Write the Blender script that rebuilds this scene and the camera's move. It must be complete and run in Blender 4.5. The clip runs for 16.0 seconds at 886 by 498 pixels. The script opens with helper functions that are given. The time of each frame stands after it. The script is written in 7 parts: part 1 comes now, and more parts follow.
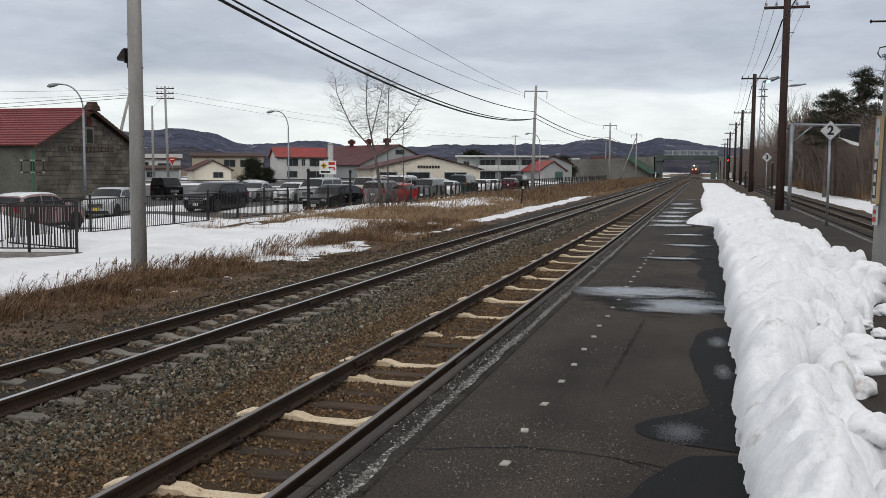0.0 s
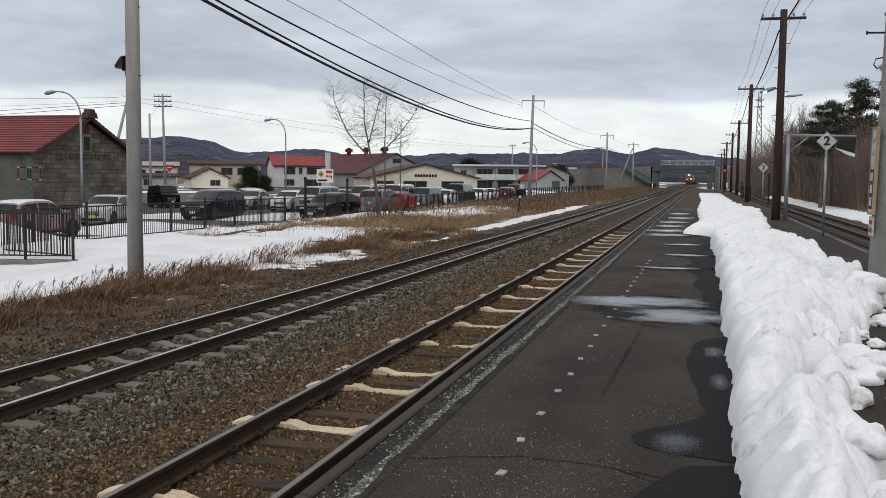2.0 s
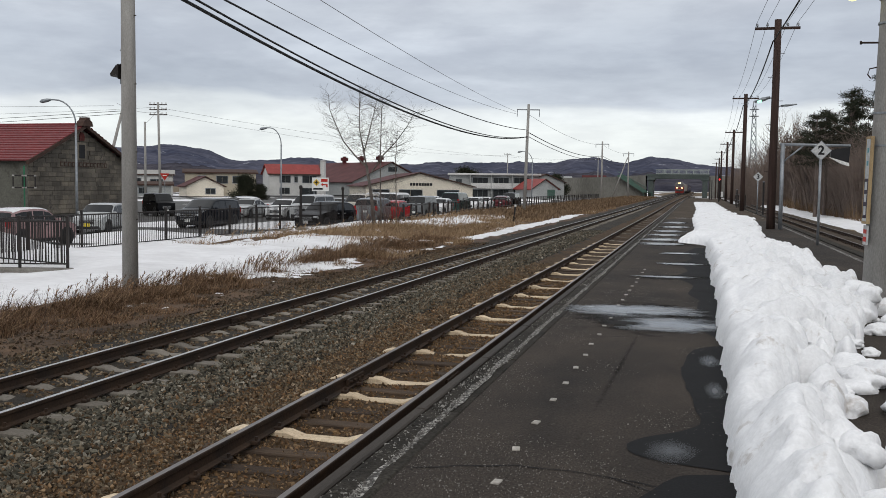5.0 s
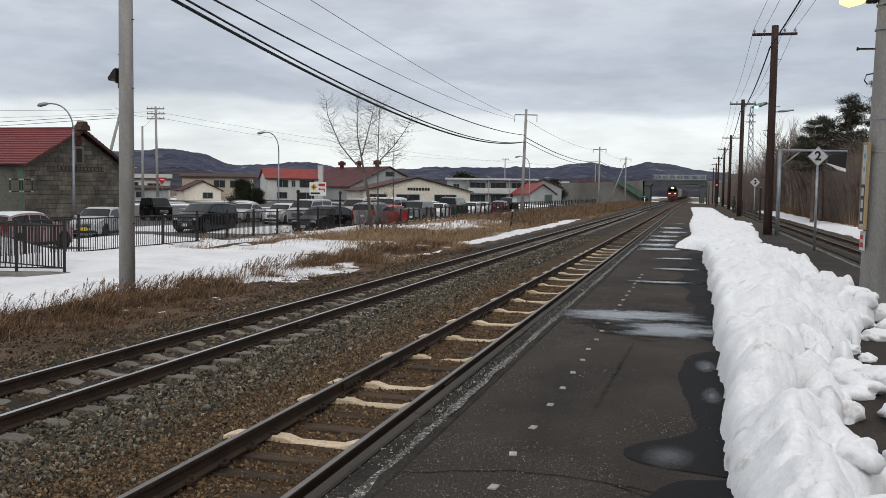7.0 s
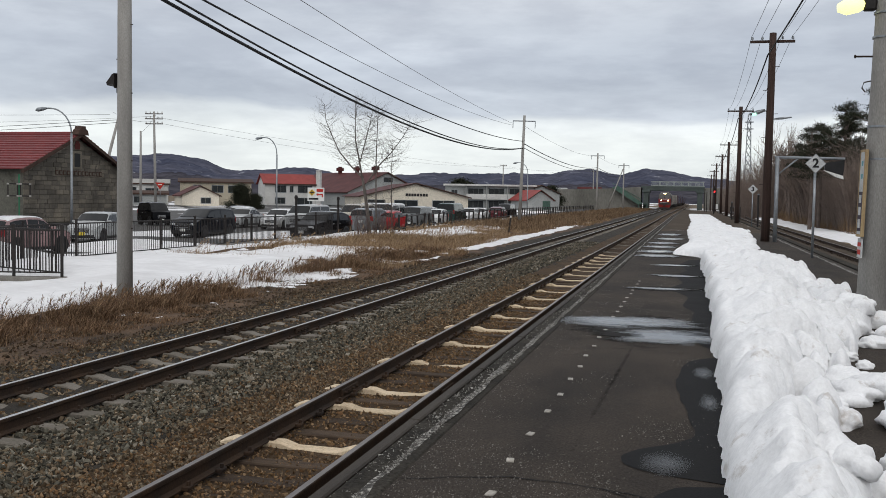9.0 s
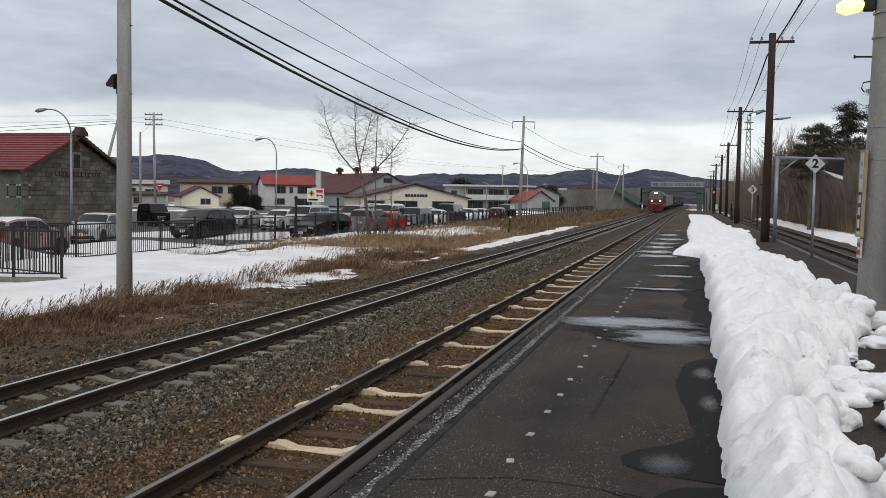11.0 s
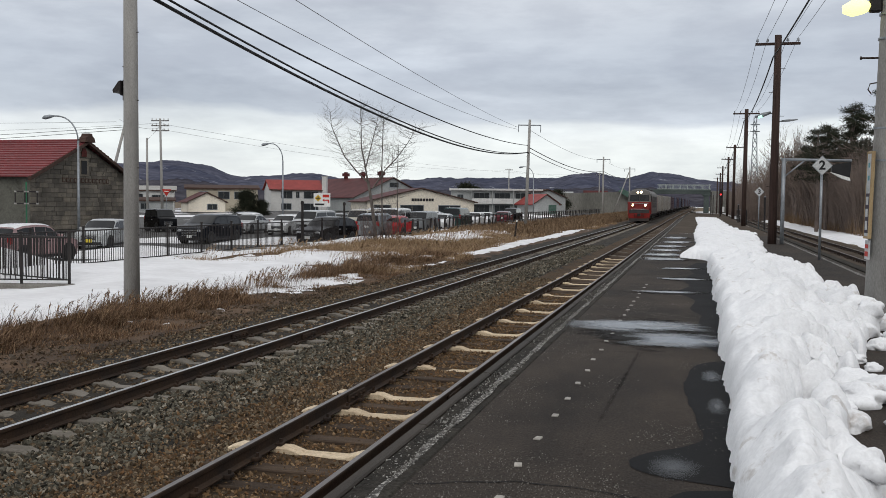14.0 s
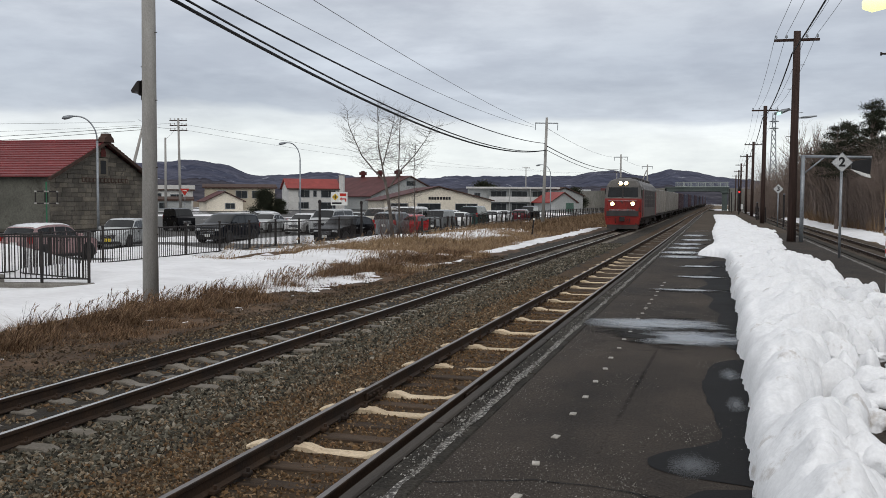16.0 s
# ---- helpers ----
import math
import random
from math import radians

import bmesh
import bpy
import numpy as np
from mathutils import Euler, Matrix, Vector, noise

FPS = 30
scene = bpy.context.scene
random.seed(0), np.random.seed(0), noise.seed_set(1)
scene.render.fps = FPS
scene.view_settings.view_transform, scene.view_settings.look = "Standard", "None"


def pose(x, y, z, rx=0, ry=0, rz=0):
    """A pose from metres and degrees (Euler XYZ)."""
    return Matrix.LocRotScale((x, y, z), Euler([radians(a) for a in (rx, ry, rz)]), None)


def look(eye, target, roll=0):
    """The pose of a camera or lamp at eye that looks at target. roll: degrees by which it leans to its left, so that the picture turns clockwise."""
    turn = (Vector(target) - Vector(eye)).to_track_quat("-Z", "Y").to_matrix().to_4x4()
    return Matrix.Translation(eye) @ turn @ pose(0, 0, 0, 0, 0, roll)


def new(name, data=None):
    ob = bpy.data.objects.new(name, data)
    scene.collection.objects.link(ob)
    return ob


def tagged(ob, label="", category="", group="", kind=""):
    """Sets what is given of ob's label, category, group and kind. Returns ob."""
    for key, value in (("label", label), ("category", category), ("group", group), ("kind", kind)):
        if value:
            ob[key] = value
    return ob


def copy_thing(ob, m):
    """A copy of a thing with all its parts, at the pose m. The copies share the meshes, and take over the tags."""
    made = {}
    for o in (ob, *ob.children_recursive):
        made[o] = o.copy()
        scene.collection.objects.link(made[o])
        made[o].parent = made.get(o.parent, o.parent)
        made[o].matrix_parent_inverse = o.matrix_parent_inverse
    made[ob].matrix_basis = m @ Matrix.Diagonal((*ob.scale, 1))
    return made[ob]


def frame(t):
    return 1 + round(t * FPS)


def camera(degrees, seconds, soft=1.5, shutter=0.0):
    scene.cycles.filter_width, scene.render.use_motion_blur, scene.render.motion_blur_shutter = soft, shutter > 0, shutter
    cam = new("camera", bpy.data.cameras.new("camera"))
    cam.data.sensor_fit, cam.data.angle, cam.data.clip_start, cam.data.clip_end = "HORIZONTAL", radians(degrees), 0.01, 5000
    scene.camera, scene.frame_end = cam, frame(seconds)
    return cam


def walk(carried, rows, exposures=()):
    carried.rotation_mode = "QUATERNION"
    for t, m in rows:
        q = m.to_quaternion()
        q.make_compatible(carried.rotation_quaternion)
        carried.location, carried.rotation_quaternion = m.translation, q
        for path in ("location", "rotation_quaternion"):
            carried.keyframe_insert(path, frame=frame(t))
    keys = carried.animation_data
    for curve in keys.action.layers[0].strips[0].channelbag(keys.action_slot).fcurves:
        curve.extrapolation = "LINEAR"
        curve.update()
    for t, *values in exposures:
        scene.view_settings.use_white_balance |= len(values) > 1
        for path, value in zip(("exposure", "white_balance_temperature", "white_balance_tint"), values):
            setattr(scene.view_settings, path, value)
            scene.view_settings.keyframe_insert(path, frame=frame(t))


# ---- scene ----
# ---------- camera ----------
EYE = (0.0, 0.0, 2.245)
cam = camera(50.06, 16.0, soft=0.7)
# seconds, degrees turned left of the track's line, tilt, lean
PATH = [
    (0.0, 15.372, -4.801, 0.292),
    (0.5, 15.359, -4.690, 0.358),
    (1.0, 15.332, -4.558, 0.422),
    (1.5, 15.264, -4.419, 0.481),
    (2.0, 15.183, -4.268, 0.535),
    (2.5, 15.137, -4.142, 0.587),
    (3.0, 15.088, -4.023, 0.654),
    (3.5, 15.065, -3.961, 0.625),
    (4.0, 15.000, -3.889, 0.628),
    (6.5, 14.811, -3.525, 0.647),
    (7.0, 14.745, -3.453, 0.746),
    (7.5, 14.717, -3.377, 0.787),
    (8.0, 14.667, -3.239, 0.852),
    (8.5, 14.653, -3.125, 0.906),
    (9.0, 14.624, -3.096, 0.936),
    (11.5, 14.626, -3.027, 0.856),
    (12.0, 14.705, -2.886, 0.831),
    (12.5, 14.793, -2.792, 0.682),
    (13.0, 14.860, -2.770, 0.565),
    (13.5, 14.910, -2.814, 0.541),
    (14.0, 15.006, -2.817, 0.537),
    (14.5, 15.184, -2.769, 0.545),
    (15.0, 15.506, -2.737, 0.540),
    (15.5, 15.820, -2.760, 0.409),
    (16.0, 16.038, -2.921, 0.343),
]


def aim(yaw, tilt, lean):
    a, b = radians(yaw), radians(tilt)
    way = Vector((-math.sin(a) * math.cos(b), math.cos(a) * math.cos(b), math.sin(b)))
    return look(EYE, Vector(EYE) + way, lean)


walk(cam, [(t, aim(a, b, c)) for t, a, b, c in PATH])

# ---------- world and light ----------
world = bpy.data.worlds.new("overcast_sky")
scene.world = world
world.use_nodes = True
wn, wl = world.node_tree.nodes, world.node_tree.links
wn.clear()


def node(tree, kind, **values):
    n = tree.nodes.new(kind)
    for k, v in values.items():
        n.inputs[k].default_value = v
    return n


def ramp(tree, stops, ease="EASE"):
    n = tree.nodes.new("ShaderNodeValToRGB")
    r = n.color_ramp
    r.interpolation = ease
    while len(r.elements) < len(stops):
        r.elements.new(0.5)
    for e, (pos, c) in zip(r.elements, stops):
        e.position, e.color = pos, (*c, 1.0) if len(c) == 3 else c
    return n


SUN_TURN, SUN_UP = 165.0, 32.0
wt = world.node_tree
coord = wt.nodes.new("ShaderNodeTexCoord")
split = wt.nodes.new("ShaderNodeSeparateXYZ")
wl.new(coord.outputs["Generated"], split.inputs[0])
# cloud layers: bands low over the hills, brighter overhead
stretch = node(wt, "ShaderNodeMapping")
stretch.inputs["Scale"].default_value = (2.2, 2.2, 9.0)
wl.new(coord.outputs["Generated"], stretch.inputs[0])
puffs = node(wt, "ShaderNodeTexNoise", Scale=1.7, Detail=7.0, Roughness=0.52, Distortion=0.35)
wl.new(stretch.outputs[0], puffs.inputs["Vector"])
wisps = node(wt, "ShaderNodeTexNoise", Scale=4.5, Detail=6.0, Roughness=0.6)
wl.new(stretch.outputs[0], wisps.inputs["Vector"])
shift = wt.nodes.new("ShaderNodeMath")
shift.operation = "MULTIPLY_ADD"
shift.inputs[1].default_value = 0.05
wl.new(puffs.outputs["Fac"], shift.inputs[0])
wl.new(split.outputs["Z"], shift.inputs[2])
bands = ramp(wt, [(0.02, (0.93, 0.98, 0.97)), (0.085, (0.98, 1.03, 1.03)), (0.106, (0.88, 0.93, 0.96)),
                  (0.118, (0.585, 0.64, 0.725)), (0.165, (0.585, 0.64, 0.73)), (0.24, (0.69, 0.735, 0.81)),
                  (0.5, (0.85, 0.87, 0.91)), (1.0, (1.12, 1.13, 1.15))])
wl.new(shift.outputs[0], bands.inputs[0])
tone = ramp(wt, [(0.30, (0.84, 0.85, 0.87)), (0.52, (1.0, 1.0, 1.0)), (0.72, (1.2, 1.19, 1.17))])
wl.new(puffs.outputs["Fac"], tone.inputs[0])
tone2 = ramp(wt, [(0.30, (0.92, 0.92, 0.93)), (0.70, (1.08, 1.08, 1.07))])
wl.new(wisps.outputs["Fac"], tone2.inputs[0])


def mixed(tree, kind, a, b, fac=1.0):
    n = tree.nodes.new("ShaderNodeMix")
    n.data_type, n.blend_type = "RGBA", kind
    n.inputs[0].default_value = fac if isinstance(fac, float) else 1.0
    if not isinstance(fac, float):
        tree.links.new(fac, n.inputs[0])
    for value, socket in ((a, n.inputs[6]), (b, n.inputs[7])):
        if isinstance(value, tuple):
            socket.default_value = (*value, 1.0)
        else:
            tree.links.new(value, socket)
    return n.outputs[2]


clouds = mixed(wt, "MULTIPLY", mixed(wt, "MULTIPLY", bands.outputs[0], tone.outputs[0]), tone2.outputs[0])
sky = wt.nodes.new("ShaderNodeTexSky")
sky.sky_type, sky.sun_disc = "NISHITA", False
sky.sun_elevation, sky.sun_rotation = radians(SUN_UP), radians(SUN_TURN)
back_sky, back_clouds = wt.nodes.new("ShaderNodeBackground"), wt.nodes.new("ShaderNodeBackground")
back_sky.inputs[1].default_value, back_clouds.inputs[1].default_value = 0.05, 0.95
wl.new(sky.outputs[0], back_sky.inputs[0])
wl.new(clouds, back_clouds.inputs[0])
both, sky_out = wt.nodes.new("ShaderNodeMixShader"), wt.nodes.new("ShaderNodeOutputWorld")
both.inputs[0].default_value = 0.93
wl.new(back_sky.outputs[0], both.inputs[1])
wl.new(back_clouds.outputs[0], both.inputs[2])
wl.new(both.outputs[0], sky_out.inputs[0])

sun = new("sun", bpy.data.lights.new("sun", "SUN"))
sun.data.energy, sun.data.angle, sun.data.color = 0.75, radians(35), (1.0, 0.96, 0.9)
a, b = radians(SUN_TURN), radians(SUN_UP)
sun.matrix_world = look((0, 0, 60), (-math.sin(a) * math.cos(b), -math.cos(a) * math.cos(b), 60 - math.sin(b)))
scene.view_settings.exposure = 0.0

# ---------- materials ----------


def mat(name, c1, c2=None, rough=0.7, metal=0.0, scale=1.5, fine=30.0, bump=0.15, vary=0.0, moving=False,
        stretch=(1, 1, 1), spots=None, spec=0.2, depth=0.01, gloss_vary=0.1, lo=0.35, hi=0.65, contrast=0.28):
    """Two-scale surface: broad patches from c1 to c2, fine grain and relief, and a random tone for each object."""
    m = bpy.data.materials.new(name)
    m.use_nodes = True
    t = m.node_tree
    p = t.nodes["Principled BSDF"]
    c2 = c2 or tuple(v * 0.75 for v in c1)
    if moving:
        where = t.nodes.new("ShaderNodeTexCoord").outputs["Object"]
    else:
        where = t.nodes.new("ShaderNodeNewGeometry").outputs["Position"]
    mp = node(t, "ShaderNodeMapping")
    mp.inputs["Scale"].default_value = stretch
    t.links.new(where, mp.inputs[0])
    n1 = node(t, "ShaderNodeTexNoise", Scale=scale, Detail=6.0, Roughness=0.6)
    n2 = node(t, "ShaderNodeTexNoise", Scale=fine, Detail=4.0, Roughness=0.65)
    for n in (n1, n2):
        t.links.new(mp.outputs[0], n.inputs["Vector"])
    broad = ramp(t, [(lo, c1), (hi, c2)], "LINEAR")
    t.links.new(n1.outputs["Fac"], broad.inputs[0])
    grain = ramp(t, [(0.25, (1 - contrast,) * 3), (0.75, (1 + contrast,) * 3)], "LINEAR")
    t.links.new(n2.outputs["Fac"], grain.inputs[0])
    c = mixed(t, "MULTIPLY", broad.outputs[0], grain.outputs[0])
    if vary:
        info = t.nodes.new("ShaderNodeObjectInfo")
        tones = ramp(t, [(0.0, (1 - vary,) * 3), (0.5, (1, 1, 1)), (1.0, (1 + vary, 1 + vary * 0.9, 1 + vary * 0.7))], "LINEAR")
        t.links.new(info.outputs["Random"], tones.inputs[0])
        c = mixed(t, "MULTIPLY", c, tones.outputs[0])
    if spots:
        colour, size, share = spots
        n3 = node(t, "ShaderNodeTexNoise", Scale=size, Detail=8.0, Roughness=0.7)
        t.links.new(mp.outputs[0], n3.inputs["Vector"])
        sel = ramp(t, [(1 - share - 0.04, (0, 0, 0)), (1 - share + 0.04, (1, 1, 1))], "LINEAR")
        t.links.new(n3.outputs["Fac"], sel.inputs[0])
        c = mixed(t, "MIX", c, colour, sel.outputs[0])
    t.links.new(c, p.inputs["Base Color"])
    p.inputs["Metallic"].default_value = metal
    p.inputs["Specular IOR Level"].default_value = spec
    rr = t.nodes.new("ShaderNodeMapRange")
    rr.inputs["To Min"].default_value, rr.inputs["To Max"].default_value = max(rough - gloss_vary, 0.02), min(rough + gloss_vary, 1.0)
    t.links.new(n1.outputs["Fac"], rr.inputs["Value"])
    t.links.new(rr.outputs[0], p.inputs["Roughness"])
    if bump:
        b = node(t, "ShaderNodeBump", Strength=bump, Distance=depth)
        t.links.new(n2.outputs["Fac"], b.inputs["Height"])
        t.links.new(b.outputs[0], p.inputs["Normal"])
    return m


def island_mat(name, colours, rough=0.85, fine=25.0, bump=0.2):
    """Each loose piece of a mesh takes its own colour."""
    m = bpy.data.materials.new(name)
    m.use_nodes = True
    t = m.node_tree
    p = t.nodes["Principled BSDF"]
    g = t.nodes.new("ShaderNodeNewGeometry")
    pick = ramp(t, [(i / max(len(colours) - 1, 1), c) for i, c in enumerate(colours)], "LINEAR")
    t.links.new(g.outputs["Random Per Island"], pick.inputs[0])
    n2 = node(t, "ShaderNodeTexNoise", Scale=fine, Detail=4.0)
    t.links.new(g.outputs["Position"], n2.inputs["Vector"])
    grain = ramp(t, [(0.3, (0.75,) * 3), (0.7, (1.2,) * 3)], "LINEAR")
    t.links.new(n2.outputs["Fac"], grain.inputs[0])
    t.links.new(mixed(t, "MULTIPLY", pick.outputs[0], grain.outputs[0]), p.inputs["Base Color"])
    p.inputs["Roughness"].default_value = rough
    p.inputs["Specular IOR Level"].default_value = 0.15
    if bump:
        b = node(t, "ShaderNodeBump", Strength=bump, Distance=0.01)
        t.links.new(n2.outputs["Fac"], b.inputs["Height"])
        t.links.new(b.outputs[0], p.inputs["Normal"])
    return m


def glow_mat(name, colour, strength):
    m = bpy.data.materials.new(name)
    m.use_nodes = True
    p = m.node_tree.nodes["Principled BSDF"]
    p.inputs["Base Color"].default_value = (*colour, 1)
    p.inputs["Emission Color"].default_value = (*colour, 1)
    p.inputs["Emission Strength"].default_value = strength
    return m


M_GROUND = mat("earth", (0.10, 0.075, 0.05), (0.16, 0.12, 0.075), 0.95, scale=0.35, fine=9, bump=0.4, depth=0.03)
M_VERGE = mat("verge_earth", (0.050, 0.033, 0.022), (0.125, 0.080, 0.050), 0.95, scale=0.9, fine=22, bump=0.5, depth=0.03)
# bed darker than its stones: shade in the gaps is put into the colour
M_BALLAST = mat("shaded_ballast_bed", (0.026, 0.024, 0.021), (0.045, 0.036, 0.027), 0.95, scale=0.7, fine=16, bump=1.0, depth=0.05)
M_STONE = island_mat("crushed_stone", [(0.028, 0.021, 0.0145), (0.088, 0.066, 0.044), (0.125, 0.100, 0.066), (0.20, 0.155, 0.105), (0.155, 0.088, 0.043), (0.05, 0.037, 0.024), (0.33, 0.255, 0.175)])
M_GREYSTONE = island_mat("grey_crushed_stone", [(0.016, 0.015, 0.012), (0.058, 0.053, 0.040), (0.098, 0.091, 0.070), (0.155, 0.143, 0.112), (0.030, 0.028, 0.022), (0.11, 0.080, 0.050), (0.30, 0.275, 0.225)])
M_RUSTBED = mat("rusty_bed", (0.050, 0.032, 0.018), (0.080, 0.051, 0.028), 0.95, scale=0.9, fine=26, bump=1.0, depth=0.04, spots=((0.04, 0.034, 0.027), 5.0, 0.4))
M_GRIT = island_mat("rusty_grit", [(0.040, 0.025, 0.013), (0.135, 0.083, 0.042), (0.195, 0.118, 0.056), (0.080, 0.050, 0.028), (0.30, 0.205, 0.12), (0.14, 0.072, 0.033), (0.12, 0.095, 0.065)])
M_ASPHALT = mat("platform_asphalt", (0.019, 0.0158, 0.0135), (0.056, 0.0455, 0.037), 0.85, spec=0.12, scale=0.75, stretch=(1.7, 0.9, 1), lo=0.3, hi=0.7, contrast=0.75, fine=46, bump=0.9, depth=0.006, spots=((0.075, 0.065, 0.055), 22.0, 0.36), gloss_vary=0.12)
M_DAMP = mat("damp_asphalt", (0.010, 0.0102, 0.011), (0.017, 0.0168, 0.0172), 0.8, spec=0.08, scale=2.2, fine=60, bump=0.25, depth=0.004, gloss_vary=0.2)
M_FARTOP = mat("brown_platform_gravel", (0.085, 0.068, 0.052), (0.055, 0.044, 0.035), 0.95, scale=0.8, fine=14, bump=0.6, depth=0.02, spec=0.05)
M_LOT = mat("lot_asphalt", (0.06, 0.058, 0.056), (0.10, 0.098, 0.095), 0.8, scale=0.3, fine=40, bump=0.2)
M_COPING = mat("worn_concrete", (0.020, 0.018, 0.015), (0.046, 0.041, 0.034), 0.9, scale=2.6, fine=42, bump=1.0, vary=0.12, contrast=0.75, spec=0.1, spots=((0.10, 0.092, 0.08), 30.0, 0.34))
M_EDGE = mat("dark_edge_strip", (0.030, 0.025, 0.021), (0.050, 0.042, 0.035), 0.7, scale=1.5, fine=30, bump=0.3, stretch=(4, 0.5, 4), spec=0.15)
M_LINE = mat("worn_white_line", (0.045, 0.042, 0.039), (0.08, 0.075, 0.07), 0.9, scale=3.0, fine=50, bump=0.7, spots=((0.40, 0.385, 0.355), 26.0, 0.46))
M_STUD = mat("chipped_white_plate", (0.40, 0.38, 0.35), (0.24, 0.225, 0.20), 0.7, scale=12, fine=60, vary=0.15)
M_RAILSIDE = mat("rusty_rail", (0.030, 0.022, 0.018), (0.055, 0.034, 0.022), 0.75, metal=0.3, scale=2.5, fine=40, bump=0.3)
M_RAILHEAD = mat("polished_rail_head", (0.50, 0.49, 0.48), (0.38, 0.37, 0.36), 0.3, metal=1.0, scale=1.0, fine=30, bump=0.05, stretch=(6, 0.3, 6))
M_RAILDULL = mat("dull_rail_head", (0.22, 0.20, 0.19), (0.15, 0.13, 0.12), 0.42, metal=0.9, scale=1.0, fine=30, bump=0.05, stretch=(6, 0.3, 6))
M_CREAM = mat("cream_sleeper", (0.64, 0.52, 0.37), (0.52, 0.41, 0.28), 0.8, scale=3.0, fine=35, bump=0.4, vary=0.12, spots=((0.30, 0.17, 0.08), 9.0, 0.36))
M_WOOD = mat("tarred_wood_sleeper", (0.045, 0.032, 0.024), (0.085, 0.06, 0.042), 0.9, scale=3.0, fine=30, bump=0.8, vary=0.25, stretch=(1, 8, 8))
M_PC = mat("concrete_sleeper", (0.20, 0.18, 0.155), (0.13, 0.115, 0.095), 0.9, scale=2.0, fine=35, bump=0.4, vary=0.2)
M_SNOW = mat("old_snow", (0.835, 0.84, 0.85), (0.75, 0.755, 0.765), 0.75, scale=1.6, fine=34, bump=0.4, depth=0.016, contrast=0.10, spots=((0.56, 0.535, 0.515), 2.6, 0.37))
M_SNOWFIELD = mat("field_snow", (0.78, 0.78, 0.79), (0.66, 0.655, 0.66), 0.8, scale=0.45, fine=3.5, bump=0.35, depth=0.05, contrast=0.08)
M_CONC = mat("pole_concrete", (0.36, 0.35, 0.33), (0.27, 0.26, 0.245), 0.85, scale=1.2, fine=35, bump=0.2, stretch=(3, 3, 0.6))
M_POLEWOOD = mat("creosoted_pole", (0.030, 0.019, 0.016), (0.058, 0.036, 0.030), 0.85, scale=1.5, fine=20, bump=0.6, stretch=(8, 8, 0.6))
M_GALV = mat("galvanised_steel", (0.30, 0.32, 0.34), (0.22, 0.235, 0.25), 0.5, metal=0.6, scale=3, fine=30, bump=0.05)
M_BLACK = mat("black_steel_paint", (0.018, 0.016, 0.016), (0.032, 0.027, 0.025), 0.5, scale=3, fine=40, bump=0.1)
M_CABLE = mat("black_cable", (0.015, 0.015, 0.016), (0.025, 0.025, 0.026), 0.6, bump=0)
M_THINWIRE = mat("grey_wire", (0.12, 0.12, 0.125), (0.16, 0.16, 0.165), 0.5, bump=0)

# ---------- mesh tools ----------


def hash01(ix, iy, seed):
    v = np.sin(ix * 127.1 + iy * 311.7 + seed * 74.7) * 43758.5453
    return v - np.floor(v)


def vnoise(x, y, seed=0):
    ix, iy = np.floor(x), np.floor(y)
    fx, fy = x - ix, y - iy
    fx, fy = fx * fx * (3 - 2 * fx), fy * fy * (3 - 2 * fy)
    a, b = hash01(ix, iy, seed), hash01(ix + 1, iy, seed)
    c, d = hash01(ix, iy + 1, seed), hash01(ix + 1, iy + 1, seed)
    return (a * (1 - fx) + b * fx) * (1 - fy) + (c * (1 - fx) + d * fx) * fy - 0.5


def fbm(x, y, octaves=4, seed=0, gain=0.5):
    total, amp = 0.0 * x, 1.0
    for o in range(octaves):
        total = total + amp * vnoise(x * 2 ** o + 17.3 * o, y * 2 ** o - 9.1 * o, seed + o)
        amp *= gain
    return total


def mesh_of(name, verts, faces, material, smooth=False, sharp=None):
    me = bpy.data.meshes.new(name)
    me.from_pydata([tuple(v) for v in verts], [], [tuple(f) for f in faces])
    me.materials.append(material)
    if smooth:
        me.polygons.foreach_set("use_smooth", [True] * len(me.polygons))
    if sharp:
        me.set_sharp_from_angle(angle=radians(sharp))
    me.update()
    return me


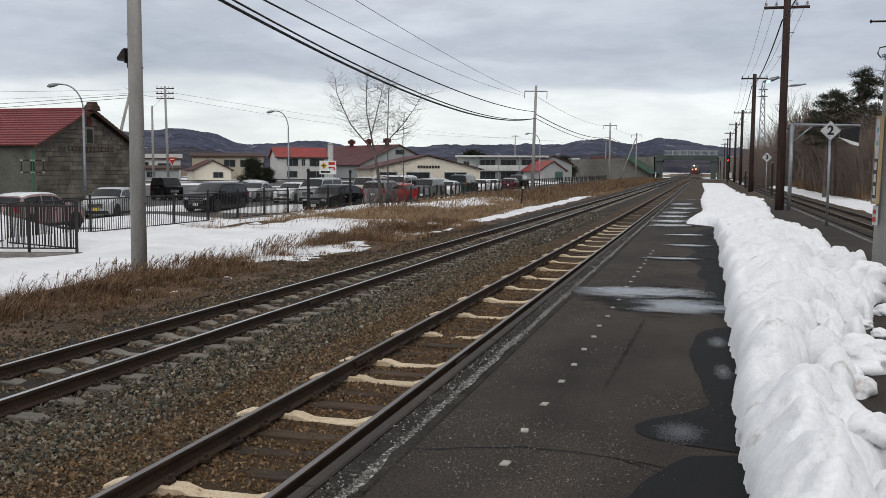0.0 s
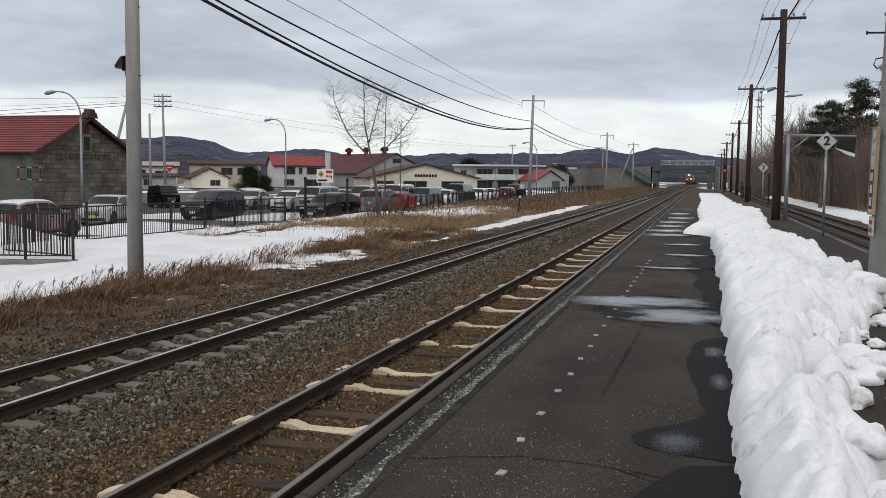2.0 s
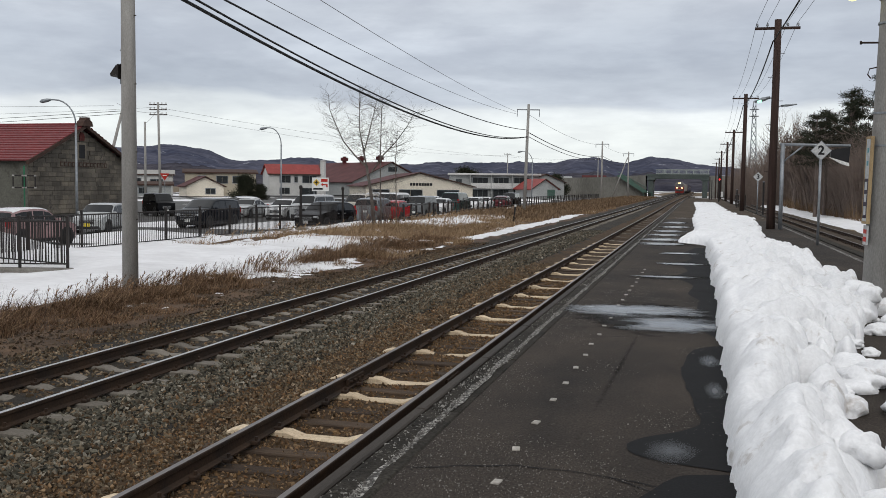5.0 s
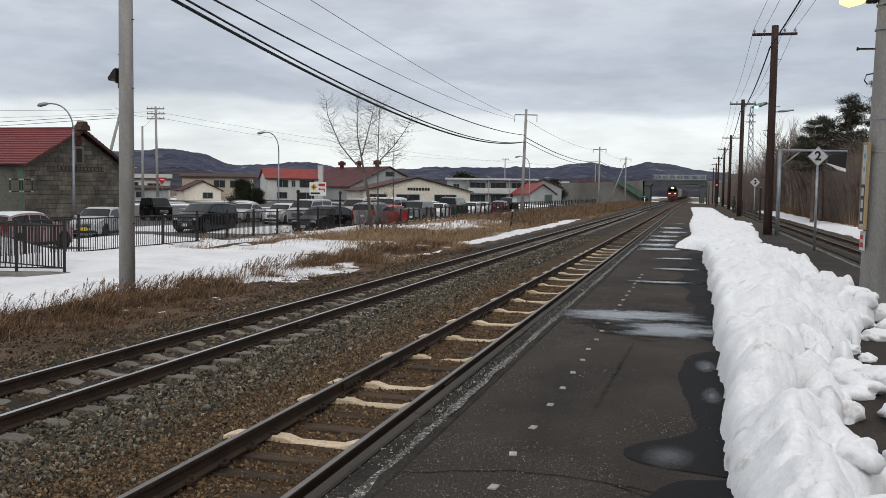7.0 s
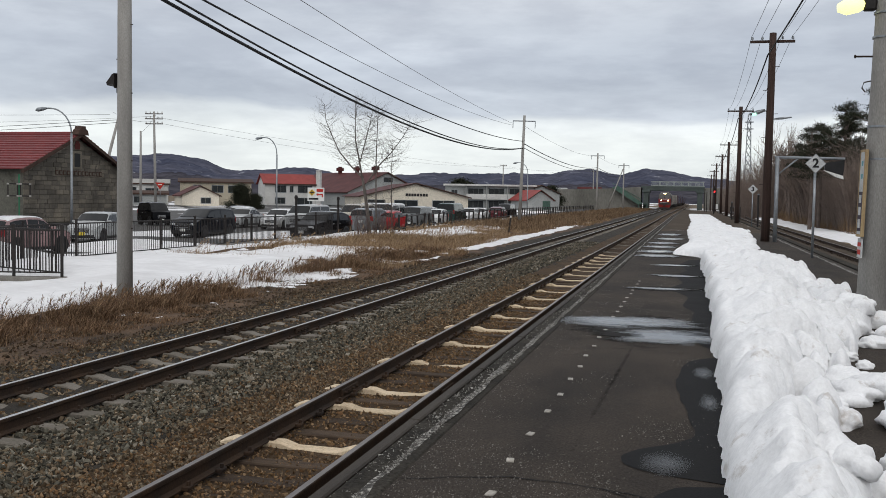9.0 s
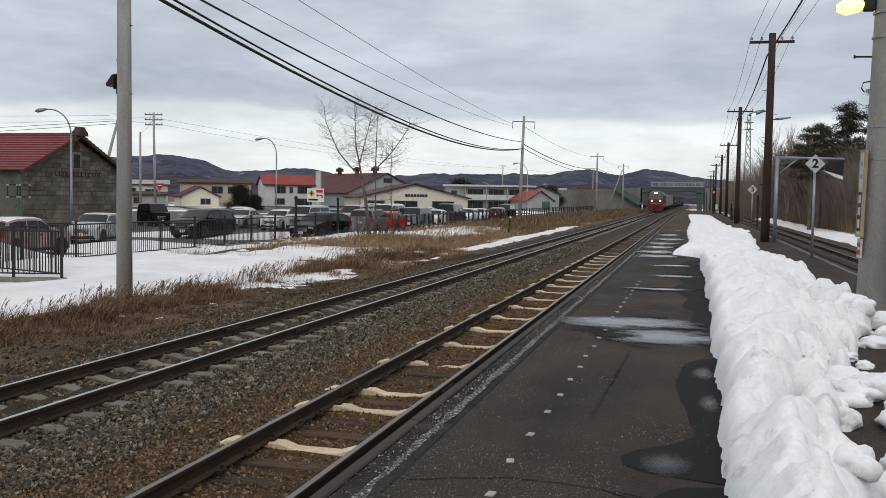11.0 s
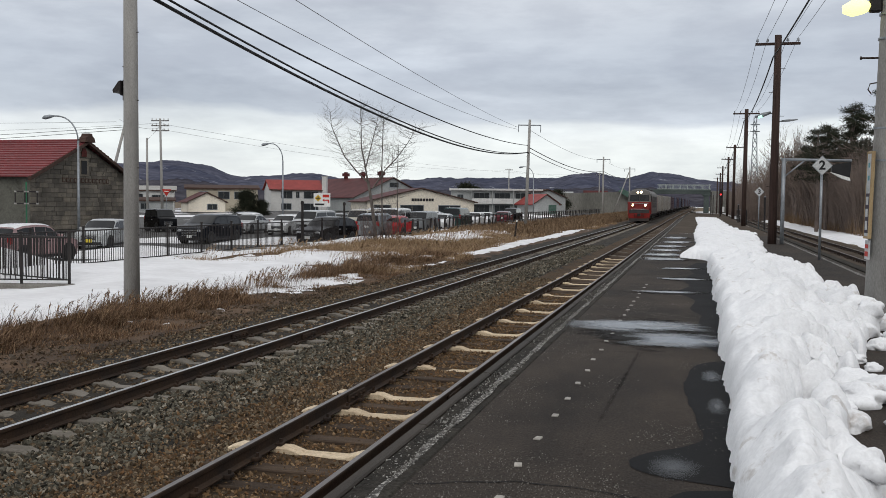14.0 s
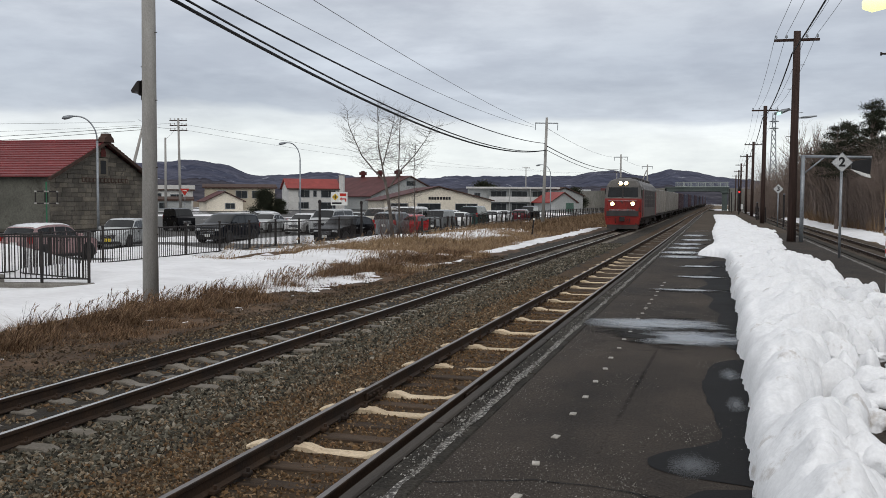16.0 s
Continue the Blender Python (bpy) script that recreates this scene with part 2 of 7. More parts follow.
class Shape:
    """Collects primitives into one mesh."""

    def __init__(self):
        self.v, self.f = [], []

    def add(self, verts, faces):
        n = len(self.v)
        self.v += [tuple(p) for p in verts]
        self.f += [tuple(i + n for i in f) for f in faces]
        return self

    def box(self, x0, x1, y0, y1, z0, z1, c=0.0):
        """A box, with chamfered edges where c > 0."""
        if c <= 0:
            v = [(x, y, z) for z in (z0, z1) for y in (y0, y1) for x in (x0, x1)]
            return self.add(v, [(0, 2, 3, 1), (4, 5, 7, 6), (0, 1, 5, 4), (2, 6, 7, 3), (0, 4, 6, 2), (1, 3, 7, 5)])
        mid, half = ((x0 + x1) / 2, (y0 + y1) / 2, (z0 + z1) / 2), (abs(x1 - x0) / 2, abs(y1 - y0) / 2, abs(z1 - z0) / 2)
        c = min(c, min(half) * 0.9)
        idx, v = {}, []
        for sx in (-1, 1):
            for sy in (-1, 1):
                for sz in (-1, 1):
                    for ax in range(3):
                        s = (sx, sy, sz)
                        v.append(tuple(mid[k] + s[k] * (half[k] - (0 if k == ax else c)) for k in range(3)))
                        idx[(s, ax)] = len(v) - 1
        f = []
        for ax in range(3):
            u, w = (ax + 1) % 3, (ax + 2) % 3
            for s in (-1, 1):
                q = []
                for a, b in ((-1, -1), (1, -1), (1, 1), (-1, 1)):
                    k = [0, 0, 0]
                    k[ax], k[u], k[w] = s, a, b
                    q.append(idx[(tuple(k), ax)])
                f.append(q if s > 0 else q[::-1])
            for a in (-1, 1):
                for b in (-1, 1):
                    lo, hi = [0, 0, 0], [0, 0, 0]
                    lo[ax], hi[ax] = -1, 1
                    lo[u] = hi[u] = a
                    lo[w] = hi[w] = b
                    lo, hi = tuple(lo), tuple(hi)
                    q = [idx[(lo, u)], idx[(hi, u)], idx[(hi, w)], idx[(lo, w)]]
                    f.append(q if a * b < 0 else q[::-1])
        for sx in (-1, 1):
            for sy in (-1, 1):
                for sz in (-1, 1):
                    s = (sx, sy, sz)
                    q = [idx[(s, 0)], idx[(s, 1)], idx[(s, 2)]]
                    f.append(q if sx * sy * sz > 0 else q[::-1])
        return self.add(v, f)

    def tube(self, points, radii, sides=8, caps=True):
        """A round bar along points; radii one number or one for each point."""
        pts = [Vector(p) for p in points]
        rr = radii if isinstance(radii, (list, tuple)) else [radii] * len(pts)
        v, f = [], []
        for i, p in enumerate(pts):
            d = (pts[min(i + 1, len(pts) - 1)] - pts[max(i - 1, 0)]).normalized()
            u = d.cross(Vector((0, 0, 1)) if abs(d.z) < 0.9 else Vector((1, 0, 0))).normalized()
            w = d.cross(u)
            for k in range(sides):
                a = 2 * math.pi * k / sides
                v.append(p + (u * math.cos(a) + w * math.sin(a)) * rr[i])
        for i in range(len(pts) - 1):
            for k in range(sides):
                k2 = (k + 1) % sides
                f.append((i * sides + k, i * sides + k2, (i + 1) * sides + k2, (i + 1) * sides + k))
        if caps:
            f.append(tuple(range(sides))[::-1])
            f.append(tuple((len(pts) - 1) * sides + k for k in range(sides)))
        return self.add(v, f)

    def prism(self, outline, axis, lo, hi):
        """An outline in two axes drawn out along the third (0 x, 1 y, 2 z)."""
        n, v = len(outline), []
        for s in (lo, hi):
            for p, q in outline:
                k = [p, q]
                k.insert(axis, s)
                v.append(tuple(k))
        f = [tuple(range(n))[::-1], tuple(range(n, 2 * n))]
        f += [(i, (i + 1) % n, n + (i + 1) % n, n + i) for i in range(n)]
        return self.add(v, f)

    def disc(self, centre, axis, r0, r1, lo, hi, sides=20):
        """A ring (r0 > 0) or wheel round an axis."""
        v, f = [], []
        for r, s in ((r0, lo), (r1, lo), (r1, hi), (r0, hi)):
            for k in range(sides):
                a = 2 * math.pi * k / sides
                q = [math.cos(a) * r, math.sin(a) * r]
                q.insert(axis, s)
                v.append(tuple(centre[j] + q[j] for j in range(3)))
        for ring in range(4):
            for k in range(sides):
                k2 = (k + 1) % sides
                a, b = ring * sides, ((ring + 1) % 4) * sides
                f.append((a + k, a + k2, b + k2, b + k))
        return self.add(v, f)


def link(name, me, parent=None, m=None, label=""):
    ob = new(name, me)
    if parent is not None:
        ob.parent = parent
    if m is not None:
        ob.matrix_basis = m
    if label:
        ob["label"] = label
    return ob


def part(name, shape, material, parent, label="", smooth=False, sharp=None):
    """One mesh under a thing or under a part."""
    return link(name, mesh_of(name, shape.v, shape.f, material, smooth, sharp), parent, None, label)


def thing(name, label, category, m=None, group="", kind=""):
    ob = new(name)
    ob.empty_display_size = 0.2
    if m is not None:
        ob.matrix_basis = m
    return tagged(ob, label, category, group, kind)


def sheet(name, xs, ys, height, material, smooth=True, keep=None):
    """A height field over a grid; keep drops cells where it is false."""
    gx, gy = np.meshgrid(np.asarray(xs, float), np.asarray(ys, float))
    gz = height(gx, gy)
    nx, ny = len(xs), len(ys)
    v = np.stack([gx.ravel(), gy.ravel(), gz.ravel()], 1)
    i = (np.arange(ny - 1)[:, None] * nx + np.arange(nx - 1)[None, :]).ravel()
    q = np.stack([i, i + 1, i + nx + 1, i + nx], 1)
    if keep is not None:
        q = q[keep(gx, gy, gz).ravel()[q].any(1)]
    used, back = np.unique(q, return_inverse=True)
    me = mesh_of(name, v[used].tolist(), back.reshape(q.shape).tolist(), material, smooth)
    return new(name, me)


def spaced(lo, hi, first, growth):
    out, step = [lo], first
    while out[-1] < hi:
        out.append(min(out[-1] + step, hi))
        step *= growth
    return out


# ---------- ground ----------
NEAR_C, FAR_C, THIRD_C = -3.403, -7.083, 7.3
BED = -0.19


def bed_level(x):
    """The old near track lies in a lower bed."""
    return BED - 0.025 * np.clip((x + 4.9) / 0.5, 0, 1)


def bend(y):
    """Far off the line swings a little to the east."""
    return 0.0085 * np.maximum(np.minimum(y, 420.0) - 140.0, 0.0)


def climb(y):
    """Far off the line rises a little."""
    return 0.003 * np.maximum(np.minimum(y, 340.0) - 110.0, 0.0)


def ground_z(x, y):
    n = fbm(x * 0.25, y * 0.25, 4, 3)
    z = -0.22 + 0.12 * n
    z = np.where(x < -10.0, np.minimum(z + (-(x + 10.0)) * 0.03, -0.06 + 0.10 * n), z)
    z = z - 0.30 * np.clip((-14.2 - x) / 2.5, 0, 1) * np.clip((22.6 - y) / 1.2, 0, 1)
    return np.where(x < -20, -0.32, np.where(x > 8, -0.25 + 0.1 * n, z))


xs = [-4000, -1500, -600, -250, -120, -70, -45, -30] + list(np.arange(-22, 24.1, 1.0)) + [30, 45, 70, 120, 250, 600, 1500, 4000]
ys = [-4000, -1000, -300, -80, -30] + list(np.arange(-12, 120, 1.5)) + [130, 150, 180, 220, 280, 350, 450, 600, 900, 1500, 2500, 4500]
ground = tagged(sheet("ground", xs, ys, lambda x, y: ground_z(x, y) - 0.12 * ((x > -9.6) & (x < 9)), M_GROUND), "bare brown winter earth with dead grass", "ground", kind="structure")

tagged(sheet("near_track_bed", np.arange(-4.92, -1.7, 0.1), [-12.0, -9.0, -6.0] + spaced(-3, 700, 0.1, 1.012),
             lambda x, y: climb(y) + bed_level(x) + 0.004 + 0.05 * fbm(x * 2.2, y * 2.2, 3, 5) + 0.05 * np.exp(-((x + 5.2) / 0.5) ** 2), M_RUSTBED),
       "rusty brown gravel bed of the old near track", "ballast", kind="structure")
ballast = tagged(sheet("track_bed", np.arange(-9.6, -4.7, 0.12), [-12.0, -9.0, -6.0] + spaced(-3, 700, 0.12, 1.012),
                       lambda x, y: climb(y) + bed_level(x) + 0.05 * fbm(x * 2.2, y * 2.2, 3, 5) + 0.05 * np.exp(-((x + 5.2) / 0.5) ** 2) - 0.05 * np.clip((-8.7 - x) / 0.7, 0, 1), M_BALLAST),
                 "grey and rusty crushed stone ballast under the rails", "ballast", kind="structure")

verge = tagged(sheet("verge", np.arange(-19.4, -9.0, 0.25), [-12.0, -8.0, -5.0] + spaced(-2, 320, 0.25, 1.012),
                     lambda x, y: ground_z(x, y) + 0.03 - 0.09 * np.clip((x + 9.8) / 0.8, 0, 1) + 0.05 * fbm(x * 1.1, y * 1.1, 3, 11), M_VERGE),
               "dark earth verge with dead leaves beside the track", "verge", kind="structure")

lot = tagged(link("parking_lot", mesh_of("parking_lot", *(lambda s: (s.v, s.f))(Shape().box(-150, -19.7, 18, 262, -0.5, -0.25)), M_LOT)),
             "wet grey asphalt car park with packed snow", "car park", kind="structure")

# ---------- platform ----------
PLAT = 0.76
P_END = 170.0
platform = tagged(link("platform", mesh_of("platform", *(lambda s: (s.v, s.f))(Shape().box(-1.46, 3.62, -12, P_END, -0.6, PLAT)), M_ASPHALT)),
                  "dark patched asphalt island platform, wet and cracked", "platform", kind="structure")

far_top = tagged(sheet("platform_gravel", [-1.46, -0.8, 0.2, 1.2, 2.4, 3.6], spaced(48.5, P_END, 1.0, 1.03), lambda x, y: PLAT + 0.010 + 0.008 * fbm(x, y, 2, 12) - 0.02 * (y < 48.8), M_FARTOP), "brown gravelled surface of the platform's far half", "platform", kind="structure")

# coping blocks along both edges
blk = mesh_of("coping_block", *(lambda s: (s.v, s.f))(Shape().box(0.084, 0.32, 0.006, 1.994, -0.16, 0.0, 0.012)), M_COPING)
strip_me = mesh_of("edge_strip", *(lambda s: (s.v, s.f))(Shape().box(0, 0.078, 0.003, 1.997, -0.18, 0.006, 0.010)), M_EDGE)
for i in range(90):
    y = -10 + 2.0 * i
    if y > P_END - 2:
        break
    link("coping_block", blk, platform, pose(-1.782 + random.uniform(-0.004, 0.004), y, PLAT + 0.004 + random.uniform(-0.004, 0.004)))
    link("edge_strip", strip_me, platform, pose(-1.784 + random.uniform(-0.004, 0.004), y, PLAT + 0.004))
    if y > 4:
        link("coping_block", blk, platform, pose(3.625 + random.uniform(-0.008, 0.008), y, PLAT + 0.004))
face = Shape().box(-1.68, -1.47, -12, P_END, -0.6, PLAT - 0.16).box(3.625, 3.83, -12, P_END, -0.6, PLAT - 0.16)
part("facing", face, M_COPING, platform)


def strip(name, x_mid, half, y0, y1, step, seed, material, lift, ragged=0.6):
    """A thin worn painted strip with ragged edges."""
    ys = np.array(spaced(y0, y1, step, 1.02))
    wl_ = half * np.clip(1 + ragged * 2.2 * fbm(ys * 5, ys * 0 + 1.5, 5, seed, 0.7), 0.05, 3)
    wr_ = half * np.clip(1 + ragged * 2.2 * fbm(ys * 5, ys * 0 + 7.5, 5, seed + 5, 0.7), 0.05, 3)
    v = [(x_mid - a, y, lift) for a, y in zip(wl_, ys)] + [(x_mid + b, y, lift) for b, y in zip(wr_, ys)]
    n = len(ys)
    return mesh_of(name, v, [(i, n + i, n + i + 1, i + 1) for i in range(n - 1)], material)


link("white_line", strip("white_line", -1.545, 0.024, -8, 120, 0.010, 3, M_LINE, PLAT + 0.0085, 0.8), platform)
link("white_line", strip("white_line", 3.42, 0.05, 6, 120, 0.05, 9, M_LINE, PLAT + 0.0085, 0.5), platform)

stud = mesh_of("stud", *(lambda s: (s.v, s.f))(Shape().box(-0.022, 0.022, -0.036, 0.036, -0.004, 0.007, 0.003)), M_STUD)
for i in range(-6, 22):
    link("stud", stud, platform, pose(-0.945 + 0.0042 * i * 0.6 + random.uniform(-0.012, 0.012), 4.645 + 0.629 * i + random.uniform(-0.03, 0.03), PLAT + 0.001, 0, 0, random.uniform(-12, 12)))


def puddle(name, x, y, rx, ry, material, lift, label, turn=0.0):
    """A flat film of water; its outline fades by its material."""
    n = 48
    v = [(0, 0, 0)] + [(math.cos(2 * math.pi * k / n), math.sin(2 * math.pi * k / n), 0) for k in range(n)]
    ob = new(name, mesh_of(name, v, [(0, 1 + k, 1 + (k + 1) % n) for k in range(n)], material))
    ob.matrix_basis = pose(x, y, PLAT + lift, 0, 0, turn) @ Matrix.Diagonal((rx, ry, 1, 1))
    return tagged(ob, label, "puddle", "puddles on the platform", kind="structure")


def film_mat(name, rough, base, seed, hard=0.25, spec=0.5):
    m = bpy.data.materials.new(name)
    m.use_nodes = True
    t = m.node_tree
    p, out = t.nodes["Principled BSDF"], t.nodes["Material Output"]
    p.inputs["Base Color"].default_value = (*base, 1)
    p.inputs["Specular IOR Level"].default_value = spec
    tc, geo = t.nodes.new("ShaderNodeTexCoord"), t.nodes.new("ShaderNodeNewGeometry")
    mp = node(t, "ShaderNodeMapping")
    mp.inputs["Scale"].default_value, mp.inputs["Location"].default_value = (1.0, 1.9, 1), (seed, seed * 2, 0)
    t.links.new(geo.outputs["Position"], mp.inputs[0])
    n1 = node(t, "ShaderNodeTexNoise", Scale=1.3, Detail=7.0, Roughness=0.62)
    t.links.new(mp.outputs[0], n1.inputs["Vector"])
    rr = node(t, "ShaderNodeMapRange")
    rr.inputs["From Min"].default_value, rr.inputs["From Max"].default_value = 0.35, 0.65
    rr.inputs["To Min"].default_value, rr.inputs["To Max"].default_value = rough, rough + 0.3
    t.links.new(n1.outputs["Fac"], rr.inputs["Value"])
    t.links.new(rr.outputs[0], p.inputs["Roughness"])
    ln = t.nodes.new("ShaderNodeVectorMath")
    ln.operation = "LENGTH"
    t.links.new(tc.outputs["Object"], ln.inputs[0])
    ad = t.nodes.new("ShaderNodeMath")
    ad.operation = "MULTIPLY_ADD"
    ad.inputs[1].default_value = 1.65
    t.links.new(n1.outputs["Fac"], ad.inputs[0])
    neg = t.nodes.new("ShaderNodeMath")
    neg.operation = "MULTIPLY"
    neg.inputs[1].default_value = -1.0
    t.links.new(ln.outputs["Value"], neg.inputs[0])
    t.links.new(neg.outputs[0], ad.inputs[2])
    sel = node(t, "ShaderNodeMapRange")
    sel.inputs["From Min"].default_value, sel.inputs["From Max"].default_value = 0.12, 0.12 + hard
    t.links.new(ad.outputs[0], sel.inputs["Value"])
    mix, clear = t.nodes.new("ShaderNodeMixShader"), t.nodes.new("ShaderNodeBsdfTransparent")
    t.links.new(sel.outputs[0], mix.inputs[0])
    t.links.new(clear.outputs[0], mix.inputs[1])
    t.links.new(p.outputs[0], mix.inputs[2])
    t.links.new(mix.outputs[0], out.inputs[0])
    return m


M_FILM = film_mat("wet_film", 0.05, (0.012, 0.012, 0.012), 1.3, 0.35, 0.85)
M_POOL = film_mat("shallow_pool", 0.05, (0.010, 0.010, 0.010), 4.1, 1.1)
M_MOIST = film_mat("damp_stain", 0.6, (0.014, 0.013, 0.012), 2.2, 0.35, 0.1)
M_SEAM = film_mat("tar_seam", 0.7, (0.027, 0.0235, 0.021), 3.3, 1.2, 0.1)
DAMP, WET = "dark damp patch on the platform asphalt", "shallow meltwater puddle mirroring the grey sky"


def seep(ys, xs, label, lift):
    """Meltwater stain from the foot of the snow bank out to a wandering edge."""
    yy = np.linspace(ys[0], ys[-1], 160)
    xx = np.interp(yy, ys, xs)
    k = np.hanning(9) / np.hanning(9).sum()
    xx = np.convolve(np.pad(xx, 4, "edge"), k, "valid") + 0.02 * fbm(yy * 4, yy * 0 + 2, 3, 51)
    n = len(yy)
    v = [(a, b, PLAT + lift) for a, b in zip(xx, yy)] + [(0.55, b, PLAT + lift) for b in yy]
    return tagged(new("damp_patch", mesh_of("damp_patch", v, [(i, n + i, n + i + 1, i + 1) for i in range(n - 1)], M_DAMP)), label, "puddle", "puddles on the platform", kind="structure")


seep([5.10, 5.16, 5.22, 5.36, 5.55, 5.75, 5.92, 6.1, 6.3, 6.7, 7.04, 7.6, 8.1, 8.7, 9.06, 9.3, 9.4], [0.40, 0.10, -0.16, -0.33, -0.37, -0.25, -0.05, 0.06, 0.07, 0.02, -0.01, -0.07, -0.08, -0.04, 0.02, 0.2, 0.4], DAMP, 0.004)
seep([3.0, 4.0, 4.5, 4.85, 5.02, 5.12], [-0.1, -0.35, -0.25, -0.12, -0.02, 0.4], DAMP, 0.0045)
seep([9.7, 10.2, 11.5, 13.2, 13.8, 15.2, 16.5, 17.8, 19.5, 21, 23, 25], [0.3, 0.1, 0.02, 0.08, -0.1, 0.0, -0.35, -0.1, -0.3, -0.05, -0.25, 0.0], DAMP, 0.005)
puddle("water_puddle", -0.10, 5.46, 0.22, 0.36, M_POOL, 0.0085, WET)
puddle("water_puddle", 0.14, 8.45, 0.13, 0.5, M_POOL, 0.0085, WET)
puddle("water_puddle", 0.17, 7.2, 0.09, 0.4, M_POOL, 0.0085, WET)
puddle("water_puddle", 0.05, 4.05, 0.25, 0.3, M_POOL, 0.0085, WET)
puddle("damp_patch", -0.55, 11.2, 1.0, 1.9, M_MOIST, 0.006, DAMP)
puddle("damp_patch", -0.575, 8.2, 0.035, 3.2, M_SEAM, 0.0055, "faint dark seam along the platform asphalt", -1.4)
puddle("water_puddle", -0.72, 11.75, 1.25, 0.85, M_FILM, 0.0085, WET, -4)
puddle("water_puddle", -0.20, 10.6, 0.85, 0.85, M_FILM, 0.0095, WET, 5)
for i, (x, y, rx, ry) in enumerate([(-0.85, 26.4, 0.95, 0.8), (-0.95, 28.6, 0.85, 1.0), (-0.95, 31.6, 0.8, 0.9), (-0.95, 34.6, 0.8, 1.1), (-0.8, 38.5, 0.8, 1.4),
                                     (-0.9, 43.5, 0.8, 1.5), (-0.7, 52.0, 0.8, 2.2), (-0.45, 16.4, 0.8, 0.5), (-0.3, 19.4, 0.7, 0.6), (-0.4, 22.6, 0.7, 0.7)]):
    puddle("damp_patch", x + 0.1, y, rx * 1.1, ry * 1.4, M_MOIST, 0.006, DAMP)
    puddle("water_puddle", x, y, rx, ry * (1.3 if i < 7 else 0.6), M_FILM, 0.0085, WET)


def crack(points, width, seed):
    pts = []
    for (x0, y0), (x1, y1) in zip(points[:-1], points[1:]):
        for k in range(12):
            f = k / 12
            pts.append((x0 + (x1 - x0) * f, y0 + (y1 - y0) * f))
    pts = np.array(pts)
    off = 0.07 * fbm(pts[:, 0] * 4, pts[:, 1] * 4, 4, seed)
    w = width * (0.7 + 1.2 * np.abs(fbm(pts[:, 0] * 9, pts[:, 1] * 9, 3, seed + 3)))
    across = abs(points[-1][0] - points[0][0]) > abs(points[-1][1] - points[0][1])
    d = (0, 1) if across else (1, 0)
    v = [(x + d[0] * (o - b), y + d[1] * (o - b), PLAT + 0.0042) for (x, y), o, b in zip(pts, off, w)]
    v += [(x + d[0] * (o + b), y + d[1] * (o + b), PLAT + 0.0042) for (x, y), o, b in zip(pts, off, w)]
    n = len(pts)
    link("crack", mesh_of("crack", v, [(i, i + 1, n + i + 1, n + i) for i in range(n - 1)], M_DAMP), platform)


crack([(-1.45, 4.72), (-0.9, 4.95), (-0.4, 4.85), (0.3, 4.55)], 0.006, 1)
crack([(-0.4, 4.85), (-0.1, 4.6), (0.32, 4.42)], 0.005, 2)
crack([(-1.42, 9.4), (-0.6, 9.6), (0.2, 9.5)], 0.005, 3)
crack([(-1.4, 15.4), (-0.4, 15.1), (0.2, 15.3)], 0.012, 4)
crack([(-1.4, 20.4), (-0.4, 20.6), (0.2, 20.3)], 0.018, 5)
crack([(-1.4, 25.9), (-0.4, 25.5), (0.3, 25.7)], 0.04, 7)

def grit_spots(rng, n):
    y = 3.8 + 14 * rng.random(n) ** 1.6
    x = rng.uniform(-1.45, 0.3, n)
    d = fbm(x * 1.6, y * 1.3, 4, 91) + 0.25 * np.exp(-((y - 4.75) / 0.35) ** 2) + 0.12 * np.exp(-((x + 1.5) / 0.12) ** 2)
    k = d > 0.10 + 0.3 * rng.random(n)
    return x[k], y[k], 0.5 + 0.8 * rng.random(k.sum()) ** 2


# ---------- tracks ----------
RAIL = [(-0.064, -0.153), (0.064, -0.153), (0.064, -0.142), (0.012, -0.125), (0.009, -0.05), (0.032, -0.035), (0.0325, -0.008), (0.027, -0.0015),
        (-0.027, -0.0015), (-0.0325, -0.008), (-0.032, -0.035), (-0.009, -0.05), (-0.012, -0.125), (-0.064, -0.142)]


def swept(outline, x, y0, y1):
    """An outline drawn along the line of the track."""
    ys = [y0] + [y for y in range(100, 440, 10) if y0 < y < y1] + [y1]
    n, v = len(outline), []
    for y in ys:
        v += [(x + a + float(bend(y)), y, b + float(climb(y))) for a, b in outline]
    f = [tuple(range(n))[::-1], tuple((len(ys) - 1) * n + k for k in range(n))]
    f += [(i * n + k, i * n + (k + 1) % n, (i + 1) * n + (k + 1) % n, (i + 1) * n + k) for i in range(len(ys) - 1) for k in range(n)]
    return Shape().add(v, f)


def rail(parent, x, y0, y1, head):
    r = part("rail", swept(RAIL, x, y0, y1), M_RAILSIDE, parent)
    part("rail_head", swept([(-0.026, -0.0012), (0.026, -0.0012), (0.022, 0.001), (-0.022, 0.001)], x, y0, y1), head, r, "rail head worn bright by wheels")
    return r


def joint(parent, x, y):
    s = Shape()
    for side in (-1, 1):
        s.box(x + side * 0.014, x + side * 0.045, y - 0.28, y + 0.28, -0.125, -0.04, 0.006)
        for k in (-0.2, -0.07, 0.07, 0.2):
            s.disc((x, y + k, -0.082), 0, 0.0, 0.017, side * 0.045 - 0.015, side * 0.045 + 0.03, 6)
    part("fishplate", s, M_RAILSIDE, parent)


